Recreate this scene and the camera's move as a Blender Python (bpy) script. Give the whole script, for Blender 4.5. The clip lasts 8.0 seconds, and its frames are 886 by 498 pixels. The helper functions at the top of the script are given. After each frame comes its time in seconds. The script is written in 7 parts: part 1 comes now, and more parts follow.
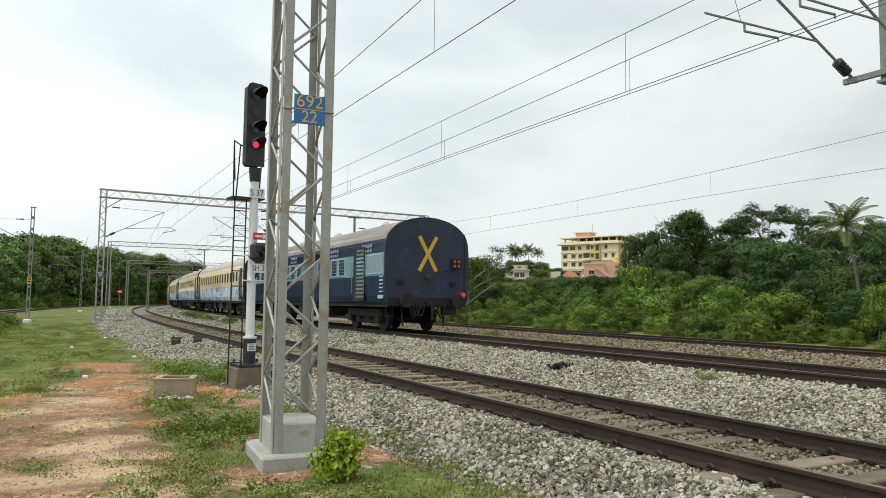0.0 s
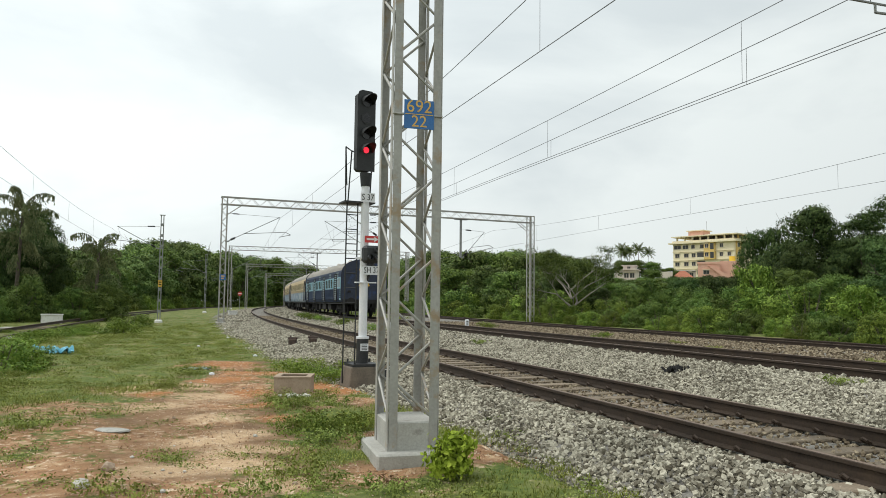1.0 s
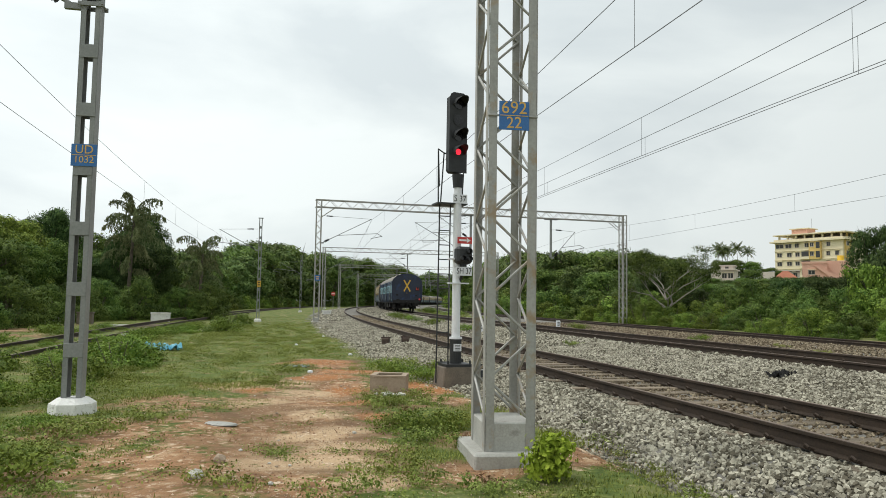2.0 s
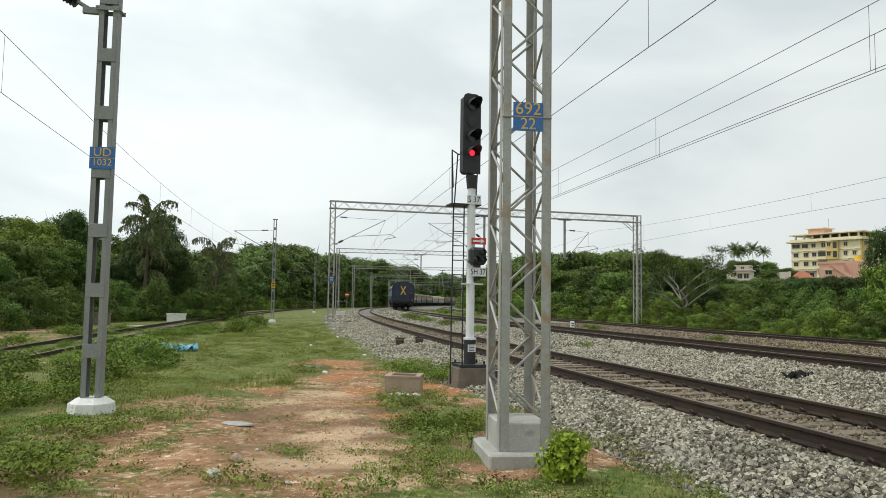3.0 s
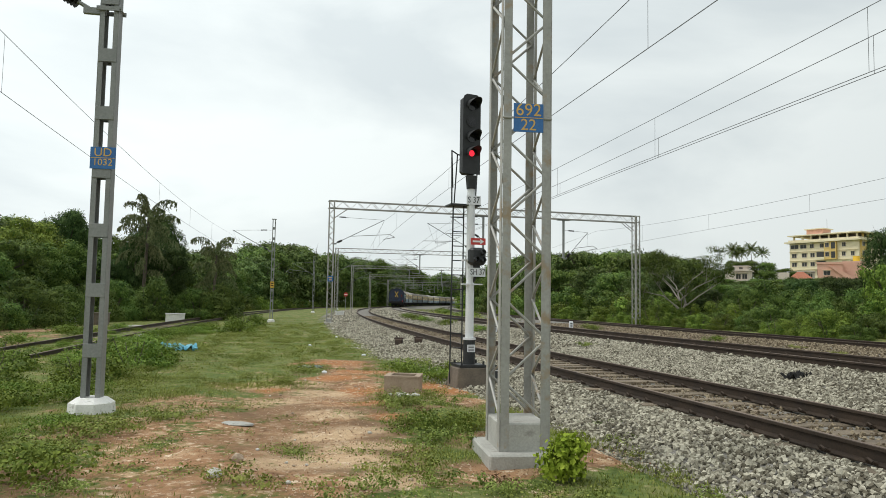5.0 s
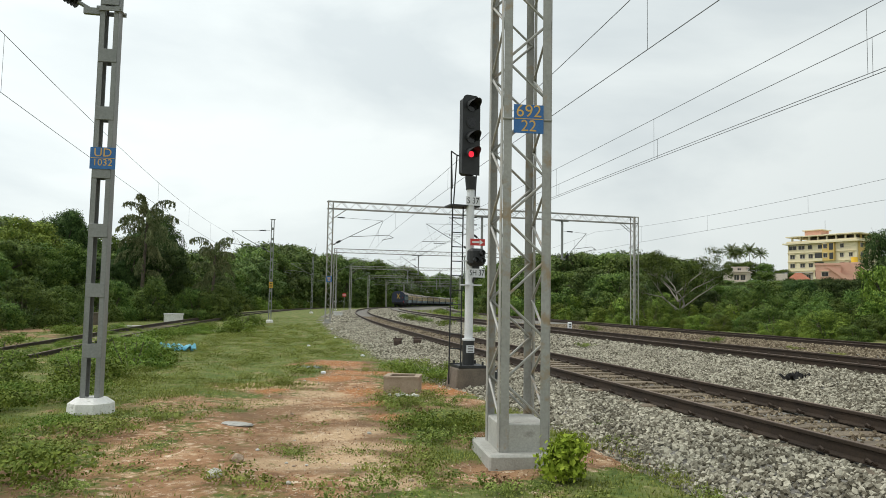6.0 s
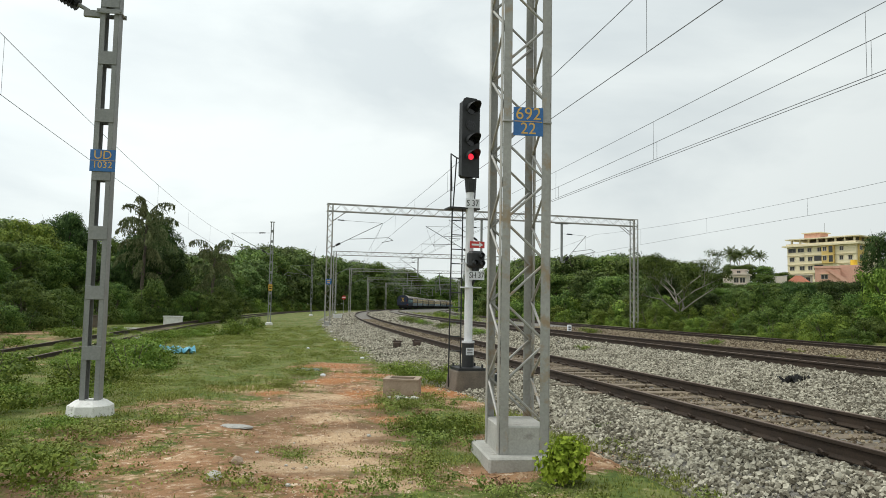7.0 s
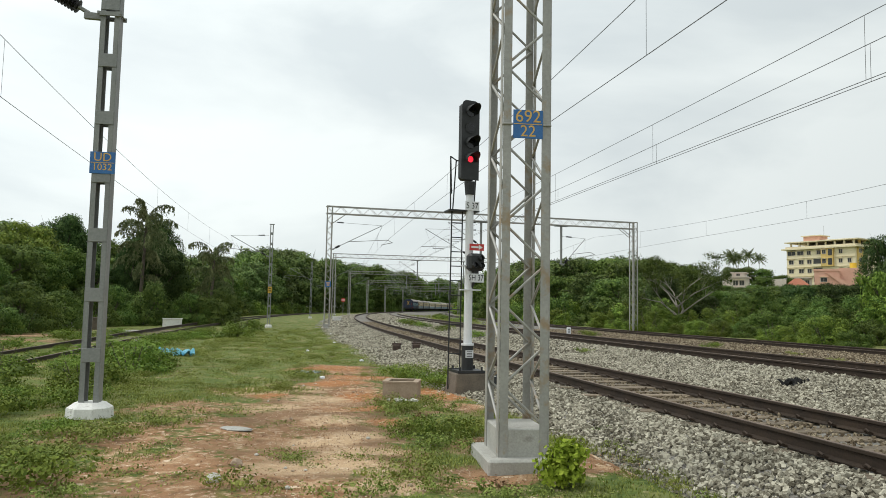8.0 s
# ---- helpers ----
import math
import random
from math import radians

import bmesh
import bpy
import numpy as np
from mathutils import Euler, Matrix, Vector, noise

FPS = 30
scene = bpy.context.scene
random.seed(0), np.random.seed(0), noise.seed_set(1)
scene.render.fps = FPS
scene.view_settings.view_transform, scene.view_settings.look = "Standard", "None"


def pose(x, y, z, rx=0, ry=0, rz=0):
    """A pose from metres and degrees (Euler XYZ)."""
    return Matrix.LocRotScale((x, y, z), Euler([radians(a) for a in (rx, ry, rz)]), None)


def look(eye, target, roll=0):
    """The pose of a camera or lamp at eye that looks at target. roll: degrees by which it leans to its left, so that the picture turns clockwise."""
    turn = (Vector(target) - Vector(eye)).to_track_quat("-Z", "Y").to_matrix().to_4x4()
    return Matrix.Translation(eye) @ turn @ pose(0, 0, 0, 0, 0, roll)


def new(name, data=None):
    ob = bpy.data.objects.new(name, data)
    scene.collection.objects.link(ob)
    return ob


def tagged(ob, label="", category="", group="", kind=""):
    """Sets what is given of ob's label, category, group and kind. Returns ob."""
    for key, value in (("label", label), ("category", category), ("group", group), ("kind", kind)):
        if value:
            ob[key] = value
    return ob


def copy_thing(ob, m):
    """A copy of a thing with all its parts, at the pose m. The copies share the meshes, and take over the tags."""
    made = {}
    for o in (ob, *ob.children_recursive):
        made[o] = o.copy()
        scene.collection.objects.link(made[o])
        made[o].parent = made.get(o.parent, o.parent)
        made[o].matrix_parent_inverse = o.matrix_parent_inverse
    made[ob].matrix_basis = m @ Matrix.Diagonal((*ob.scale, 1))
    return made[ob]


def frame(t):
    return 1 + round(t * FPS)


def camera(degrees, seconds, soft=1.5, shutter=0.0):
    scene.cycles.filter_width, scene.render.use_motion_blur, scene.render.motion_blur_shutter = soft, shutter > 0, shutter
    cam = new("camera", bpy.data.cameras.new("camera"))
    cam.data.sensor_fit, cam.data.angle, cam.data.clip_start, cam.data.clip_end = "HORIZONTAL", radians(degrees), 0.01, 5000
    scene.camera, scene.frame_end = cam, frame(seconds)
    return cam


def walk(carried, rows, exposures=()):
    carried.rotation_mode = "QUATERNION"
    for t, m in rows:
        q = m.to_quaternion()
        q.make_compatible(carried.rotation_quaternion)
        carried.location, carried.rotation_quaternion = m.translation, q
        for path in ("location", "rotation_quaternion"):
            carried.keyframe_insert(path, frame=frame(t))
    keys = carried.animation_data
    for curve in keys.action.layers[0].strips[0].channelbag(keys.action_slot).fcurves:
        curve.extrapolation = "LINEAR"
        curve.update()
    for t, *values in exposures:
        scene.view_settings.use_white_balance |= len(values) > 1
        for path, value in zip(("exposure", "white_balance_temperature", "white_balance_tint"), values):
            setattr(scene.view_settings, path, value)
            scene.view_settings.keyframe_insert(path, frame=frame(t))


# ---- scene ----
cam = camera(62.2, 8.0, soft=0.65)
EYE = 1.6
PATH = [
    (0.0, 0.0, 0.0, 0.0, 0.0, 4.24, 0.76),
    (0.5, -0.018, 0.002, -0.002, 4.03, 4.23, 0.72),
    (1.0, -0.036, -0.03, -0.003, 8.27, 4.23, 0.69),
    (1.5, -0.067, -0.052, 0.0, 12.42, 4.19, 0.76),
    (2.0, -0.1, -0.075, 0.001, 15.2, 4.17, 0.92),
    (2.2, -0.105, -0.085, 0.001, 15.78, 4.18, 0.92),
    (2.6, -0.105, -0.1, 0.0, 16.2, 4.2, 0.88),
    (3.5, -0.1, -0.111, -0.001, 16.26, 4.22, 0.86),
    (4.0, -0.1, -0.113, 0.001, 16.25, 4.21, 0.88),
    (4.5, -0.104, -0.125, 0.003, 16.21, 4.21, 0.9),
    (6.0, -0.127, -0.15, 0.005, 16.03, 4.26, 1.02),
    (6.5, -0.127, -0.155, 0.005, 16.01, 4.35, 1.02),
    (7.0, -0.126, -0.156, 0.003, 16.0, 4.46, 1.04),
    (7.5, -0.126, -0.156, 0.003, 15.99, 4.56, 1.09),
    (8.0, -0.128, -0.16, 0.001, 15.96, 4.66, 1.09),
]
EXPOSURES = [(0.0, 0.08), (0.5, 0.05), (1.0, 0.02), (1.5, -0.02), (2.0, -0.05), (8.0, -0.05)]
walk(cam, [(t, pose(x, y, EYE + z, 90 + pitch, 0, yaw) @ pose(0, 0, 0, 0, 0, roll)) for t, x, y, z, yaw, pitch, roll in PATH], EXPOSURES)

# ---- light: an overcast monsoon sky with a wide weak sun behind cloud ----
SUN_ELEV, SUN_AZ = radians(58), radians(-100)
world = bpy.data.worlds.new("sky")
scene.world = world
world.use_nodes = True
wn, wl = world.node_tree.nodes, world.node_tree.links
wn.clear()
w_out, w_bg = wn.new("ShaderNodeOutputWorld"), wn.new("ShaderNodeBackground")
w_sky = wn.new("ShaderNodeTexSky")
w_sky.sky_type, w_sky.sun_disc = "NISHITA", False
w_sky.sun_elevation, w_sky.sun_rotation = SUN_ELEV, SUN_AZ
w_dim = wn.new("ShaderNodeMix")
w_dim.data_type, w_dim.blend_type = "RGBA", "MULTIPLY"
w_dim.inputs[0].default_value = 1.0
w_dim.inputs[7].default_value = (0.1, 0.1, 0.1, 1)
w_co = wn.new("ShaderNodeTexCoord")
w_map = wn.new("ShaderNodeMapping")
w_map.inputs["Scale"].default_value = (1.0, 1.0, 2.6)
w_map.inputs["Location"].default_value = (1.3, 0.62, 0.4)
w_n1 = wn.new("ShaderNodeTexNoise")
w_n1.inputs["Scale"].default_value, w_n1.inputs["Detail"].default_value = 2.1, 8.0
w_n1.inputs["Roughness"].default_value, w_n1.inputs["Distortion"].default_value = 0.52, 0.35
w_ramp = wn.new("ShaderNodeValToRGB")
w_ramp.color_ramp.elements[0].position, w_ramp.color_ramp.elements[0].color = 0.36, (0.66, 0.72, 0.73, 1)
w_ramp.color_ramp.elements[1].position, w_ramp.color_ramp.elements[1].color = 0.60, (0.86, 0.915, 0.90, 1)
# cloud is thinner, so brighter, towards the sun
w_dot = wn.new("ShaderNodeVectorMath")
w_dot.operation = "DOT_PRODUCT"
w_dot.inputs[1].default_value = (math.sin(SUN_AZ) * math.cos(SUN_ELEV), math.cos(SUN_AZ) * math.cos(SUN_ELEV), math.sin(SUN_ELEV))
w_glow = wn.new("ShaderNodeMapRange")
w_glow.inputs[1].default_value, w_glow.inputs[2].default_value = -0.25, 0.9
w_glow.inputs[3].default_value, w_glow.inputs[4].default_value = 0.86, 1.55
w_sun = wn.new("ShaderNodeMix")
w_sun.data_type, w_sun.blend_type = "RGBA", "MULTIPLY"
w_sun.inputs[0].default_value = 1.0
w_mix = wn.new("ShaderNodeMix")
w_mix.data_type = "RGBA"
w_mix.inputs[0].default_value = 0.93
wl.new(w_co.outputs["Generated"], w_map.inputs[0])
wl.new(w_map.outputs[0], w_n1.inputs["Vector"])
wl.new(w_n1.outputs["Fac"], w_ramp.inputs[0])
wl.new(w_co.outputs["Generated"], w_dot.inputs[0])
wl.new(w_dot.outputs["Value"], w_glow.inputs[0])
wl.new(w_ramp.outputs[0], w_sun.inputs[6])
wl.new(w_glow.outputs[0], w_sun.inputs[7])
wl.new(w_sky.outputs[0], w_dim.inputs[6])
wl.new(w_dim.outputs[2], w_mix.inputs[6])
wl.new(w_sun.outputs[2], w_mix.inputs[7])
wl.new(w_mix.outputs[2], w_bg.inputs[0])
wl.new(w_bg.outputs[0], w_out.inputs[0])
w_bg.inputs[1].default_value = 1.0

sun_data = bpy.data.lights.new("sun", "SUN")
sun_data.energy, sun_data.angle, sun_data.color = 1.5, radians(14), (1.0, 0.97, 0.92)
sun = new("sun", sun_data)
sun.matrix_basis = look((0, 0, 0), (-math.sin(SUN_AZ) * math.cos(SUN_ELEV), -math.cos(SUN_AZ) * math.cos(SUN_ELEV), -math.sin(SUN_ELEV)))
scene.view_settings.exposure = 0.0


# ---- materials ----
def material(name, dark, light, rough=0.8, metal=0.0, scale=6.0, fine=60.0, bump=0.3, depth=0.01, island=0.0, per_object=0.0, stain=None, stain_at=0.62, spec=0.5):
    """Two scales of noise between two colours, fine relief, optional stains and variation by piece."""
    m = bpy.data.materials.new(name)
    m.use_nodes = True
    n, l = m.node_tree.nodes, m.node_tree.links
    b = n["Principled BSDF"]
    b.inputs["Roughness"].default_value, b.inputs["Metallic"].default_value = rough, metal
    b.inputs["Specular IOR Level"].default_value = spec
    co = n.new("ShaderNodeTexCoord")
    big, small = n.new("ShaderNodeTexNoise"), n.new("ShaderNodeTexNoise")
    big.inputs["Scale"].default_value, big.inputs["Detail"].default_value = scale, 6.0
    small.inputs["Scale"].default_value, small.inputs["Detail"].default_value = fine, 4.0
    l.new(co.outputs["Object"], big.inputs["Vector"])
    l.new(co.outputs["Object"], small.inputs["Vector"])
    add = n.new("ShaderNodeMath")
    add.operation = "MULTIPLY_ADD"
    add.inputs[1].default_value, add.inputs[2].default_value = 0.45, 0.0
    l.new(small.outputs["Fac"], add.inputs[0])
    total = n.new("ShaderNodeMath")
    total.operation = "MULTIPLY_ADD"
    total.inputs[1].default_value = 0.55
    l.new(big.outputs["Fac"], total.inputs[0])
    l.new(add.outputs[0], total.inputs[2])
    value = total.outputs[0]
    if island or per_object:
        src = n.new("ShaderNodeNewGeometry").outputs["Random Per Island"] if island else n.new("ShaderNodeObjectInfo").outputs["Random"]
        vary = n.new("ShaderNodeMath")
        vary.operation = "MULTIPLY_ADD"
        vary.inputs[1].default_value = island or per_object
        l.new(src, vary.inputs[0])
        l.new(value, vary.inputs[2])
        shift = n.new("ShaderNodeMath")
        shift.operation = "SUBTRACT"
        shift.inputs[1].default_value = (island or per_object) / 2
        l.new(vary.outputs[0], shift.inputs[0])
        value = shift.outputs[0]
    span = n.new("ShaderNodeMapRange")
    span.inputs[1].default_value, span.inputs[2].default_value = 0.3, 0.7
    l.new(value, span.inputs[0])
    mix = n.new("ShaderNodeMix")
    mix.data_type = "RGBA"
    mix.inputs[6].default_value, mix.inputs[7].default_value = (*dark, 1), (*light, 1)
    l.new(span.outputs[0], mix.inputs[0])
    out = mix.outputs[2]
    if stain:
        blot = n.new("ShaderNodeTexNoise")
        blot.inputs["Scale"].default_value, blot.inputs["Detail"].default_value = scale * 1.7, 8.0
        blot.inputs["Roughness"].default_value = 0.65
        l.new(co.outputs["Object"], blot.inputs["Vector"])
        edge = n.new("ShaderNodeMapRange")
        edge.inputs[1].default_value, edge.inputs[2].default_value = stain_at - 0.06, stain_at + 0.06
        l.new(blot.outputs["Fac"], edge.inputs[0])
        over = n.new("ShaderNodeMix")
        over.data_type = "RGBA"
        over.inputs[7].default_value = (*stain, 1)
        l.new(edge.outputs[0], over.inputs[0])
        l.new(out, over.inputs[6])
        out = over.outputs[2]
    l.new(out, b.inputs["Base Color"])
    if bump:
        bp = n.new("ShaderNodeBump")
        bp.inputs["Strength"].default_value, bp.inputs["Distance"].default_value = bump, depth
        l.new(small.outputs["Fac"], bp.inputs["Height"])
        l.new(bp.outputs[0], b.inputs["Normal"])
    return m


def leaf_material(name, dark, light, hue=0.25):
    """Leaves: colour by leaf and by plant, a little light let through."""
    m = material(name, dark, light, rough=0.7, scale=0.45, fine=1.8, bump=0, island=0.34, spec=0.12)
    n, l = m.node_tree.nodes, m.node_tree.links
    b = n["Principled BSDF"]
    src = b.inputs["Base Color"].links[0].from_socket
    info = n.new("ShaderNodeObjectInfo")
    hsv = n.new("ShaderNodeHueSaturation")
    val = n.new("ShaderNodeMapRange")
    val.inputs[3].default_value, val.inputs[4].default_value = 1 - hue, 1 + hue
    tone = n.new("ShaderNodeMapRange")
    tone.inputs[3].default_value, tone.inputs[4].default_value = 0.472, 0.503
    l.new(info.outputs["Random"], val.inputs[0])
    l.new(info.outputs["Random"], tone.inputs[0])
    l.new(val.outputs[0], hsv.inputs["Value"])
    l.new(tone.outputs[0], hsv.inputs["Hue"])
    l.new(src, hsv.inputs["Color"])
    l.new(hsv.outputs[0], b.inputs["Base Color"])
    tr = n.new("ShaderNodeBsdfTranslucent")
    l.new(hsv.outputs[0], tr.inputs["Color"])
    mx = n.new("ShaderNodeMixShader")
    mx.inputs[0].default_value = 0.12
    l.new(b.outputs[0], mx.inputs[1])
    l.new(tr.outputs[0], mx.inputs[2])
    l.new(mx.outputs[0], n["Material Output"].inputs["Surface"])
    return m


def glow_material(name, colour, strength):
    m = bpy.data.materials.new(name)
    m.use_nodes = True
    b = m.node_tree.nodes["Principled BSDF"]
    b.inputs["Base Color"].default_value = (*colour, 1)
    b.inputs["Emission Color"].default_value, b.inputs["Emission Strength"].default_value = (*colour, 1), strength
    return m


def ground_material():
    """Grass sward, laterite earth and pale gravelly earth, by the wear written on the sheet."""
    m = bpy.data.materials.new("worn_ground")
    m.use_nodes = True
    n, l = m.node_tree.nodes, m.node_tree.links
    b = n["Principled BSDF"]
    b.inputs["Roughness"].default_value = 0.95
    b.inputs["Specular IOR Level"].default_value = 0.15
    co = n.new("ShaderNodeTexCoord")

    def noise_at(scale, detail=6.0, rough=0.55):
        t = n.new("ShaderNodeTexNoise")
        t.inputs["Scale"].default_value, t.inputs["Detail"].default_value, t.inputs["Roughness"].default_value = scale, detail, rough
        l.new(co.outputs["Object"], t.inputs["Vector"])
        return t.outputs["Fac"]

    def ramp(fac, lo, hi):
        t = n.new("ShaderNodeMapRange")
        t.inputs[1].default_value, t.inputs[2].default_value = lo, hi
        l.new(fac, t.inputs[0])
        return t.outputs[0]

    def blend(fac, a, c):
        t = n.new("ShaderNodeMix")
        t.data_type = "RGBA"
        l.new(fac, t.inputs[0])
        for slot, v in ((6, a), (7, c)):
            if isinstance(v, tuple):
                t.inputs[slot].default_value = (*v, 1)
            else:
                l.new(v, t.inputs[slot])
        return t.outputs[2]

    broad, mid, fine, grit = noise_at(0.35), noise_at(1.6), noise_at(9.0, 8.0, 0.65), noise_at(70.0, 4.0)
    grass = blend(ramp(fine, 0.35, 0.65), (0.055, 0.085, 0.02), (0.15, 0.19, 0.045))
    grass = blend(ramp(mid, 0.45, 0.7), grass, (0.22, 0.21, 0.085))
    earth = blend(ramp(mid, 0.35, 0.65), (0.25, 0.125, 0.06), (0.37, 0.215, 0.115))
    patch = noise_at(3.4, 7.0, 0.6)
    earth = blend(ramp(patch, 0.52, 0.62), earth, (0.47, 0.32, 0.19))
    earth = blend(ramp(patch, 0.44, 0.36), earth, (0.19, 0.105, 0.055))
    for name, tone in (("rust_earth", (0.37, 0.16, 0.06)), ("pale_earth", (0.50, 0.355, 0.215))):
        spot = n.new("ShaderNodeAttribute")
        spot.attribute_name = name
        edge = n.new("ShaderNodeMath")
        edge.operation = "MULTIPLY_ADD"
        edge.inputs[1].default_value = 1.6
        l.new(patch, edge.inputs[0])
        l.new(spot.outputs["Fac"], edge.inputs[2])
        earth = blend(ramp(edge.outputs[0], 1.2, 1.65), earth, tone)
    earth = blend(ramp(fine, 0.55, 0.66), earth, (0.68, 0.55, 0.40))
    mask = n.new("ShaderNodeAttribute")
    mask.attribute_name = "wear"
    damp = n.new("ShaderNodeMath")
    damp.operation = "MULTIPLY"
    l.new(ramp(broad, 0.44, 0.58), damp.inputs[0])
    l.new(ramp(mask.outputs["Fac"], 0.95, 0.65), damp.inputs[1])
    earth = blend(damp.outputs[0], earth, (0.17, 0.105, 0.058))
    earth = blend(ramp(grit, 0.55, 0.66), earth, (0.20, 0.11, 0.065))
    add = n.new("ShaderNodeMath")
    add.operation = "MULTIPLY_ADD"
    add.inputs[1].default_value = 2.0
    l.new(fine, add.inputs[0])
    l.new(mask.outputs["Fac"], add.inputs[2])
    both = n.new("ShaderNodeMath")
    both.operation = "MULTIPLY_ADD"
    both.inputs[1].default_value = 2.4
    l.new(mid, both.inputs[0])
    l.new(add.outputs[0], both.inputs[2])
    wear = ramp(both.outputs[0], 2.42, 2.82)
    colour = blend(wear, grass, earth)
    l.new(colour, b.inputs["Base Color"])
    bp = n.new("ShaderNodeBump")
    bp.inputs["Strength"].default_value, bp.inputs["Distance"].default_value = 0.7, 0.03
    l.new(fine, bp.inputs["Height"])
    bp2 = n.new("ShaderNodeBump")
    bp2.inputs["Strength"].default_value, bp2.inputs["Distance"].default_value = 0.5, 0.006
    l.new(grit, bp2.inputs["Height"])
    l.new(bp.outputs[0], bp2.inputs["Normal"])
    l.new(bp2.outputs[0], b.inputs["Normal"])
    return m


M_GROUND = ground_material()
M_STONE = material("granite_ballast", (0.125, 0.11, 0.08), (0.50, 0.467, 0.37), rough=0.95, scale=1.2, fine=30, bump=0.5, island=0.5, spec=0.2)
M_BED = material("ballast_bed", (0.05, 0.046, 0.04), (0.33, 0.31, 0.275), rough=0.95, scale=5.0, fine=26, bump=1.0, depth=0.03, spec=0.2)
M_RUSTSTONE = material("rust_stained_stone", (0.095, 0.07, 0.044), (0.31, 0.255, 0.175), rough=0.9, scale=2.5, fine=30, bump=0.4, island=0.6, spec=0.2)
M_EARTHSTONE = material("laterite_crumbs", (0.30, 0.17, 0.10), (0.60, 0.47, 0.34), rough=0.95, scale=1.0, fine=20, bump=0.3, island=0.9, spec=0.2)
M_RAIL = material("rusty_rail", (0.016, 0.010, 0.006), (0.052, 0.032, 0.018), rough=0.8, metal=0.1, scale=3, fine=45, bump=0.3)
M_RAILTOP = material("worn_rail_head", (0.11, 0.07, 0.045), (0.21, 0.145, 0.105), rough=0.6, metal=0.3, scale=2, fine=40, bump=0.1)
M_SLEEPER = material("weathered_sleeper", (0.10, 0.078, 0.052), (0.255, 0.20, 0.14), rough=0.9, scale=4, fine=40, bump=0.5, per_object=0.3)
M_CLIP = material("rail_clip_steel", (0.028, 0.019, 0.013), (0.085, 0.055, 0.036), rough=0.75, metal=0.2, fine=50)
M_GALV = material("galvanised_steel", (0.29, 0.285, 0.265), (0.43, 0.42, 0.39), rough=0.6, metal=0.25, scale=2.2, fine=35, bump=0.12, stain=(0.34, 0.26, 0.17), stain_at=0.60)
M_GALVD = material("dull_galvanised_steel", (0.20, 0.205, 0.20), (0.31, 0.315, 0.30), rough=0.65, metal=0.25, scale=2.2, fine=35, bump=0.12)
M_CONC = material("cast_concrete", (0.30, 0.295, 0.265), (0.48, 0.47, 0.43), rough=0.9, scale=3, fine=50, bump=0.35, stain=(0.24, 0.23, 0.20), stain_at=0.63)
M_WHITECONC = material("whitewashed_concrete", (0.62, 0.61, 0.57), (0.82, 0.81, 0.78), rough=0.85, scale=4, fine=45, bump=0.35, stain=(0.34, 0.32, 0.28), stain_at=0.64)
M_BROWNCONC = material("mossy_brown_and_shade_concrete", (0.09, 0.075, 0.06), (0.20, 0.165, 0.125), rough=0.95, scale=5, fine=45, bump=0.4)
M_TANCONC = material("tan_concrete", (0.27, 0.20, 0.14), (0.43, 0.34, 0.25), rough=0.95, scale=5, fine=45, bump=0.4)
M_WIRE = material("weathered_copper_wire", (0.10, 0.105, 0.11), (0.20, 0.205, 0.21), rough=0.6, metal=0.3, bump=0)
M_INSUL = material("dark_insulator", (0.008, 0.008, 0.009), (0.022, 0.02, 0.02), rough=0.5, bump=0.05)
M_BLACK = material("black_paint", (0.010, 0.011, 0.012), (0.032, 0.034, 0.035), rough=0.55, scale=5, fine=60, bump=0.1)
M_WHITE = material("white_paint", (0.62, 0.64, 0.66), (0.82, 0.83, 0.84), rough=0.55, scale=4, fine=50, bump=0.08, stain=(0.45, 0.43, 0.40), stain_at=0.70)
M_BLUEPLATE = material("blue_enamel", (0.02, 0.10, 0.30), (0.035, 0.17, 0.42), rough=0.4, scale=4, fine=60, bump=0.05)
M_ORANGE = material("orange_yellow_paint", (0.58, 0.33, 0.07), (0.74, 0.47, 0.14), rough=0.6, scale=8, fine=60, bump=0)
M_REDPLATE = material("red_enamel", (0.48, 0.035, 0.03), (0.62, 0.06, 0.05), rough=0.4, bump=0)
M_LAMP_RED = glow_material("red_signal_lamp", (1.0, 0.03, 0.06), 1.1)
M_LAMP_TAIL = glow_material("red_tail_lamp", (0.9, 0.06, 0.05), 0.35)
M_LENS = material("dark_lens", (0.006, 0.007, 0.008), (0.02, 0.02, 0.022), rough=0.12, bump=0)
M_NAVY = material("faded_navy_paint", (0.015, 0.032, 0.082), (0.044, 0.082, 0.16), rough=0.55, scale=1.2, fine=14, bump=0.05, stain=(0.05, 0.055, 0.07), stain_at=0.66)
M_NAVYEND = material("sooty_navy_end", (0.012, 0.017, 0.031), (0.031, 0.040, 0.066), rough=0.7, scale=0.9, fine=9, bump=0.08, stain=(0.022, 0.045, 0.125), stain_at=0.60)
M_SKYBAND = material("pale_blue_paint", (0.25, 0.45, 0.52), (0.38, 0.60, 0.66), rough=0.5, scale=1.3, fine=14, bump=0.05, stain=(0.22, 0.36, 0.43), stain_at=0.68)
M_ROOF = material("dusty_coach_roof", (0.42, 0.39, 0.345), (0.60, 0.565, 0.51), rough=0.85, scale=0.8, fine=8, bump=0.1)
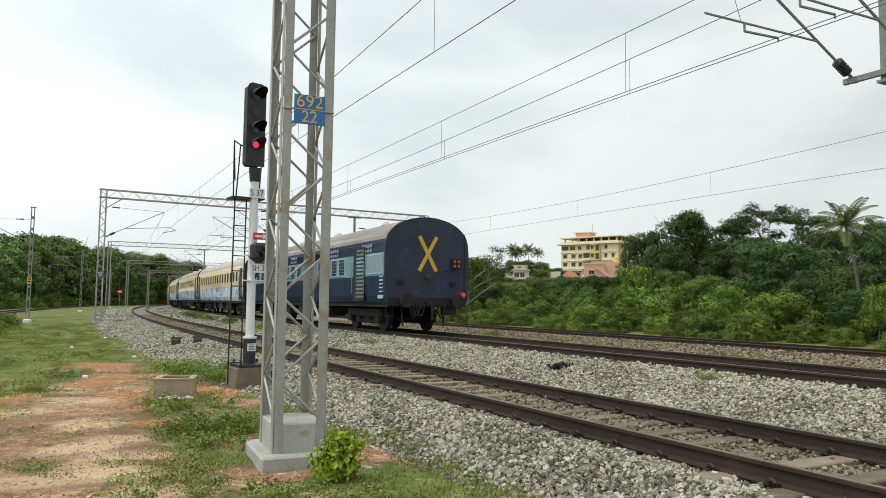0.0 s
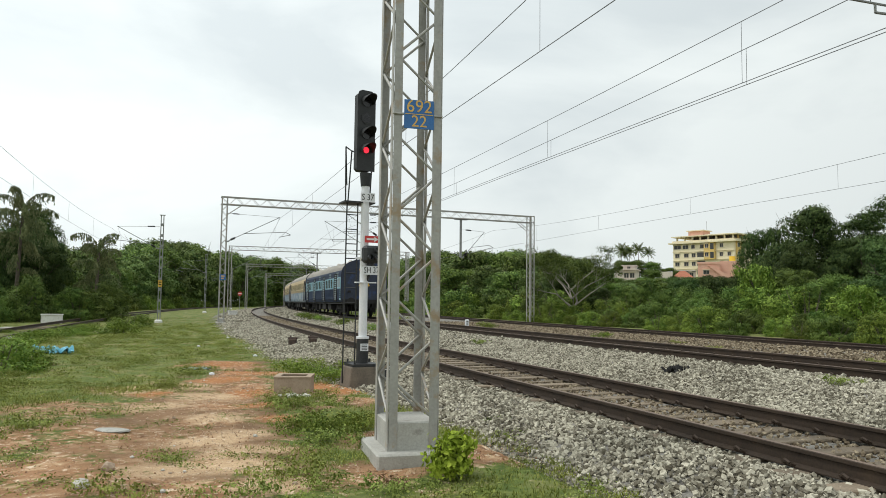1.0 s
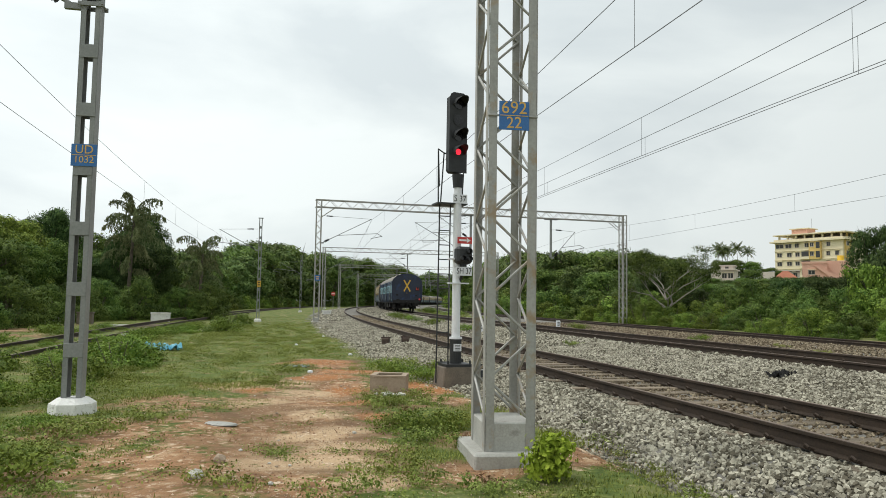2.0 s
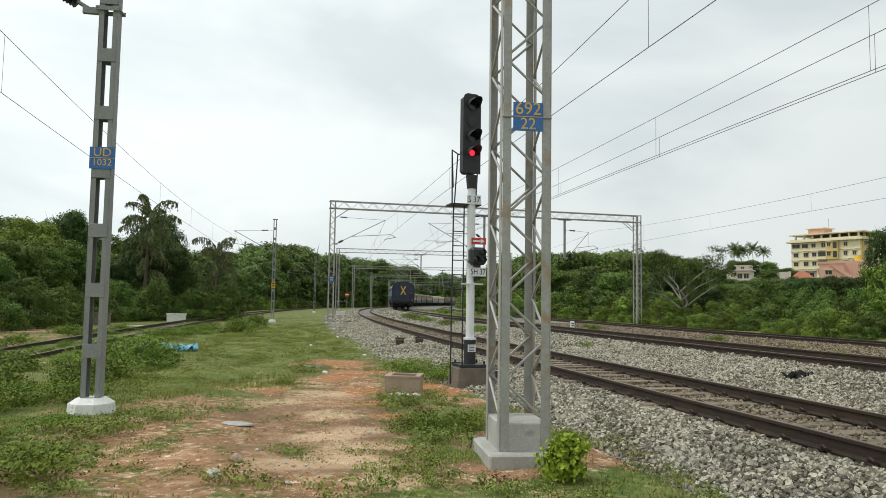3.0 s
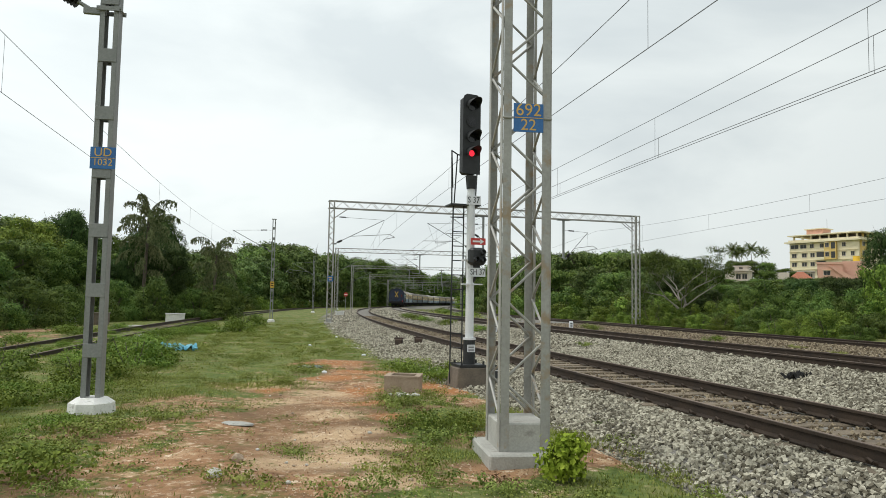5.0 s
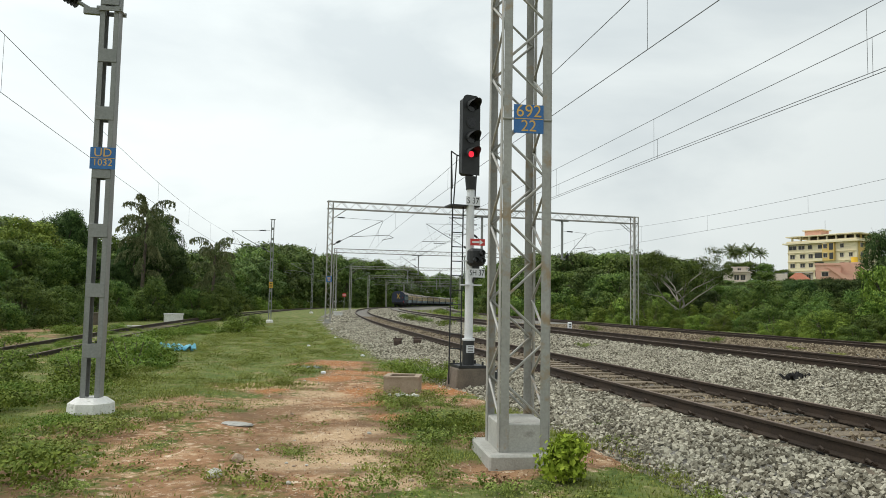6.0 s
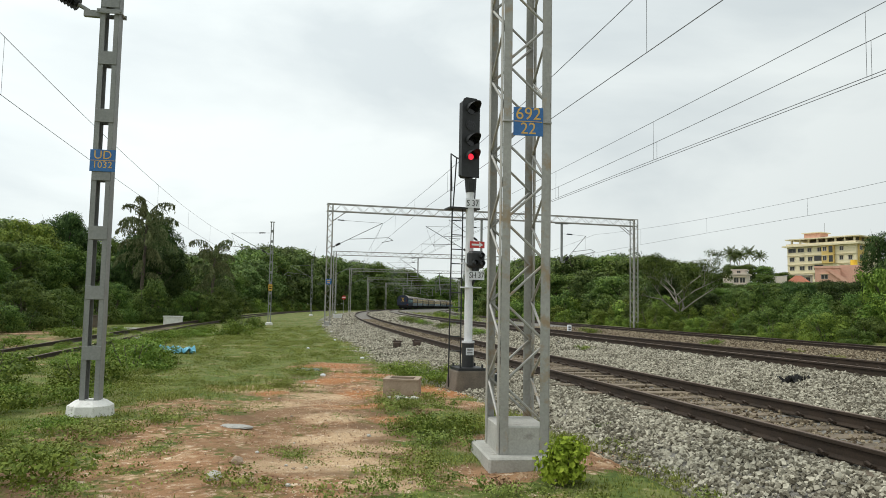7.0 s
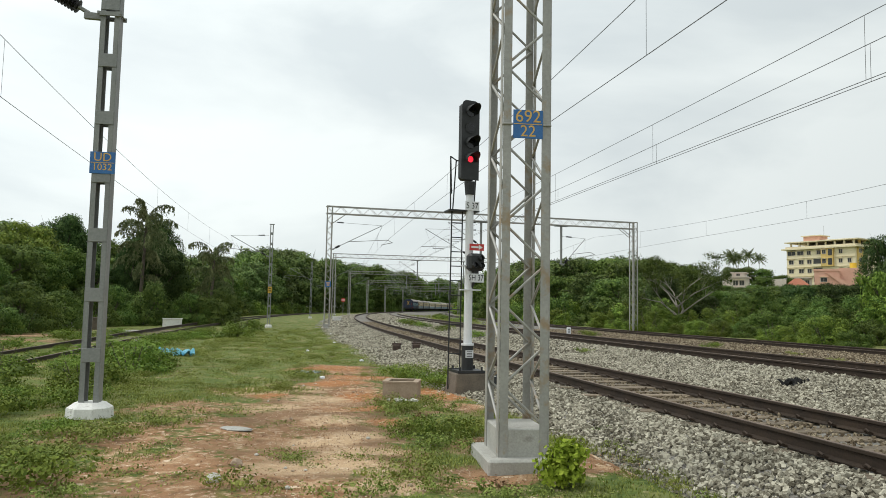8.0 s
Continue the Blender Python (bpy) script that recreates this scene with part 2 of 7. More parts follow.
M_CREAM = material("cream_coach_paint", (0.76, 0.62, 0.38), (0.86, 0.75, 0.52), rough=0.55, scale=0.8, fine=10, bump=0.05, stain=(0.42, 0.29, 0.14), stain_at=0.66)
M_PALEBAND = material("pale_patterned_band", (0.55, 0.63, 0.67), (0.70, 0.75, 0.77), rough=0.6, scale=0.9, fine=5, bump=0, stain=(0.12, 0.26, 0.42), stain_at=0.53)
# soot black, also used as the shade inside the coach doorways
M_UNDER = material("sooty_underframe_and_doorway_shade", (0.007, 0.007, 0.007), (0.024, 0.022, 0.020), rough=0.85, scale=4, fine=30, bump=0.3)
M_DARKGLASS = material("dark_window_opening", (0.012, 0.014, 0.016), (0.035, 0.038, 0.04), rough=0.25, bump=0)
M_SHUTTER = material("grey_window_shutter", (0.16, 0.22, 0.25), (0.27, 0.34, 0.37), rough=0.5, bump=0.05)
M_YELLOWX = material("chrome_yellow_paint", (0.55, 0.32, 0.03), (0.70, 0.44, 0.06), rough=0.6, scale=4, fine=30, bump=0)
M_PALMBARK = material("ringed_palm_bark", (0.08, 0.07, 0.055), (0.20, 0.175, 0.14), rough=0.95, scale=5, fine=30, bump=0.5)
M_BARK = material("rough_bark", (0.055, 0.042, 0.03), (0.16, 0.13, 0.10), rough=0.95, scale=5, fine=30, bump=0.6, depth=0.03)
M_PALEBARK = material("pale_bare_bark", (0.17, 0.15, 0.125), (0.31, 0.28, 0.24), rough=0.95, scale=5, fine=30, bump=0.5)
M_LEAF = leaf_material("tree_leaves", (0.028, 0.066, 0.014), (0.15, 0.225, 0.048), hue=0.36)
M_LEAFDARK = leaf_material("dark_tree_leaves", (0.016, 0.041, 0.012), (0.09, 0.145, 0.041), hue=0.3)
# tree green made lighter to carry the haze of distance
M_LEAFHAZE = leaf_material("far_tree_leaves_with_haze", (0.038, 0.078, 0.022), (0.155, 0.22, 0.062), hue=0.3)
M_WEED = leaf_material("fresh_weed_leaves", (0.06, 0.12, 0.018), (0.205, 0.30, 0.052), hue=0.2)
M_BUSH = leaf_material("scrub_leaves", (0.036, 0.08, 0.013), (0.205, 0.285, 0.048), hue=0.45)
M_YELLOWGREEN = leaf_material("yellow_green_leaves", (0.06, 0.12, 0.018), (0.25, 0.34, 0.06), hue=0.1)
M_YOUNG = leaf_material("large_young_leaves", (0.07, 0.14, 0.018), (0.22, 0.32, 0.055), hue=0.1)
M_LIME = leaf_material("bright_shrub_leaves", (0.13, 0.24, 0.018), (0.32, 0.46, 0.06), hue=0.05)
M_GRASS = leaf_material("grass_blades", (0.10, 0.145, 0.028), (0.28, 0.335, 0.085), hue=0.05)
M_DRYLEAF = leaf_material("dry_brown_weeds", (0.19, 0.12, 0.065), (0.36, 0.25, 0.14), hue=0.05)
M_PALM = leaf_material("palm_fronds", (0.06, 0.10, 0.026), (0.215, 0.265, 0.09))
M_FISHTAIL = leaf_material("hanging_palm_leaflets", (0.07, 0.10, 0.04), (0.23, 0.26, 0.12), hue=0.1)
M_TARP = material("blue_plastic_sheet", (0.10, 0.36, 0.48), (0.25, 0.58, 0.70), rough=0.35, scale=4, fine=20, bump=0.6, depth=0.03)
M_WALLCREAM = material("cream_facade_paint", (0.66, 0.57, 0.38), (0.78, 0.70, 0.50), rough=0.85, scale=0.3, fine=3, bump=0, stain=(0.52, 0.46, 0.36), stain_at=0.70)
M_WALLOCHRE = material("ochre_facade_paint", (0.55, 0.38, 0.13), (0.66, 0.48, 0.18), rough=0.85, scale=0.3, fine=3, bump=0)
M_WALLPINK = material("salmon_facade_paint", (0.62, 0.34, 0.25), (0.74, 0.44, 0.34), rough=0.85, scale=0.3, fine=3, bump=0)
M_WALLPALE = material("pale_house_paint", (0.55, 0.47, 0.40), (0.68, 0.61, 0.54), rough=0.85, scale=0.4, fine=3, bump=0)
M_TERRA = material("terracotta_tiles", (0.28, 0.09, 0.05), (0.42, 0.16, 0.09), rough=0.85, scale=0.8, fine=5, bump=0.2)
# dark panes; the same colour paints shade in the apartment's openings
M_GLASS_SHADE = material("window_glass_and_recess_shade", (0.018, 0.018, 0.018), (0.05, 0.05, 0.048), rough=0.55, bump=0)
M_TANKYELLOW = material("yellow_tank_plastic", (0.70, 0.45, 0.03), (0.80, 0.55, 0.05), rough=0.5, bump=0)
M_ROCKWHITE = material("pale_field_stone", (0.38, 0.36, 0.32), (0.66, 0.64, 0.59), rough=0.9, scale=6, fine=40, bump=0.5, per_object=0.2)
M_RUSTIRON = material("rusted_dark_iron", (0.03, 0.022, 0.018), (0.10, 0.065, 0.048), rough=0.85, scale=8, fine=50, bump=0.4)
M_TEXT = material("black_lettering", (0.012, 0.012, 0.012), (0.02, 0.02, 0.02), rough=0.7, bump=0)
M_WHITETEXT = material("white_lettering", (0.75, 0.75, 0.74), (0.85, 0.85, 0.84), rough=0.6, bump=0)


# ---- mesh helpers ----
def part(name, bm, mat, parent=None, label="", kind=""):
    me = bpy.data.meshes.new(name)
    bm.normal_update()
    bm.to_mesh(me)
    bm.free()
    for mt in (mat if isinstance(mat, (list, tuple)) else (mat,)):
        me.materials.append(mt)
    ob = new(name, me)
    ob.parent = parent
    return tagged(ob, label, "", "", kind)


def mesh_part(name, verts, faces, mat, parent=None, label="", kind="", soft=None):
    me = bpy.data.meshes.new(name)
    verts, faces = np.asarray(verts, np.float32), np.asarray(faces, np.int32)
    k = faces.shape[1]
    me.vertices.add(len(verts))
    me.vertices.foreach_set("co", verts.ravel())
    me.loops.add(faces.size)
    me.loops.foreach_set("vertex_index", faces.ravel())
    me.polygons.add(len(faces))
    me.polygons.foreach_set("loop_start", np.arange(0, faces.size, k, dtype=np.int32))
    me.polygons.foreach_set("use_smooth", np.zeros(len(faces), bool))
    me.update(calc_edges=True)
    if soft is not None:
        # leaves take the light as the mass of foliage that they belong to
        me.polygons.foreach_set("use_smooth", np.ones(len(faces), bool))
        me.normals_split_custom_set_from_vertices([tuple(q) for q in soft.tolist()])
    me.materials.append(mat)
    ob = new(name, me)
    ob.parent = parent
    return tagged(ob, label, "", "", kind)


def empty(name, m, label, category, group="", kind=""):
    ob = new(name)
    ob.empty_display_size = 0.1
    ob.matrix_basis = m
    return tagged(ob, label, category, group, kind)


def box(bm, size, at=(0, 0, 0), turn=None, bevel=0.0, taper=1.0):
    m = Matrix.Translation(at) @ (turn or Matrix.Identity(4)) @ Matrix.Diagonal((*size, 1))
    made = bmesh.ops.create_cube(bm, size=1.0, matrix=m)["verts"]
    if taper != 1.0:
        for v in made:
            if v.co.z > at[2]:
                v.co.x, v.co.y = at[0] + (v.co.x - at[0]) * taper, at[1] + (v.co.y - at[1]) * taper
    if bevel:
        edges = list({e for v in made for e in v.link_edges})
        bmesh.ops.bevel(bm, geom=edges, offset=bevel, segments=1, affect="EDGES")
    return bm


def box_bm(size, at=(0, 0, 0), turn=None, bevel=0.0, taper=1.0):
    return box(bmesh.new(), size, at, turn, bevel, taper)


def rod(bm, a, b, r, r2=None, n=8, caps=True):
    a, b = Vector(a), Vector(b)
    d = b - a
    if d.length < 1e-6:
        return bm
    m = Matrix.Translation((a + b) / 2) @ d.to_track_quat("Z", "Y").to_matrix().to_4x4()
    bmesh.ops.create_cone(bm, cap_ends=caps, segments=n, radius1=r, radius2=r if r2 is None else r2, depth=d.length, matrix=m)
    return bm


def letters(name, text, size, mat, parent, m, label="", squeeze=1.0):
    cu = bpy.data.curves.new(name, "FONT")
    cu.body, cu.size, cu.align_x, cu.align_y, cu.extrude = text, size, "CENTER", "CENTER", 0.001
    cu.resolution_u = 3
    tmp = bpy.data.objects.new(name, cu)
    me = bpy.data.meshes.new_from_object(tmp)
    bpy.data.objects.remove(tmp)
    me.transform(m @ Matrix.Diagonal((squeeze, 1, 1, 1)))
    me.materials.append(mat)
    ob = new(name, me)
    ob.parent = parent
    return tagged(ob, label)


def tube_along(points, r, n=4):
    """Vertices and quads of a thin tube through points."""
    p = np.asarray(points, float)
    d = np.gradient(p, axis=0)
    d /= np.linalg.norm(d, axis=1)[:, None]
    side = np.cross(d, (0.0, 0.0, 1.0))
    side /= np.maximum(np.linalg.norm(side, axis=1)[:, None], 1e-6)
    up = np.cross(side, d)
    a = np.arange(n) * 2 * np.pi / n + np.pi / n
    v = (p[:, None] + r * (np.cos(a)[None, :, None] * side[:, None] + np.sin(a)[None, :, None] * up[:, None])).reshape(-1, 3)
    i, j = np.meshgrid(np.arange(len(p) - 1), np.arange(n), indexing="ij")
    f = np.stack([i * n + j, i * n + (j + 1) % n, (i + 1) * n + (j + 1) % n, (i + 1) * n + j], -1).reshape(-1, 4)
    return v, f


def joined(pieces):
    vs, fs, k = [], [], 0
    for v, f in pieces:
        vs.append(v), fs.append(f + k)
        k += len(v)
    return np.concatenate(vs), np.concatenate(fs)


# ---- the line: a centre line of the near track by curvature, with offsets to its right ----
STEP = 0.5
ARC = np.arange(-60.0, 760.0, STEP)
BEND = np.interp(ARC, (0, 30, 60, 130, 180, 250), (-0.0001, -0.00146, -0.0011, -0.00118, -0.00096, -0.00092))
TURNED = np.cumsum(BEND) * STEP
ZERO = int(round(60.0 / STEP))
HEAD = TURNED - TURNED[ZERO] + 0.4907
LINE_X = np.cumsum(-np.sin(HEAD)) * STEP
LINE_Y = np.cumsum(np.cos(HEAD)) * STEP
LINE_X, LINE_Y = LINE_X - LINE_X[ZERO] + 0.777, LINE_Y - LINE_Y[ZERO] + 11.612
TRACK_O = (0.0, 5.476, 17.0, -13.6)
TRACK_Z = (0.33, 0.583, 0.293, 0.10)


def on_line(s, o, z=0.0):
    """Places at arc lengths s and offsets o (right of the near track's centre)."""
    s, o = np.asarray(s, float), np.asarray(o, float)
    h = np.interp(s, ARC, HEAD)
    x, y = np.interp(s, ARC, LINE_X) + np.cos(h) * o, np.interp(s, ARC, LINE_Y) + np.sin(h) * o
    return np.stack(np.broadcast_arrays(x, y, z), -1)


def heading(s):
    return float(np.interp(s, ARC, HEAD))


def frame_at(s, o, z=0.0):
    """A pose with x across the line to the right and y along it."""
    return Matrix.Translation([float(c) for c in on_line(s, o, z)]) @ Matrix.Rotation(heading(s), 4, "Z")


def to_line(x, y):
    """Arc length and offset of places near the line."""
    x, y = np.asarray(x, float).ravel(), np.asarray(y, float).ravel()
    s, o = np.empty_like(x), np.empty_like(x)
    sx, sy, sh, sa = LINE_X[::4], LINE_Y[::4], HEAD[::4], ARC[::4]
    for k in range(0, len(x), 4000):
        c = slice(k, k + 4000)
        j = ((x[c, None] - sx) ** 2 + (y[c, None] - sy) ** 2).argmin(1)
        dx, dy = x[c] - sx[j], y[c] - sy[j]
        s[c] = sa[j] - np.sin(sh[j]) * dx + np.cos(sh[j]) * dy
        o[c] = np.cos(sh[j]) * dx + np.sin(sh[j]) * dy
    return s, o


def bed_height(o, s=0.0):
    """Ballast profile across the tracks."""
    toe = np.interp(s, (-12, -2, 8, 30), (-2.5, -2.7, -3.7, -3.9))
    rise = np.interp(o, (-20, -1.9, -1.4, -1.2, 1.2, 1.5, 2.6, 3.7, 4.2, 6.8, 8.4, 11, 15.0, 19.0, 20.5, 23), (-0.4, 0.12, 0.165, 0.115, 0.115, 0.18, 0.25, 0.40, 0.41, 0.41, 0.27, 0.14, 0.13, 0.12, -0.05, -0.4))
    shoulder = 0.12 - 0.17 * np.clip((-1.9 - o) / np.maximum(-1.9 - toe, 0.1), 0, 3)
    return np.where(o < -1.9, shoulder, rise)


def earth_height(x, y, s, o):
    fall = -0.004 * np.clip(s - 8, 0, 60) * np.clip((-o - 3) / 3, 0, 1)
    rough = 0.025 * np.sin(x * 1.3 + 0.7 * np.sin(y * 0.9)) * np.cos(y * 1.1) + 0.015 * np.sin(x * 3.1 + y * 2.3)
    hill = 9.5 * np.exp(-((x - 52) ** 2 + (y - 268) ** 2) / 9800) * np.clip((o - 26) / 40, 0, 1)
    return fall + rough * np.clip((-o - 2.8) / 1.5, 0, 1) + 0.02 * np.clip(o - 20, 0, 120) + hill


# ---- ground ----
WORN = ((-2.6, 4.6, 1.2, 0.72), (-4.0, 6.2, 1.6, 0.78), (-4.6, 8.2, 1.7, 0.8), (-5.0, 9.9, 1.5, 0.75), (-5.6, 11.8, 1.3, 0.8), (-6.4, 14.0, 1.0, 0.75), (-6.2, 7.4, 1.0, 0.66), (-5.6, 5.4, 1.1, 0.62), (-6.9, 9.8, 1.0, 0.66),
        (-2.5, 4.8, 0.55, 1), (-2.9, 5.9, 0.6, 1), (-3.3, 7.0, 0.65, 1), (-3.9, 8.2, 0.65, 1), (-4.5, 9.4, 0.6, 1), (-5.0, 10.6, 0.6, 1), (-5.4, 11.9, 0.55, 1), (-5.8, 13.2, 0.55, 1), (-6.7, 15.2, 0.6, 1), (-7.5, 16.8, 0.75, 1), (-8.2, 18.2, 0.8, 1),
        (-4.2, 12.9, 0.8, 0.9), (-0.7, 7.9, 0.55, 0.9), (-1.6, 6.9, 0.5, 0.8), (-3.2, 11.6, 0.5, 0.8), (-1.9, 8.6, 0.45, 0.9), (-25.9, 24.1, 2.2, 0.8), (-30.0, 29.5, 2.4, 0.8), (-22.5, 19.5, 1.8, 0.8), (-34.5, 35.5, 2.4, 0.8))


PALE = ((-2.4, 6.2, 0.45), (-2.87, 6.82, 0.5), (-3.42, 7.53, 0.5), (-3.66, 8.62, 0.45), (-4.53, 9.68, 0.5), (-4.04, 8.04, 0.4), (-3.54, 6.56, 0.45), (-5.96, 10.49, 0.6), (-6.76, 12.8, 0.7), (-7.42, 12.26, 0.6), (-5.8, 11.78, 0.6), (-2.89, 7.74, 0.3))
RUST = ((-8.03, 17.79, 0.9), (-6.56, 15.74, 0.8), (-6.52, 14.08, 0.7), (-5.31, 12.28, 0.6), (-4.49, 11.01, 0.5), (-4.33, 13.75, 0.6), (-3.63, 13.06, 0.5), (-8.32, 17.04, 0.6), (-3.73, 9.85, 0.4), (-6.7, 11.82, 0.4))


def soil_at(x, y, spots):
    """How much of one kind of earth lies at a place, 0 to 1."""
    w = np.zeros_like(np.asarray(x, float))
    for px, py, r in spots:
        w = np.maximum(w, np.clip(1.6 - np.hypot(x - px, y - py) / r, 0, 1))
    return w


def wear_at(x, y):
    """How far the sward is worn to bare earth, 0 to 1, along the trodden way."""
    w = np.zeros_like(np.asarray(x, float))
    for px, py, r, k in WORN:
        w = np.maximum(w, k * np.clip(1.5 - np.hypot(x - px, y - py) / r, 0, 1))
    return w


def axis_steps(lo, fine_lo, fine_hi, hi, fine, first):
    mid = np.arange(fine_lo, fine_hi + fine / 2, fine)
    out, gap, v = [], first, fine_hi
    while v < hi:
        v += gap
        gap *= 1.22
        out.append(v)
    back, gap, v = [], first, fine_lo
    while v > lo:
        v -= gap
        gap *= 1.22
        back.append(v)
    return np.array(back[::-1] + list(mid) + out)


def build_ground():
    gx, gy = axis_steps(-1500, -20, 4, 1500, 0.2, 0.4), axis_steps(-1500, 2, 26, 2500, 0.2, 0.4)
    x, y = (a.ravel() for a in np.meshgrid(gx, gy, indexing="xy"))
    s, o = to_line(x, y)
    z = earth_height(x, y, s, o)
    inside = np.clip((o + 2.9) / 1.2, 0, 1) * np.clip((20.5 - o) / 1.0, 0, 1) * (s > -45)
    z = np.where(np.abs(x) + np.abs(y) < 900, z, 0) - 0.45 * inside
    nx = len(gx)
    i, j = np.meshgrid(np.arange(len(gy) - 1), np.arange(nx - 1), indexing="ij")
    f = np.stack([i * nx + j, i * nx + j + 1, (i + 1) * nx + j + 1, (i + 1) * nx + j], -1).reshape(-1, 4)
    ob = mesh_part("ground", np.stack([x, y, z], -1), f, M_GROUND)
    wear = wear_at(x, y)
    layer = ob.data.attributes.new("wear", "FLOAT", "POINT")
    layer.data.foreach_set("value", np.maximum(wear, 0.9 * np.maximum(soil_at(x, y, PALE), soil_at(x, y, RUST))).astype(np.float32))
    for name, spots in (("pale_earth", PALE), ("rust_earth", RUST)):
        layer = ob.data.attributes.new(name, "FLOAT", "POINT")
        layer.data.foreach_set("value", soil_at(x, y, spots).astype(np.float32))
    tagged(ob, "patchy green grass worn to orange laterite earth", "ground", "", "structure")


build_ground()


def build_bed():
    ss = np.concatenate([np.arange(-45, 45, 0.3), np.arange(45, 420, 2.5)])
    oo = np.concatenate([np.arange(-4.9, 9, 0.14), np.arange(9, 21.6, 0.4)])
    s, o = (a.ravel() for a in np.meshgrid(ss, oo, indexing="ij"))
    rng = np.random.default_rng(4)
    z = bed_height(o, s) + rng.normal(0, 0.008, s.shape)
    v = on_line(s, o, z)
    n = len(oo)
    i, j = np.meshgrid(np.arange(len(ss) - 1), np.arange(n - 1), indexing="ij")
    f = np.stack([i * n + j, i * n + j + 1, (i + 1) * n + j + 1, (i + 1) * n + j], -1).reshape(-1, 4)
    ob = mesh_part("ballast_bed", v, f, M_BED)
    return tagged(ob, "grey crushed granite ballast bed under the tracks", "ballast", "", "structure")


BED = build_bed()


def stones(count, s_range, o_range, size, seed, keep=None, lift=0.3):
    """Crushed stones: jittered blocks lying on the bed."""
    rng = np.random.default_rng(seed)
    s, o = rng.uniform(*s_range, count), rng.uniform(*o_range, count)
    if keep is not None:
        k = keep(s, o)
        s, o = s[k], o[k]
    count = len(s)
    c = on_line(s, o, 0.0)
    half = rng.uniform(size[0], size[1], (count, 1)) * rng.uniform(0.6, 1.15, (count, 3)) / 2
    c[:, 2] = bed_height(o, s) + half.mean(1) * lift + np.abs(rng.normal(0, 0.012, count))
    base = np.array([[-1, -1, -1], [1, -1, -1], [1, 1, -1], [-1, 1, -1], [-1, -1, 1], [1, -1, 1], [1, 1, 1], [-1, 1, 1]], float)
    v = base[None] * rng.uniform(0.45, 1.1, (count, 8, 3)) * half[:, None]
    q = rng.normal(size=(count, 4))
    q /= np.linalg.norm(q, axis=1)[:, None]
    w, x, y, z = q.T
    rot = np.stack([1 - 2 * (y * y + z * z), 2 * (x * y - w * z), 2 * (x * z + w * y), 2 * (x * y + w * z), 1 - 2 * (x * x + z * z), 2 * (y * z - w * x),
                    2 * (x * z - w * y), 2 * (y * z + w * x), 1 - 2 * (x * x + y * y)], -1).reshape(-1, 3, 3)
    v = np.einsum("nij,nkj->nki", rot, v) + c[:, None]
    quads = np.array([[0, 3, 2, 1], [4, 5, 6, 7], [0, 1, 5, 4], [1, 2, 6, 5], [2, 3, 7, 6], [3, 0, 4, 7]])
    f = (quads[None] + 8 * np.arange(count)[:, None, None]).reshape(-1, 4)
    return v.reshape(-1, 3), f


def not_rails(s, o):
    return (np.abs(np.abs(o) - 0.838) > 0.09) & (np.abs(np.abs(o - 5.476) - 0.838) > 0.09) & (np.abs(o) > 0.78) & (np.abs(o - 5.476) > 0.78)


def toe_keep(s, o):
    rng = np.random.default_rng(9)
    toe = np.interp(s, (-12, -2, 8, 30), (-2.5, -2.7, -3.7, -3.9))
    return not_rails(s, o) & (o > toe - 0.05 - np.abs(rng.normal(0, 0.22, len(s))))


for pieces, mat, label in (
    ([stones(100000, (-8, 12), (-4.2, 4.2), (0.028, 0.06), 1, toe_keep), stones(46000, (12, 45), (-4.7, 4.2), (0.045, 0.08), 2, toe_keep),
      stones(13000, (-13, 30), (4.2, 7.2), (0.05, 0.085), 3, not_rails), stones(14000, (45, 150), (-4.6, 8), (0.11, 0.18), 8, toe_keep)], M_STONE, "loose grey crushed granite stones"),
    ([stones(7000, (-8, 20), (-0.77, 0.77), (0.026, 0.055), 5, lift=0.3), stones(23000, (-8, 45), (7.0, 15.9), (0.055, 0.10), 6), stones(3500, (20, 60), (-0.75, 0.75), (0.06, 0.09), 7)], M_RUSTSTONE, "brown dusty stones between and beyond the rails")):
    v, f = joined(pieces)
    mesh_part("ballast_stones", v, f, mat, BED, label, "stuff")


# ---- tracks ----
PROFILE = ((-0.075, -0.172), (-0.075, -0.160), (-0.012, -0.140), (-0.010, -0.045), (-0.036, -0.036), (-0.036, -0.006), (-0.028, 0.0),
           (0.028, 0.0), (0.036, -0.006), (0.036, -0.036), (0.010, -0.045), (0.012, -0.140), (0.075, -0.160), (0.075, -0.172))


def rail(parent, o, z, s0, s1):
    ss = np.concatenate([np.arange(s0, min(s1, 60), 0.75), np.arange(60, s1, 4.0)]) if s1 > 60 else np.arange(s0, s1, 0.75)
    n = len(PROFILE)
    v = np.concatenate([on_line(ss, o + px, z + pz)[:, None] for px, pz in PROFILE], 1).reshape(-1, 3)
    i, j = np.meshgrid(np.arange(len(ss) - 1), np.arange(n), indexing="ij")
    f = np.stack([i * n + j, i * n + (j + 1) % n, (i + 1) * n + (j + 1) % n, (i + 1) * n + j], -1).reshape(-1, 4)
    ob = mesh_part("rail", v, f[:, ::-1], M_RAIL, parent)
    ob.data.materials.append(M_RAILTOP)
    ob.data.polygons.foreach_set("material_index", np.where(j.ravel() == 6, 1, 0).astype(np.int32))
    return ob


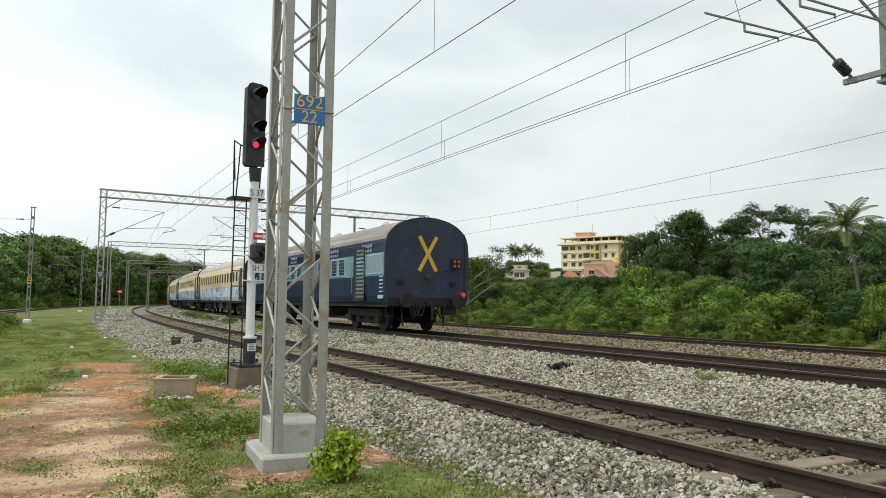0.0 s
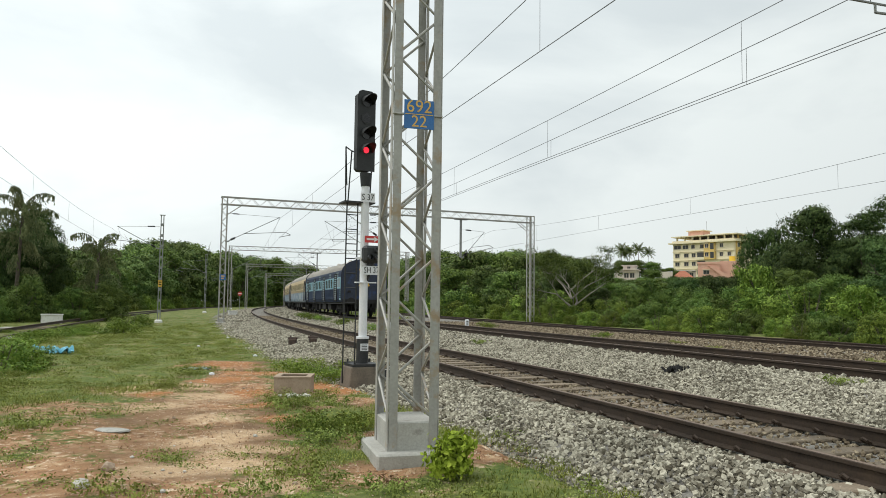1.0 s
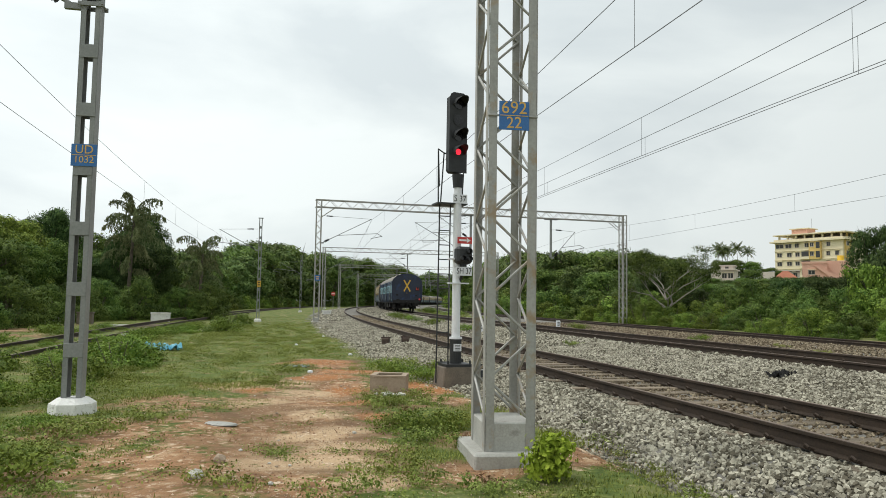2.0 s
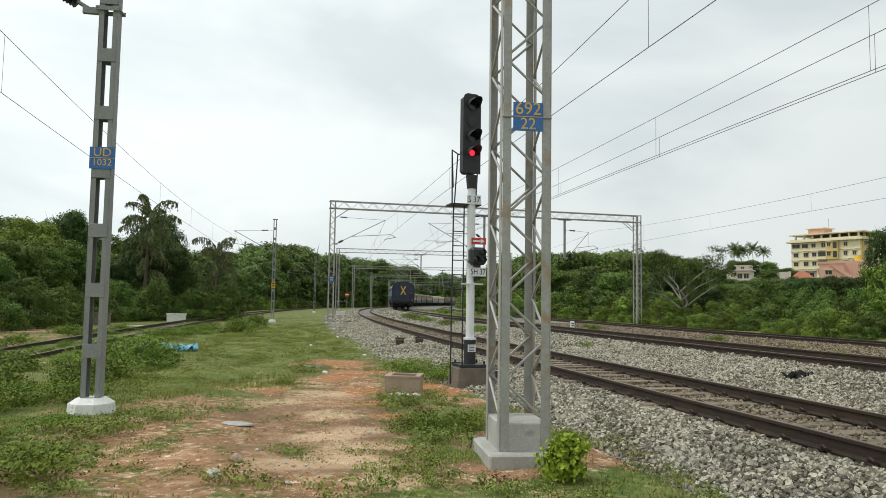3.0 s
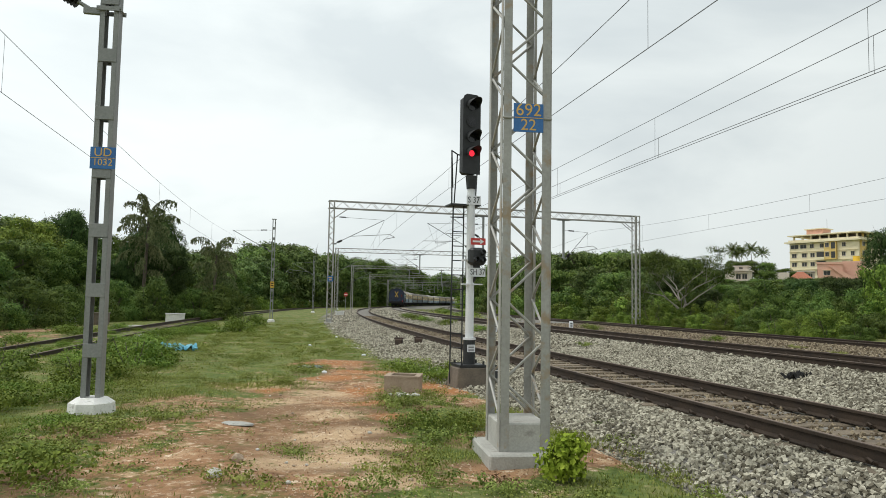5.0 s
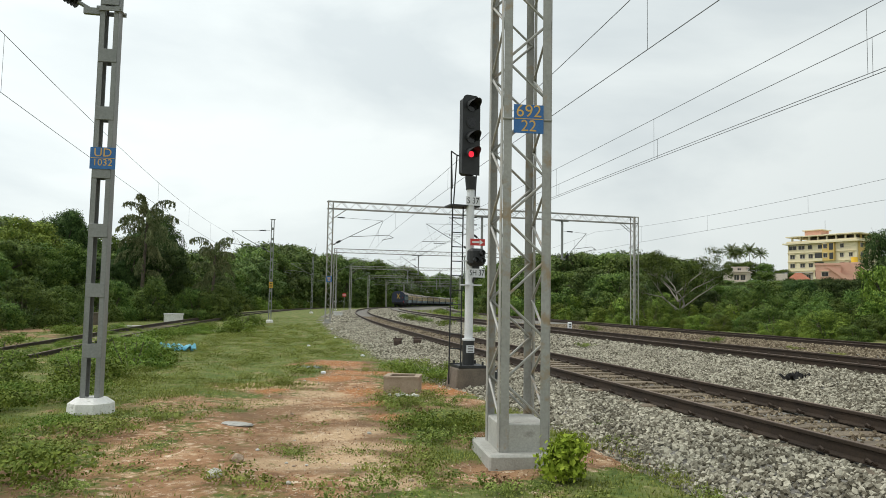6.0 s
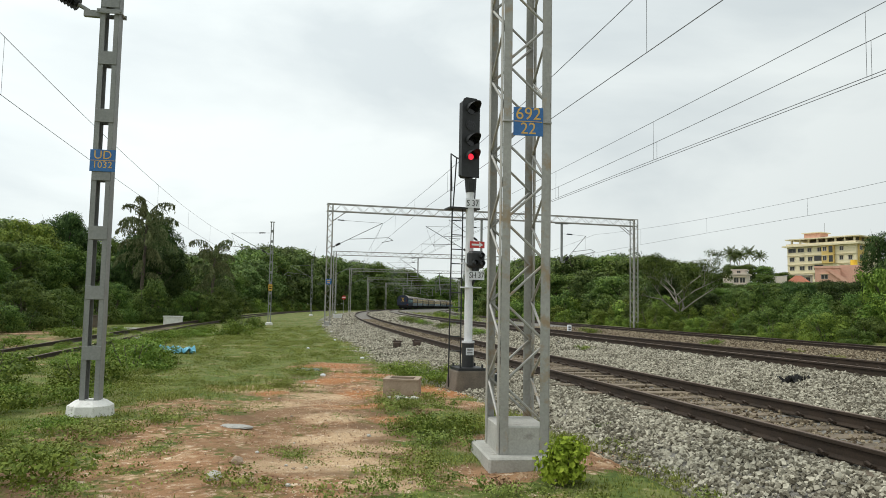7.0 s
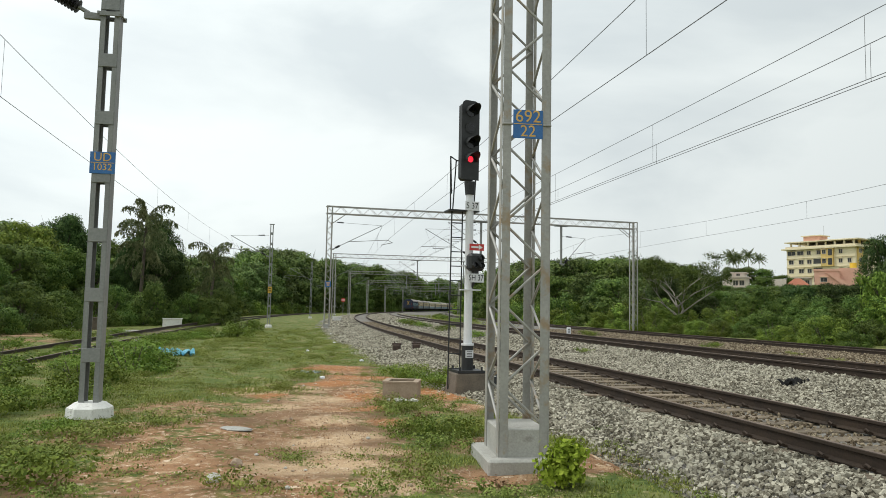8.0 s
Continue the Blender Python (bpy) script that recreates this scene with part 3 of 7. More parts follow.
def sleeper_mesh(length, width, height):
    bm = box_bm((length, width, height), (0, 0, -height / 2), bevel=0.012)
    for v in bm.verts:
        if abs(v.co.x) < 0.2:
            v.co.z -= 0.02
    me = bpy.data.meshes.new("sleeper")
    bm.to_mesh(me)
    bm.free()
    me.materials.append(M_SLEEPER)
    return me


def clip_bm(flip):
    bm = bmesh.new()
    pts = [(0.05, -0.05, 0.0), (0.11, -0.045, 0.03), (0.12, 0.0, 0.055), (0.10, 0.045, 0.03), (0.045, 0.03, 0.01)]
    for a, b in zip(pts, pts[1:]):
        rod(bm, (a[0] * flip, a[1], a[2]), (b[0] * flip, b[1], b[2]), 0.018, n=5)
    return bm


def build_track(k, s0, s1, sleepers, label):
    o, z = TRACK_O[k], TRACK_Z[k]
    t = empty("railway_track", Matrix.Identity(4), label, "railway track", "tracks", "structure")
    for side in (-0.838, 0.838):
        rail(t, o + side, z, s0, s1)
    me = sleeper_mesh(2.6, 0.25, 0.14)
    a, b = sleepers
    for s in np.arange(a, b, 0.62):
        ob = new("sleeper", me)
        ob.parent = t
        ob.matrix_basis = frame_at(s, o, z - 0.165 - random.uniform(0, 0.03)) @ pose(0, 0, 0, random.uniform(-2, 2), random.uniform(-0.6, 0.6), random.uniform(-1.5, 1.5))
    if k < 2:
        clip_me = None
        for s in np.arange(max(a, -12), min(b, 26), 0.62):
            for side in (-0.838, 0.838):
                for flip in (-1, 1):
                    if clip_me is None:
                        first = {f: part("rail_clip", clip_bm(f), M_CLIP, t) for f in (-1, 1)}
                        clip_me = {f: first[f].data for f in first}
                        for f in first:
                            first[f].matrix_basis = frame_at(s, o + side, z - 0.165)
                        continue
                    ob = new("rail_clip", clip_me[flip])
                    ob.parent = t
                    ob.matrix_basis = frame_at(s, o + side, z - 0.165)
    return t


build_track(0, -45, 420, (-14, 66), "rusty near railway track on weathered sleepers in grey ballast")
build_track(1, -45, 620, (-10, 40), "rusty middle railway track that the train runs on")
build_track(2, -45, 330, (-8, 30), "far railway track before the green scrub")
build_track(3, 0, 200, (2, 40), "overgrown siding track half buried in weeds")


# ---- overhead line ----
def lattice_mast(m, w, d, height, label, group="portal legs", leg=0.095, pitch=0.83, plinth=True, detail=True):
    """Four angle legs laced with zigzag flats, on a stepped concrete plinth. w across the line, d along it."""
    t = empty("lattice_mast", m, label, "catenary mast", group)
    z0 = 0.12 if plinth else 0.0
    for sx in (-1, 1):
        for sy in (-1, 1):
            bm = bmesh.new()
            x, y = sx * w / 2, sy * d / 2
            box(bm, (0.009, leg, height - z0), (x, y - sy * leg / 2, (height + z0) / 2))
            box(bm, (leg - 0.009, 0.009, height - z0), (x - sx * (leg + 0.009) / 2, y, (height + z0) / 2))
            part("leg", bm, M_GALV, t)
    for face, k in (("front", 0), ("back", 0), ("left", 1), ("right", 1)):
        bm = bmesh.new()
        zz = np.arange(0.42, height - 0.3, pitch / 2)
        for n, (a, b) in enumerate(zip(zz, zz[1:])):
            e = 1 if (n + k) % 2 else -1
            if face in ("front", "back"):
                y = (-d / 2 + 0.016) if face == "front" else (d / 2 - 0.016)
                ends = (-e * (w / 2 - 0.03), y, a), (e * (w / 2 - 0.03), y, b)
            else:
                x = (-w / 2 + 0.016) if face == "left" else (w / 2 - 0.016)
                ends = (x, -e * (d / 2 - 0.03), a), (x, e * (d / 2 - 0.03), b)
            rod(bm, *ends, 0.014, n=6 if detail else 4)
            if detail:
                part("lacing_bar", bm, M_GALV, t)
                bm = bmesh.new()
        if detail:
            bm.free()
        else:
            part("lacing", bm, M_GALV, t, "", "stuff")
    if plinth:
        part("plinth", box_bm((w - 0.008, d - 0.008, 0.30), (0, 0, 0.26), bevel=0.012), M_CONC, t, "grey cast concrete plinth block")
        part("footing", box_bm((w + 0.26, d + 0.30, 0.26), (0, 0, 0.0), bevel=0.02), M_CONC, t, "wider weathered concrete footing")
    return t


def beam(m, length, label, depth=0.55, width=0.45, z=8.95):
    """A laced box girder between two portal legs, along local x."""
    t = empty("portal_beam", m, label, "portal beam", "portal beams")
    for sy in (-1, 1):
        for sz in (-1, 1):
            part("chord", box_bm((length, 0.07, 0.07), (length / 2, sy * width / 2, z + sz * depth / 2)), M_GALV, t)
    n = int(length / 0.55)
    for sy in (-1, 1):
        bm = bmesh.new()
        for i in range(n):
            e = 1 if i % 2 else -1
            rod(bm, (i * length / n, sy * width / 2, z - e * depth / 2), ((i + 1) * length / n, sy * width / 2, z + e * depth / 2), 0.014, n=4)
        part("lacing", bm, M_GALV, t)
    bm = bmesh.new()
    for i in range(n):
        e = 1 if i % 2 else -1
        for sz in (-1, 1):
            rod(bm, (i * length / n, -e * width / 2, z + sz * depth / 2), ((i + 1) * length / n, e * width / 2, z + sz * depth / 2), 0.011, n=4)
    part("lacing", bm, M_GALV, t)
    for x, e in ((0, 1), (length, -1)):
        bm = bmesh.new()
        for sy in (-1, 1):
            rod(bm, (x + e * 0.5, sy * width / 2, z - 1.0), (x + e * 1.5, sy * width / 2, z - depth / 2), 0.03, n=5)
        part("knee_brace", bm, M_GALV, t)
    return t


def ribbed(bm, a, b, r, ribs=7):
    """One turned body: a core with skirts along it."""
    a, b = Vector(a), Vector(b)
    turn = (b - a).to_track_quat("Z", "Y")
    step, rings = (b - a).length / ribs, []
    for i in range(ribs):
        rings += [(step * i, r * 0.45), (step * (i + 0.2), r * 0.45), (step * (i + 0.25), r), (step * (i + 0.8), r * 0.62), (step * (i + 0.85), r * 0.45)]
    rings.append((step * ribs, r * 0.4))
    last = None
    for z, q in rings:
        ring = [bm.verts.new(a + turn @ Vector((q * math.cos(k * 0.6283), q * math.sin(k * 0.6283), z))) for k in range(10)]
        if last:
            for k in range(10):
                bm.faces.new((last[k], last[(k + 1) % 10], ring[(k + 1) % 10], ring[k]))
        else:
            bm.faces.new(ring[::-1])
        last = ring
    bm.faces.new(last)
    return bm


def cantilever(m, reach, z_low, z_wire, label, tie=True, arm=0.12, beyond=0.0):
    """Base arm, bracket tube, stay and registration arm that hold the wires; local x points to the wire."""
    t = empty("cantilever", m, label, "cantilever", "catenary brackets")
    z_top = z_wire + 1.55
    e = 1 if reach > 0 else -1
    foot, tip = Vector((e * arm, 0, z_low)), Vector((reach + e * beyond, 0, z_top))
    run = tip - foot
    c0, c1 = foot + run.normalized() * 0.16, foot + run.normalized() * 0.52
    part("bracket_tube", rod(bmesh.new(), c1, tip, 0.026, n=7), M_GALVD, t)
    part("bracket_insulator", ribbed(bmesh.new(), c0, c1, 0.105), M_INSUL, t, "dark ribbed insulator")
    part("swivel", rod(bmesh.new(), foot, c0, 0.03, n=6), M_GALVD, t)
    part("base_arm", box_bm((arm + 0.18, 0.07, 0.09), (e * (arm / 2 - 0.03), 0, z_low - 0.04)), M_GALVD, t)
    if tie:
        part("stay_tube", rod(bmesh.new(), (e * 0.85, 0, z_top + 0.08), tip, 0.012, n=6), M_GALVD, t)
        part("stay_insulator", ribbed(bmesh.new(), (e * 0.35, 0, z_top + 0.1), (e * 0.85, 0, z_top + 0.08), 0.065), M_INSUL, t, "dark ribbed insulator")
        part("stay_link", rod(bmesh.new(), (0, 0, z_top + 0.1), (e * 0.35, 0, z_top + 0.1), 0.012, n=5), M_GALVD, t)
    f = min(0.5, max(0.2, (z_wire + 0.2 - z_low) / (z_top - z_low)))
    on = foot.lerp(tip, f)
    end = Vector((reach + e * (0.45 + 0.9 * beyond), 0, on.z + (0.25 if beyond < 0.5 else -0.05)))
    part("registration_tube", rod(bmesh.new(), on, end, 0.022, n=6), M_GALVD, t)
    held = min(z_wire + 0.26, end.z - 0.13)
    bm = rod(bmesh.new(), (reach, 0, z_wire + 0.06), (reach + e * 0.85, 0, held), 0.024, n=6)
    rod(bm, (reach, 0, z_wire + 0.06), (reach - e * 0.02, 0, z_wire - 0.01), 0.014, n=5)
    hang = on.lerp(end, max(0.0, min(1.0, (reach + e * 0.85 - on.x) / (end.x - on.x))))
    rod(bm, (reach + e * 0.85, 0, held), hang, 0.022, n=5)
    part("steady_arm", bm, M_GALVD, t)
    part("tie_wire", rod(bmesh.new(), end.lerp(on, 0.3), tip, 0.006, n=4), M_WIRE, t)
    return t


def drop_post(m, z_low, label):
    t = empty("drop_post", m, label, "drop post", "drop posts")
    part("post", box_bm((0.15, 0.16, 8.66 - z_low), (0, 0, (8.66 + z_low) / 2), bevel=0.008), M_GALVD, t)
    part("cap", box_bm((1.1, 0.3, 0.1), (0, 0, 8.62)), M_GALVD, t)
    part("foot_plate", box_bm((0.26, 0.24, 0.05), (0, 0, z_low)), M_GALVD, t)
    return t


PORTALS = (-2.55, 46.0, 96.0, 146.0, 196.0, 246.0, 296.0)
SKEW = 0.095
LEG_L, LEG_R, DROP_2, DROP_3 = -3.945, 21.62, 8.1, 15.02
WIRE_O = (0.1, 5.0, 17.2)
WIRE_Z = (6.38, 6.3, 6.1)


def portal_frame(s, o, z=0.0):
    """Pose on a portal's skewed line, x along its beam."""
    return frame_at(s + SKEW * (o - LEG_L), o, z) @ Matrix.Rotation(math.atan(SKEW), 4, "Z")


for i, s in enumerate(PORTALS):
    far = i > 1
    base = -0.1 if i else 0.0
    foot = frame_at(s, LEG_L, base) if i else Matrix.Translation((-1.524, 7.63, 0.0)) @ Matrix.Rotation(radians(23.6), 4, "Z")
    lattice_mast(foot, 0.46 if i else 0.515, 0.64 if i else 0.71, 9.2 - base, "galvanised lattice mast on a pale concrete plinth", detail=i == 0)
    lattice_mast(portal_frame(s, LEG_R, -0.05), 0.46, 0.64, 9.3, "galvanised lattice mast among green scrub", detail=False, plinth=False)
    beam(portal_frame(s, LEG_L, 0.0) @ pose(-0.27, 0, 0), (LEG_R - LEG_L) * math.hypot(1, SKEW) + 0.54, "galvanised lattice beam spanning the tracks", z=8.95)
    cantilever(portal_frame(s, LEG_L + 0.23, 0.0), WIRE_O[0] - LEG_L - 0.23, 6.0, WIRE_Z[0], "steel cantilever bracket with dark insulators on the mast")
    if i == 0:
        # an overlap of two wire lengths: a cross arm along the track carries two brackets
        post = drop_post(frame_at(-2.1, 7.14), 5.75, "grey steel drop post with a cross arm under the portal beam")
        part("cross_arm", box_bm((0.08, 1.5, 0.11), (-0.12, 0, 5.9), bevel=0.006), M_GALVD, post)
        part("hanger_plate", box_bm((0.3, 1.5, 0.06), (0, 0.5, 8.70)), M_GALVD, post)
        for along, wire in ((-1.5, 4.95), (-2.65, 4.82)):
            cantilever(frame_at(along, 7.06), wire - 7.06, 5.96, 6.28, "steel cantilever bracket with dark insulators on the cross arm", arm=0.02, beyond=1.5)
    else:
        drop_post(portal_frame(s, DROP_2, 0.0), 5.8, "grey steel drop post under the portal beam")
        cantilever(portal_frame(s, DROP_2 - 0.08, 0.0), WIRE_O[1] - DROP_2 + 0.08, 5.92, WIRE_Z[1], "steel cantilever bracket with dark insulators on the drop post", arm=0.95, beyond=1.5)
        cantilever(portal_frame(s + 0.1, DROP_2 - 0.08, 0.0), -1.75, 6.85, WIRE_Z[1] + 0.62, "second cantilever bracket on the drop post", arm=0.15, beyond=0.9)
    drop_post(portal_frame(s, DROP_3, 0.0), 5.5, "grey steel drop post under the portal beam")
    cantilever(portal_frame(s, DROP_3 + 0.1, 0.0), WIRE_O[2] - DROP_3 - 0.1, 5.45, WIRE_Z[2], "steel cantilever bracket with dark insulators on the drop post")


def wire_run(o, z, supports, label, z_mid=0.7, z_end=1.55, shift=0.0, droppers=True, thin=0.0085):
    """Contact wire, sagging messenger and droppers through the supports."""
    t = empty("overhead_wire", Matrix.Identity(4), label, "overhead wire", "overhead wires")
    cs, ms, zs, drops = [], [], [], []
    for a, b in zip(supports, supports[1:]):
        ss = np.linspace(a, b, 25)[:-1]
        u = (ss - a) / (b - a)
        cs.append(ss)
        zs.append(z + z_mid + (z_end - z_mid) * (2 * u - 1) ** 2)
        if droppers and a < 120:
            for q in (0.1, 0.28, 0.46, 0.64, 0.82):
                drops.append((a + (b - a) * q, z + z_mid + (z_end - z_mid) * (2 * q - 1) ** 2))
    ss, mz = np.concatenate(cs), np.concatenate(zs)
    v, f = tube_along(on_line(ss, o, z), thin)
    mesh_part("contact_wire", v, f, M_WIRE, t)
    v, f = tube_along(on_line(ss, o + shift, mz), thin)
    mesh_part("messenger_wire", v, f, M_WIRE, t)
    for s, zz in drops:
        low, high = (Vector([float(c) for c in np.ravel(on_line(s, p, q))]) for p, q in ((o, z), (o + shift, zz)))
        part("dropper", rod(bmesh.new(), low, high, 0.005, n=4), M_WIRE, t)
    return t


SUPPORTS = (-52.0,) + PORTALS
wire_run(WIRE_O[0], WIRE_Z[0], SUPPORTS, "thin grey contact wire and messenger over the near track", z_mid=0.85, z_end=1.5)
wire_run(WIRE_O[1], WIRE_Z[1], SUPPORTS, "thin grey contact wire and messenger over the middle track", z_mid=0.54, z_end=0.92)
wire_run(WIRE_O[1] - 0.12, WIRE_Z[1] + 0.02, SUPPORTS, "second thin wire pair over the middle track", z_mid=1.18, z_end=1.42)
wire_run(WIRE_O[2], WIRE_Z[2], SUPPORTS, "thin grey wires over the far track", z_mid=0.8, z_end=1.5)


def channel_mast(m, height, label, plate=True, base=True):
    """Two steel channels joined by batten plates, on a whitewashed footing."""
    t = empty("channel_mast", m, label, "catenary mast", "siding masts")
    for sx in (-1, 1):
        bm = bmesh.new()
        box(bm, (0.012, 0.18, height), (sx * 0.124, 0, height / 2))
        for sy in (-1, 1):
            box(bm, (0.064, 0.012, height), (sx * 0.092, sy * 0.084, height / 2))
        part("channel", bm, M_GALVD, t)
    for z in np.arange(0.87, height - 0.3, 0.835):
        for sy in (-1, 1):
            part("batten", box_bm((0.25, 0.012, 0.19), (0, sy * 0.097, z), bevel=0.003), M_GALVD, t)
    if base:
        bm = bmesh.new()
        bmesh.ops.create_cone(bm, cap_ends=True, segments=8, radius1=0.315, radius2=0.30, depth=0.19, matrix=pose(0, 0, 0.06, 0, 0, 22.5))
        bmesh.ops.create_cone(bm, cap_ends=True, segments=8, radius1=0.30, radius2=0.20, depth=0.07, matrix=pose(0, 0, 0.19, 0, 0, 22.5))
        part("footing", bm, M_WHITECONC, t, "whitewashed eight-sided concrete footing")
    collar = box_bm((0.34, 0.02, 0.06), (0, -0.115, 5.72))
    box(collar, (0.34, 0.02, 0.06), (0, 0.115, 5.72))
    for sx in (-1, 1):
        rod(collar, (sx * 0.15, -0.14, 5.72), (sx * 0.15, 0.14, 5.72), 0.012, n=6)
    part("clamp", collar, M_GALVD, t)
    part("top_plate", box_bm((0.40, 0.22, 0.05), (0, 0, height)), M_GALVD, t)
    return t


SIDING = ((1.15, -8.91, 0.0), (50.4, -8.5, -0.14), (100.0, -7.4, -0.14), (149.0, -7.2, -0.14))
siding_masts = []
for i, (s, o, z) in enumerate(SIDING):
    t = channel_mast(frame_at(s, o, z) @ pose(0, 0, 0, 0, 0, -4 if i == 0 else 5), 8.3, "grey steel channel mast with batten plates on a white footing")
    siding_masts.append(t)
    cantilever(frame_at(s, o - 0.19, z), -3.0, 5.74, 5.75, "steel cantilever bracket with dark insulators over the siding")
wire_run(-12.05, 5.68, (-48.0, 1.15, 50.4, 100.0, 149.0), "thin grey wires over the siding", z_mid=1.0, z_end=1.3, thin=0.0068)


def number_plate(parent, m, rows, w, h, sizes, mat_text, label):
    """A blue plate with a dividing line and two rows of characters; local z faces out."""
    p = part("number_plate", box_bm((w, h, 0.008), bevel=0.002), M_BLUEPLATE, parent, label)
    p.matrix_basis = m
    part("divider", box_bm((w * 0.94, h * 0.025, 0.002), (0, rows[0][2], 0.006)), M_ORANGE, p)
    for (text, y, _), size in zip(rows, sizes):
        letters("lettering", text, size, mat_text, p, pose(0, y, 0.005), squeeze=1.0)
    return p


def mast_named(s, o):
    want = Vector([float(c) for c in on_line(s, o, 0)])
    return min((ob for ob in scene.objects if ob.parent is None and ob.name.startswith(("lattice_mast", "channel_mast"))), key=lambda ob: (ob.matrix_basis.translation - want).length)


near_mast = mast_named(PORTALS[0], LEG_L)
number_plate(near_mast, pose(0.01, -0.375, 3.53, 90, 0, 0), (("692", 0.078, 0.0), ("22", -0.078, 0.0)), 0.315, 0.30, (0.185, 0.17), M_ORANGE, "blue enamel plate reading 692 over 22")
part("plate_bolt", rod(bmesh.new(), (-0.26, -0.366, 3.53), (0.26, -0.366, 3.53), 0.012, n=6), M_GALV, near_mast)
number_plate(siding_masts[0], pose(0.015, -0.112, 3.56, 90, 0, 0), (("UD", 0.075, 0.0), ("1032", -0.065, 0.0)), 0.34, 0.31, (0.17, 0.135), M_ORANGE, "blue enamel plate reading UD over 1032")


# ---- colour-light signal with a shunt signal and a ladder ----
def build_signal(m):
    t = empty("railway_signal", m, "four-lamp black signal showing red on a white post", "railway signal")
    bm = box_bm((0.72, 0.66, 0.44), (0, 0, 0.16), bevel=0.02, taper=0.86)
    part("pedestal", bm, M_BROWNCONC, t, "mossy brown concrete pedestal")
    bm = box_bm((0.55, 0.55, 0.045), (0, 0, 0.41))
    for a in (-0.22, 0.22):
        for b in (-0.22, 0.22):
            rod(bm, (a, b, 0.41), (a, b, 0.50), 0.02, n=6)
    part("base_plate", bm, M_BLACK, t)
    part("lower_post", rod(bmesh.new(), (0, 0, 0.43), (0, 0, 0.92), 0.115, n=16), M_BLACK, t)
    part("collar", rod(bmesh.new(), (0, 0, 0.90), (0, 0, 0.94), 0.125, n=16), M_WHITE, t)
    part("post", rod(bmesh.new(), (0, 0, 0.94), (0, 0, 3.86), 0.082, 0.078, n=16), M_WHITE, t, "white painted steel post")
    for z in (1.98, 2.45):
        part("post_clamp", box_bm((0.42, 0.08, 0.025), (0.02, -0.05, z)), M_WHITE, t)
    p = part("notice", box_bm((0.16, 0.004, 0.14), (0, -0.118, 0.74)), M_WHITE, t, "small white notice with unreadable lines")
    for k in range(4):
        part("notice_line", box_bm((0.11, 0.003, 0.012), (0, -0.1215, 0.785 - 0.03 * k)), M_TEXT, p)
    part("neck", rod(bmesh.new(), (0, 0, 3.86), (0, 0, 4.12), 0.095, 0.12, n=12), M_BLACK, t)
    # lamp head: rounded case, backboard, four hooded lenses
    head = part("lamp_head", box_bm((0.30, 0.26, 1.56), (0, 0.05, 4.93), bevel=0.05), M_BLACK, t, "tall black lamp case")
    head.matrix_basis = pose(-0.05, 0, 0, 0, 0, 11)
    bm = bmesh.new()
    outline = [(0.2, 5.64), (0.17, 5.71), (0.11, 5.745), (-0.11, 5.745), (-0.17, 5.71), (-0.2, 5.64), (-0.2, 4.15), (0.2, 4.15)]
    lo = [bm.verts.new((x, -0.085, z)) for x, z in outline]
    hi = [bm.verts.new((x, -0.075, z)) for x, z in outline]
    bm.faces.new(lo)
    bm.faces.new(hi[::-1])
    for i in range(len(lo)):
        j = (i + 1) % len(lo)
        bm.faces.new((lo[i], hi[i], hi[j], lo[j]))
    part("backboard", bm, M_BLACK, head)
    for k, z in enumerate((5.52, 5.20, 4.88, 4.56)):
        lens = part("lens", rod(bmesh.new(), (0, -0.10, z), (0, -0.086, z), (0.105, 0.09, 0.105, 0.06)[k], n=20), M_LENS if k < 3 else M_LAMP_RED, head, "" if k < 3 else "glowing red lamp")
        bm = bmesh.new()
        if k == 1:
            # a blanked aspect: only its raised ring is left
            rod(bm, (0, -0.098, z), (0, -0.085, z), 0.125, 0.125, n=20)
            part("blank_cover", bm, M_BLACK, head)
            continue
        for i in range(14):
            a0, a1 = math.pi * (-0.12 + 1.24 * i / 14), math.pi * (-0.12 + 1.24 * (i + 1) / 14)
            d0, d1 = 0.11 + 0.19 * math.sin(max(0.0, min(math.pi, a0))), 0.11 + 0.19 * math.sin(max(0.0, min(math.pi, a1)))
            for r in (0.125, 0.119):
                q = [bm.verts.new((r * math.cos(a), y, z + r * math.sin(a) - (0.06 * (-y - 0.08) if y < -0.1 else 0))) for a, y in ((a0, -0.085), (a1, -0.085), (a1, -0.085 - d1), (a0, -0.085 - d0))]
                bm.faces.new(q if r > 0.12 else q[::-1])
        part("hood", bm, M_BLACK, head)
    # plates
    p = part("name_plate", box_bm((0.29, 0.006, 0.18), (0.02, -0.095, 3.63)), M_WHITE, t, "white plate reading S 37")
    letters("lettering", "S 37", 0.17, M_TEXT, p, pose(0.02, -0.099, 3.63, 90, 0, 0), squeeze=0.85)
    arm = part("shunt_bracket", rod(bmesh.new(), (0.03, -0.02, 1.98), (0.09, -0.1, 2.16), 0.028, n=8), M_BLACK, t)
    s = part("shunt_signal", box_bm((0.32, 0.24, 0.34), (0.09, -0.12, 2.52), bevel=0.05), M_BLACK, t, "small black shunt signal head")
    for dx, dz in ((-0.06, -0.07), (0.07, 0.07), (0.08, -0.08)):
        part("lens", rod(bmesh.new(), (0.09 + dx, -0.255, 2.52 + dz), (0.09 + dx, -0.235, 2.52 + dz), 0.045, n=12), M_LENS, s)
        part("hood", rod(bmesh.new(), (0.09 + dx, -0.33, 2.52 + dz + 0.012), (0.09 + dx, -0.24, 2.52 + dz), 0.05, 0.055, n=12, caps=False), M_BLACK, s)
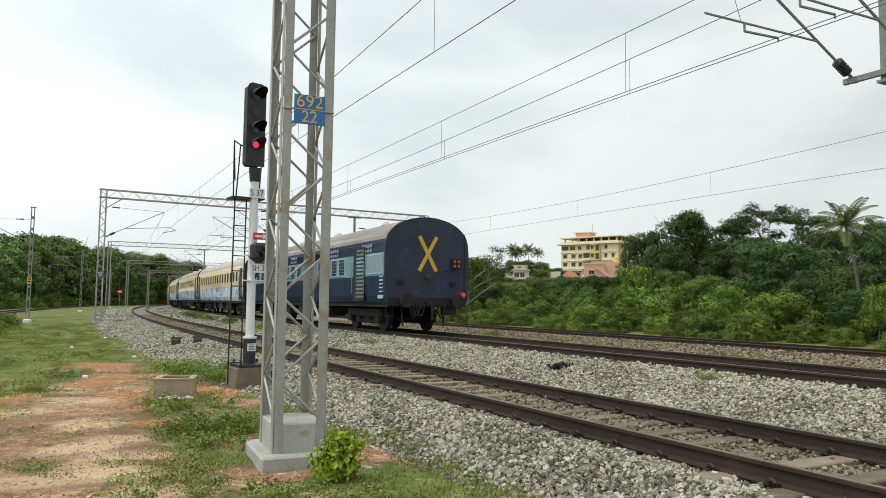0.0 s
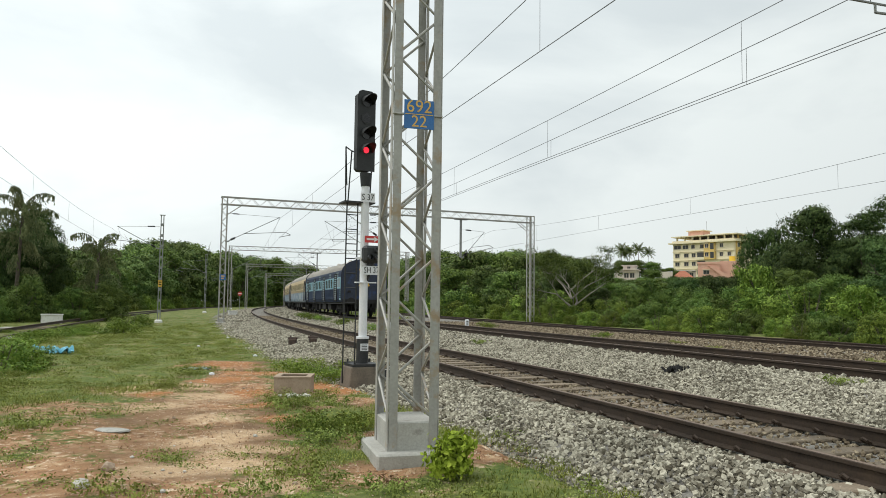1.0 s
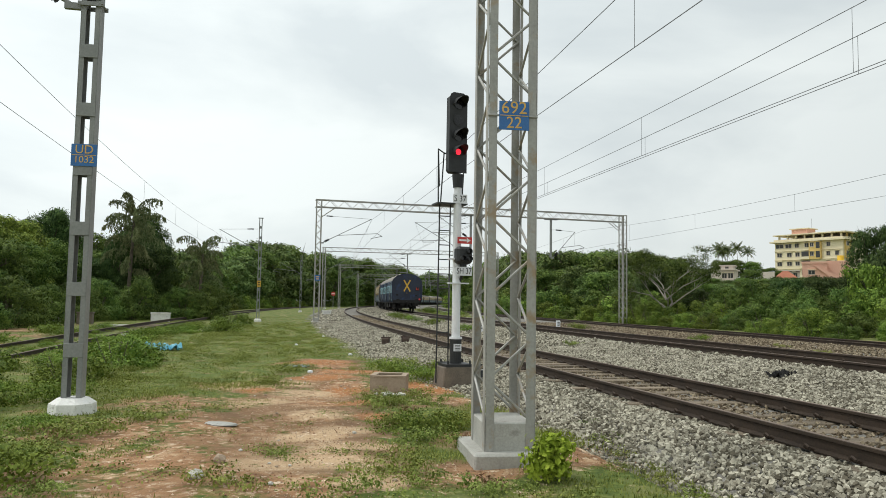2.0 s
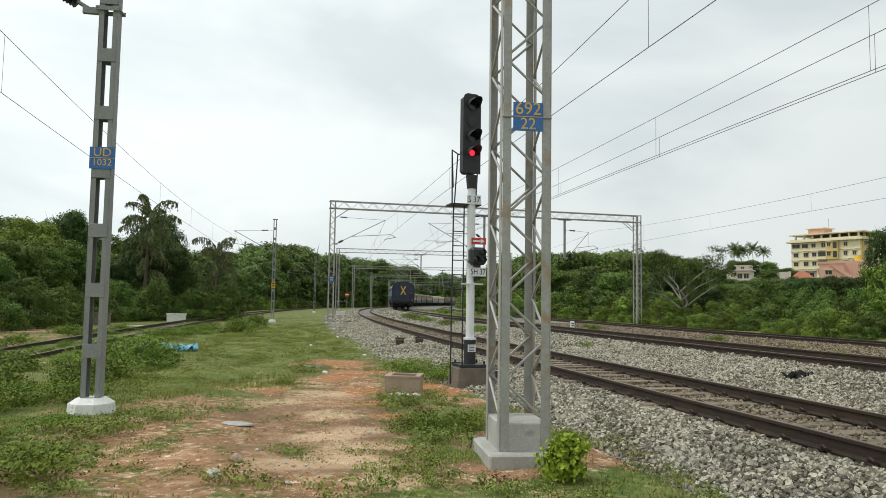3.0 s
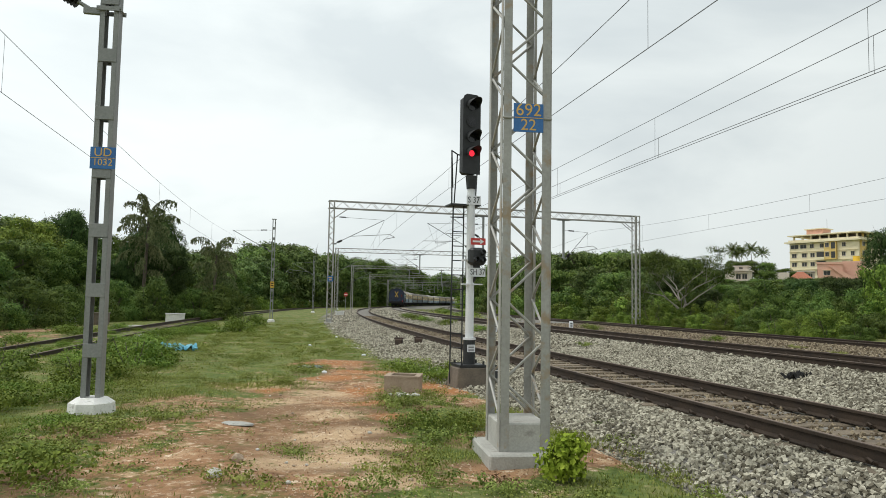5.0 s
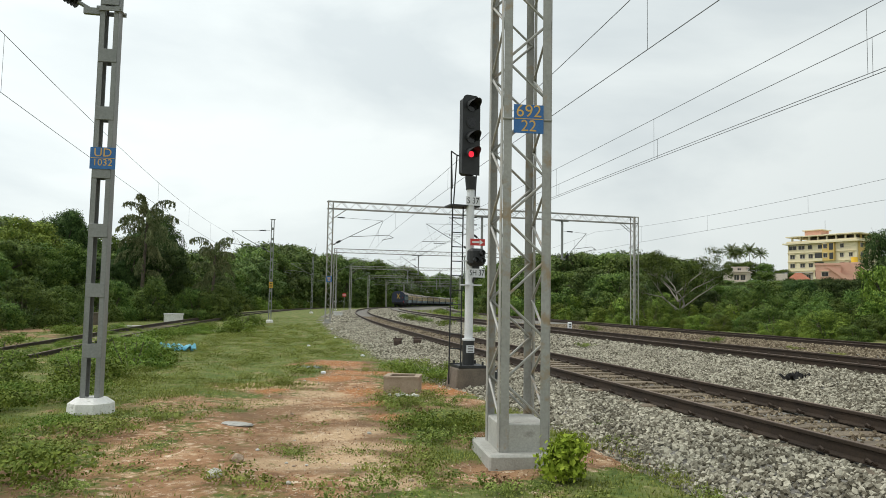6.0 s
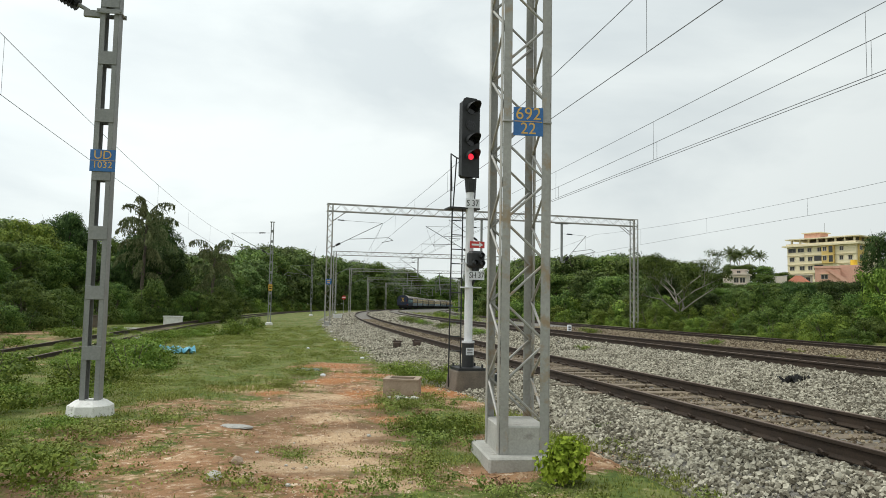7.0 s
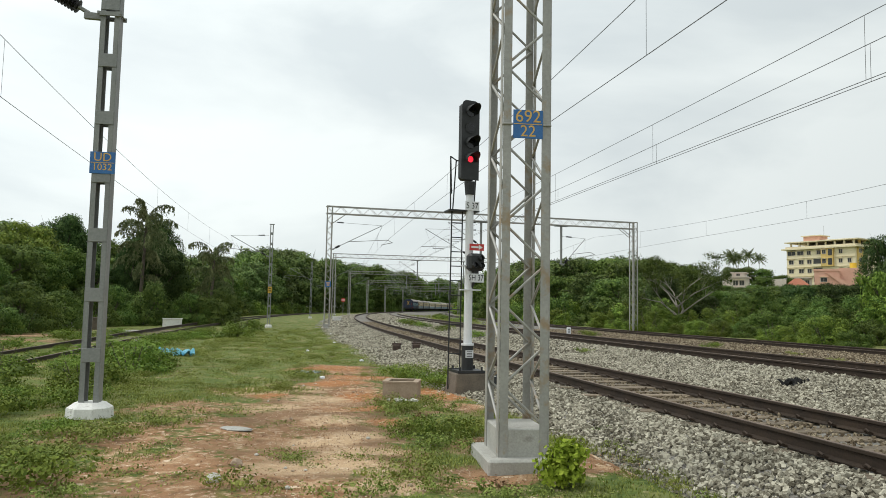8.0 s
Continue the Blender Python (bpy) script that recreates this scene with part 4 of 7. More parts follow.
    part("shunt_neck", rod(bmesh.new(), (0.09, -0.12, 2.28), (0.09, -0.12, 2.38), 0.07, n=10), M_BLACK, t)
    p = part("arrow_plate", box_bm((0.30, 0.006, 0.13), (0.09, -0.2, 2.81)), M_REDPLATE, t, "red plate with a white arrow")
    bm = box_bm((0.15, 0.003, 0.035), (0.05, -0.2055, 2.81))
    v = [bm.verts.new(c) for c in ((0.13, -0.2055, 2.86), (0.13, -0.2055, 2.76), (0.21, -0.2055, 2.81))]
    bm.faces.new(v)
    part("arrow", bm, M_WHITETEXT, p)
    p = part("shunt_name_plate", box_bm((0.32, 0.006, 0.17), (0.08, -0.21, 2.21)), M_WHITE, t, "white plate reading SH 37")
    letters("lettering", "SH 37", 0.16, M_TEXT, p, pose(0.08, -0.215, 2.21, 90, 0, 0), squeeze=0.78)
    # ladder, platform and hand rails
    lad = part("ladder", rod(bmesh.new(), (-0.36, 0.1, 0.05), (-0.33, 0.12, 3.55), 0.014, n=6), M_BLACK, t, "black steel ladder")
    part("stile", rod(bmesh.new(), (-0.12, 0.1, 0.40), (-0.11, 0.12, 3.55), 0.014, n=6), M_BLACK, lad)
    for z in np.arange(0.45, 3.5, 0.285):
        part("rung", rod(bmesh.new(), (-0.35, 0.11, z), (-0.115, 0.11, z), 0.010, n=6), M_BLACK, lad)
    part("platform", box_bm((0.62, 0.4, 0.03), (-0.12, 0.15, 3.54)), M_BLACK, t)
    bm = bmesh.new()
    for a, b in (((-0.4, 0.0, 3.55), (-0.42, -0.02, 4.6)), ((-0.26, 0.3, 3.55), (-0.2, 0.3, 4.6)), ((-0.42, -0.02, 4.6), (-0.2, 0.3, 4.6)), ((-0.2, 0.3, 4.6), (-0.1, 0.2, 4.55)), ((0.17, 0.25, 3.55), (0.19, 0.2, 4.3)), ((-0.42, -0.02, 4.6), (-0.32, 0.2, 3.9))):
        rod(bm, a, b, 0.014, n=6)
    part("hand_rail", bm, M_BLACK, t)
    bm = bmesh.new()
    for k in range(5):
        rod(bm, (-0.2, 0.0, 4.2 + 0.07 * k), (-0.13, 0.0, 4.2 + 0.07 * k), 0.02, n=6)
    part("cable_glands", bm, M_BLACK, t)
    n = part("notice_board", box_bm((0.24, 0.01, 0.26), (0.48, -0.1, 0.29), turn=pose(0, 0, 0, -8, 0, 0)), M_BLACK, t, "black board with unreadable white lines")
    for k in range(4):
        part("notice_line", box_bm((0.17, 0.003, 0.02), (0.48, -0.115 + 0.008 * k, 0.36 - 0.05 * k)), M_WHITETEXT, n)
    return t


build_signal(Matrix.Translation((-3.60, 13.85, 0.0)) @ Matrix.Rotation(radians(33), 4, "Z"))


# ---- train ----
COACH_L, COACH_W = 21.3, 3.25
SECTION = [(1.52, 1.02), (1.60, 1.25), (1.625, 1.9), (1.625, 2.75), (1.595, 3.08), (1.56, 3.22), (1.51, 3.35), (1.43, 3.475), (1.33, 3.58), (1.20, 3.69), (1.05, 3.78), (0.86, 3.865), (0.65, 3.93), (0.34, 3.995), (0.0, 4.02)]


def shell(bm, x_z, y0, y1, close=True):
    n = len(x_z)
    a = [bm.verts.new((x, y0, z)) for x, z in x_z]
    b = [bm.verts.new((x, y1, z)) for x, z in x_z]
    for i in range(n - 1):
        bm.faces.new((a[i], a[i + 1], b[i + 1], b[i]))
    return a, b


def build_coach(name, label, cols, last=False):
    """Rear end at y=0, front at y=L, rail level at z=0."""
    t = empty(name, Matrix.Identity(4), label, "railway coach", "train coaches")
    low, band, up, roof_m, end_m = cols
    L = COACH_L
    left = [(-x, z) for x, z in SECTION]

    def cut(z0, z1):
        zs = [p[1] for p in SECTION]
        xs = [p[0] for p in SECTION]
        zz = sorted({z0, z1, *[z for z in zs if z0 < z < z1]})
        return [(float(np.interp(z, zs, xs)), z) for z in zz]

    for nm, z0, z1, mt in (("lower_panel", 1.02, 1.95, low), ("band_panel", 1.95, 2.75, band), ("upper_panel", 2.75, 3.22, up)):
        for sx in (-1, 1):
            bm = bmesh.new()
            prof = cut(z0, z1)
            shell(bm, [(sx * x, z) for x, z in prof], 0.02, L - 0.02)
            bmesh.ops.solidify(bm, geom=bm.faces[:], thickness=0.03 * -sx)
            part(nm, bm, mt, t)
    bm = bmesh.new()
    prof = cut(3.22, 4.02)
    shell(bm, prof + [(-x, z) for x, z in prof[::-1][1:]], 0.0, L)
    bmesh.ops.solidify(bm, geom=bm.faces[:], thickness=0.03)
    part("roof", bm, roof_m, t, "dusty grey-brown arched roof")
    for y, fl in ((0.0, 1), (L, -1)):
        bm = bmesh.new()
        ring = [(x, z) for x, z in SECTION] + [(-x, z) for x, z in SECTION[::-1][1:]]
        vs = [bm.verts.new((x * 1.004, y, z + (0.012 if z > 3 else 0))) for x, z in ring]
        ws = [bm.verts.new((x * 1.004, y + fl * 0.06, z + (0.012 if z > 3 else 0))) for x, z in ring]
        bm.faces.new(vs if fl < 0 else vs[::-1])
        for i in range(len(vs)):
            j = (i + 1) % len(vs)
            bm.faces.new((vs[i], vs[j], ws[j], ws[i]))
        e = part("end_wall", bm, end_m, t, "sooty dark blue end wall" if last else "")
        # buffers and coupling
        for sx in (-0.978, 0.978):
            b = part("buffer", rod(bmesh.new(), (sx, y, 1.10), (sx, y - fl * 0.42, 1.10), 0.09, n=12), M_UNDER, t)
            part("buffer_head", rod(bmesh.new(), (sx, y - fl * 0.42, 1.10), (sx, y - fl * 0.47, 1.10), 0.24, n=20), M_UNDER, b)
        part("buffer_beam", box_bm((3.0, 0.12, 0.30), (0, y + fl * 0.05, 1.06)), M_UNDER, t)
        bm = bmesh.new()
        rod(bm, (0, y, 1.05), (0, y - fl * 0.4, 0.98), 0.05, n=8)
        rod(bm, (0, y - fl * 0.38, 1.0), (0, y - fl * 0.42, 0.45), 0.045, n=8)
        for sx in (-0.35, -0.5):
            for k in range(6):
                a0, a1 = math.pi * k / 6, math.pi * (k + 1) / 6
                rod(bm, (sx + 0.14 * math.cos(a0), y - fl * 0.2, 1.0 - 0.42 * math.sin(a0)), (sx + 0.14 * math.cos(a1), y - fl * 0.2, 1.0 - 0.42 * math.sin(a1)), 0.028, n=6)
        part("coupling", bm, M_UNDER, t)
        if last and fl == 1:
            for sg in (-1, 1):
                part("cross_bar", box_bm((0.135, 0.012, 1.38), (0, -0.008 - 0.004 * sg, 2.74), turn=pose(0, 0, 0, 0, sg * 29, 0)), M_YELLOWX, e, "broad yellow stroke of a painted X")
            box_l = part("tail_lamp_box", box_bm((0.34, 0.14, 0.34), (1.08, -0.07, 2.42), bevel=0.015), M_UNDER, t)
            for dx in (-0.08, 0.08):
                for dz in (-0.08, 0.08):
                    part("lens", rod(bmesh.new(), (1.08 + dx, -0.15, 2.42 + dz), (1.08 + dx, -0.14, 2.42 + dz), 0.05, n=10), M_REDPLATE, box_l)
            lamp = part("tail_lamp", rod(bmesh.new(), (1.32, -0.02, 1.32), (1.32, -0.2, 1.32), 0.1, n=14), M_REDPLATE, t)
            part("lens", rod(bmesh.new(), (1.32, -0.23, 1.32), (1.32, -0.22, 1.32), 0.045, n=12), M_LAMP_TAIL, lamp, "glowing red tail lamp")
            part("socket", rod(bmesh.new(), (0.0, 0, 1.95), (0.0, -0.14, 1.95), 0.09, n=12), M_RUSTIRON, t)
            for x, z in ((-1.05, 1.75), (0.98, 1.72)):
                part("bracket", box_bm((0.22, 0.1, 0.14), (x, -0.05, z)), M_UNDER, t)
            for x0, x1, drop in ((0.3, 0.62, 0.5), (-0.75, -0.45, 0.46), (0.14, 0.4, 0.36)):
                bm = bmesh.new()
                for k in range(8):
                    a0, a1 = math.pi * k / 8, math.pi * (k + 1) / 8
                    rod(bm, (x0 + (x1 - x0) * k / 8, -0.16, 1.0 - drop * math.sin(a0)), (x0 + (x1 - x0) * (k + 1) / 8, -0.16, 1.0 - drop * math.sin(a1)), 0.03, n=6)
                part("brake_hose", bm, M_UNDER, t)
            for sx in (-1, 1):
                bm = box_bm((0.3, 0.22, 0.03), (sx * 1.3, 0.3, 0.55))
                for dx in (-0.13, 0.13):
                    rod(bm, (sx * 1.3 + dx, 0.3, 0.55), (sx * 1.3 + dx, 0.3, 0.95), 0.015, n=5)
                part("footstep", bm, M_UNDER, t)
                part("guard_iron", box_bm((0.05, 0.06, 0.75), (sx * 0.8, 0.35, 0.58), turn=pose(0, 0, 0, -12, 0, 0)), M_UNDER, t)
            part("end_box", box_bm((0.5, 0.3, 0.32), (0.95, 0.22, 0.76), bevel=0.02), M_UNDER, t)
            bm = bmesh.new()
            for k in range(7):
                rod(bm, (1.45, -0.03, 1.25 + 0.32 * k), (1.45, -0.03, 1.57 + 0.32 * k), 0.012, n=5)
            rod(bm, (0.6, -0.03, 2.15), (0.78, -0.03, 2.15), 0.014, n=5)
            part("hand_rail", bm, M_UNDER, t)
    # windows and doors on both sides
    for sx in (-1, 1):
        x = sx * 1.632
        doors = (1.0, L - 1.0) if not last else (2.42, 8.6, 14.6, 19.6)
        for y in doors:
            wd = 0.78 if not last else 1.15
            # a flat dark panel stands for the shade inside the doorway
            d = part("door", box_bm((0.035, wd, 1.95), (x, y, 2.05), bevel=0.004), M_UNDER, t, "dark panel for the shade inside an open doorway" if not last else "louvred luggage van door, its dark panel the shade behind the slats")
            if last:
                for k in range(13):
                    part("slat", box_bm((0.03, wd * 0.62, 0.07), (x + sx * 0.02, y - wd * 0.12, 1.22 + 0.14 * k), turn=pose(0, 0, 0, 0, sx * 25, 0)), M_SKYBAND if 1.95 < 1.22 + 0.14 * k < 2.75 else M_SHUTTER, d)
            for dy in (-wd / 2 - 0.06, wd / 2 + 0.06):
                part("hand_rail", rod(bmesh.new(), (x + sx * 0.05, y + dy, 1.35), (x + sx * 0.05, y + dy, 2.5), 0.016, n=5), M_GALVD, d)
        if last:
            spots = (0.9, 4.3, 5.2, 6.1, 7.0, 10.2, 11.2, 12.2, 13.2, 16.2, 17.2, 18.2)
        else:
            spots = [2.3 + k * (L - 4.6) / 15 for k in range(16)]
        for n, y in enumerate(spots):
            wide = 1.3 if (last and n == 0) else 0.62
            hgt = 0.62
            zc = 2.36 if last else 2.55
            fr = part("window", box_bm((0.03, wide, hgt), (x, y, zc), bevel=0.01), M_SHUTTER if (last and n in (0, 9)) else M_DARKGLASS, t)
            if last and n:
                for k in range(4):
                    part("window_bar", box_bm((0.012, wide, 0.012), (x + sx * 0.018, y, zc - 0.2 + 0.13 * k)), M_GALVD, fr)
            bm = bmesh.new()
            for a, b, c, dd in ((0, hgt / 2 + 0.02, wide + 0.08, 0.04), (0, -hgt / 2 - 0.02, wide + 0.08, 0.04)):
                box(bm, (0.045, c, dd), (x, y, zc + b))
            for q in (-1, 1):
                box(bm, (0.045, 0.04, hgt), (x, y + q * (wide / 2 + 0.02), zc))
            part("window_frame", bm, band if last else up, fr)
        if last:
            # painted lettering too worn to read
            for y0 in (1.3, 4.9, 10.8):
                for k in range(4):
                    part("lettering_bar", box_bm((0.006, 0.19, 0.12), (sx * 1.622, y0 + 0.26 * k, 3.04)), M_SHUTTER, t)
                    part("lettering_bar", box_bm((0.006, 0.17, 0.10), (sx * 1.632, y0 + 0.26 * k, 2.86)), M_SHUTTER, t)
            part("end_panel", box_bm((0.008, 0.5, 0.12), (sx * 1.618, 0.35, 1.22)), M_SKYBAND, t, "small pale blue painted panel")
            for k in range(9):
                part("lettering_bar", box_bm((0.006, 0.32, 0.045), (sx * 1.63, 0.3, 1.4 + 0.13 * k)), M_SKYBAND, t)
    # underframe and bogies
    part("sole_bar", box_bm((2.9, L - 0.3, 0.22), (0, L / 2, 0.98)), M_UNDER, t)
    bm = bmesh.new()
    for y, ln, w in ((7.5, 1.6, 0.7), (10.2, 2.0, 0.8), (13.4, 1.2, 0.7)):
        box(bm, (w, ln, 0.5), (-0.95, y, 0.66), bevel=0.02)
        box(bm, (w, ln * 0.8, 0.45), (0.95, y + 0.4, 0.68), bevel=0.02)
    part("battery_box", bm, M_UNDER, t)
    for yb in (3.2, L - 3.2):
        bm = bmesh.new()
        for sx in (-1.05, 1.05):
            box(bm, (0.16, 3.5, 0.30), (sx, yb, 0.66), bevel=0.03)
            box(bm, (0.10, 2.4, 0.34), (sx * 0.9, yb, 0.42), bevel=0.03)
            for dy in (-1.45, 1.45):
                box(bm, (0.24, 0.34, 0.34), (sx, yb + dy, 0.47), bevel=0.03)
            for dy in (-0.5, 0.5):
                for k in range(5):
                    rod(bm, (sx, yb + dy, 0.38 + 0.08 * k), (sx, yb + dy, 0.43 + 0.08 * k), 0.12, n=10)
        box(bm, (2.1, 0.4, 0.2), (0, yb, 0.62))
        box(bm, (1.5, 2.2, 0.3), (0, yb, 0.72))
        bogie = part("bogie", bm, M_UNDER, t)
        for dy in (-1.45, 1.45):
            part("axle", rod(bmesh.new(), (-1.1, yb + dy, 0.457), (1.1, yb + dy, 0.457), 0.08, n=10), M_UNDER, bogie)
            for sx in (-1, 1):
                bm = rod(bmesh.new(), (sx * 0.78, yb + dy, 0.457), (sx * 0.91, yb + dy, 0.457), 0.457, n=24)
                rod(bm, (sx * 0.77, yb + dy, 0.457), (sx * 0.80, yb + dy, 0.457), 0.485, n=24)
                part("wheel", bm, M_UNDER, bogie)
    bm = bmesh.new()
    for k in range(7):
        bmesh.ops.create_cone(bm, cap_ends=True, segments=10, radius1=0.2, radius2=0.08, depth=0.12, matrix=pose(0.55 if k % 2 else -0.55, 2.5 + k * 2.7, 4.0))
    part("roof_vents", bm, roof_m, t)
    return t


TRAIN = []
first = build_coach("passenger_coach", "navy blue luggage coach with pale blue band and yellow X", (M_NAVY, M_SKYBAND, M_NAVY, M_ROOF, M_NAVYEND), last=True)
TRAIN.append(first)
cream = build_coach("passenger_coach", "cream coach with pale patterned lower band", (M_PALEBAND, M_CREAM, M_CREAM, M_ROOF, M_NAVYEND))
TRAIN.append(cream)
for k in range(13):
    TRAIN.append(copy_thing(cream, Matrix.Identity(4)))


# ---- plants ----
def unit(v):
    return v / np.maximum(np.linalg.norm(v, axis=-1, keepdims=True), 1e-9)


def leaf_quads(c, along, normal, length, width):
    """Folded four-point leaves at c."""
    side = unit(np.cross(along, normal))
    length, width = length[:, None], width[:, None]
    base, tip = c - along * length / 2, c + along * length / 2
    mid = c + normal * length * 0.06
    v = np.stack([base, mid + side * width / 2, tip, mid - side * width / 2], 1)
    f = np.arange(len(c) * 4).reshape(-1, 4)
    return v.reshape(-1, 3), f


def leaf_tris(c, along, normal, length, width):
    """Three-point leaves for plants far off."""
    side = unit(np.cross(along, normal))
    length, width = length[:, None], width[:, None]
    v = np.stack([c - along * length * 0.4 + side * width * 0.5, c + along * length * 0.6, c - along * length * 0.4 - side * width * 0.5], 1)
    return v.reshape(-1, 3), np.arange(len(c) * 3).reshape(-1, 3)


def lobes_foliage(lobes, count, leaf, rng, droop=0.3, loose=0.12, far=False):
    """Sprigs of leaves over the skins of separate uneven lobes; lobes: x, y, z, rx, rz."""
    lobes = np.asarray(lobes, float)
    area = lobes[:, 3] * (lobes[:, 3] + lobes[:, 4])
    pick = rng.choice(len(lobes), count // 6, p=area / area.sum())
    d = unit(rng.normal(size=(len(pick), 3)))
    d[:, 2] = np.where(d[:, 2] < -0.65, -d[:, 2], d[:, 2])
    d = unit(d)
    wave = 1 + 0.13 * np.sin(7 * d[:, 0] + pick) * np.sin(6 * d[:, 1] + 2 * pick) + 0.1 * np.sin(9 * d[:, 2] + pick)
    r = wave * (1 - loose * np.abs(rng.normal(0, 1.3, len(pick))) + rng.normal(0, 0.03, len(pick)))
    size = np.stack([lobes[pick, 3], lobes[pick, 3], lobes[pick, 4]], -1)
    clump = lobes[pick, :3] + d * size * r[:, None]
    c = np.repeat(clump, 6, 0) + rng.normal(0, leaf * 0.95, (len(pick) * 6, 3)) * (1, 1, 0.6)
    out = np.repeat(d / size, 6, 0)
    normal = unit(unit(out) * 1.5 + rng.normal(0, 0.36, c.shape) + (0, 0, 0.2))
    along = unit(np.cross(normal, rng.normal(size=c.shape)) - (0, 0, droop))
    normal = unit(normal - along * (normal * along).sum(1, keepdims=True))
    k = rng.uniform(0.6, 1.3, len(c))
    v, f = (leaf_tris if far else leaf_quads)(c, along, normal, leaf * k, leaf * (0.85 if far else 0.62) * k)
    mass = unit(unit(out) + 0.35 * normal + (0, 0, 0.12))
    return v, f, np.repeat(mass, 3 if far else 4, 0)


def trunk_bm(height, r, rng, limbs=5, reach=2.0, start=0.4, lean=0.15, twigs=3):
    bm = bmesh.new()
    pts = [Vector((0, 0, -0.2))]
    for k in range(1, 6):
        pts.append(Vector((rng.normal(0, lean) * k / 5, rng.normal(0, lean) * k / 5, height * k / 5)))
    for k in range(5):
        rod(bm, pts[k], pts[k + 1], r * (1 - 0.15 * k), r * (1 - 0.15 * (k + 1)), n=7, caps=False)
    ends = []
    for k in range(limbs):
        u = rng.uniform(start, 1.0)
        a = pts[0].lerp(pts[5], u)
        q = 2 * math.pi * k / limbs + rng.uniform(-0.4, 0.4)
        mid = a + Vector((math.cos(q), math.sin(q), 0.8)) * reach * 0.5
        end = mid + Vector((math.cos(q + 0.3), math.sin(q + 0.3), rng.uniform(0.2, 0.9))) * reach * 0.6
        rod(bm, a, mid, r * 0.45, r * 0.3, n=6, caps=False)
        rod(bm, mid, end, r * 0.3, r * 0.12, n=5, caps=False)
        ends.append(end)
        for j in range(twigs):
            tip = end + Vector(rng.normal(0, 0.5, 3)) * reach * 0.45 + Vector((0, 0, 0.2 * reach))
            rod(bm, mid.lerp(end, rng.uniform(0.3, 1)), tip, r * 0.12, r * 0.03, n=4, caps=False)
            ends.append(tip)
    return bm, ends


def broad_tree(seed, height, spread, count, leaf, mat, label, flat=0.8, low=0.12):
    rng = np.random.default_rng(seed)
    t = empty("tree", Matrix.Identity(4), label, "tree", "trees")
    bm, ends = trunk_bm(height * 0.6, height * 0.03, rng, limbs=6, reach=spread * 0.6, start=0.45)
    part("trunk", bm, M_BARK, t)
    lobes = [(e.x, e.y, min(e.z, height * 0.84), spread * rng.uniform(0.16, 0.28), spread * flat * rng.uniform(0.14, 0.22)) for e in ends[:8]]
    # rounded masses over a dome, uneven in reach and size
    middle, half = height * (1 + low) / 2, height * (1 - low) / 2
    for k in range(26):
        up = 1 - 1.75 * (k + 0.5) / 26
        q, reach = 2.4 * k + rng.uniform(-0.5, 0.5), spread * math.sqrt(max(0.0, 1 - up * up)) * rng.uniform(0.45, 0.88)
        size = spread * rng.uniform(0.2, 0.42)
        lobes.append((reach * math.cos(q), reach * math.sin(q), middle + up * half * rng.uniform(0.6, 0.86), size, size * flat * rng.uniform(0.6, 0.9)))
    v, f, soft = lobes_foliage(lobes, count, leaf, rng, far=True)
    mesh_part("crown", v, f, mat, t, soft=soft)
    return t


def umbrella_tree(seed, height, spread, count, leaf):
    rng = np.random.default_rng(seed)
    t = empty("tree", Matrix.Identity(4), "spreading flat-topped rain tree with visible limbs", "tree", "trees")
    bm, ends = trunk_bm(height * 0.55, height * 0.028, rng, limbs=8, reach=spread * 0.75, start=0.6, twigs=4)
    part("trunk", bm, M_BARK, t)
    lobes = []
    for e in ends:
        tier = rng.uniform(0.72, 0.97)
        for _ in range(3):
            lobes.append((e.x + rng.normal(0, spread * 0.12), e.y + rng.normal(0, spread * 0.12), height * (tier + rng.uniform(-0.03, 0.03)), spread * rng.uniform(0.09, 0.19), height * rng.uniform(0.018, 0.038)))
    v, f, soft = lobes_foliage(lobes, count, leaf, rng, droop=0.1, far=True)
    mesh_part("crown", v, f, M_LEAFDARK, t, soft=soft)
    return t


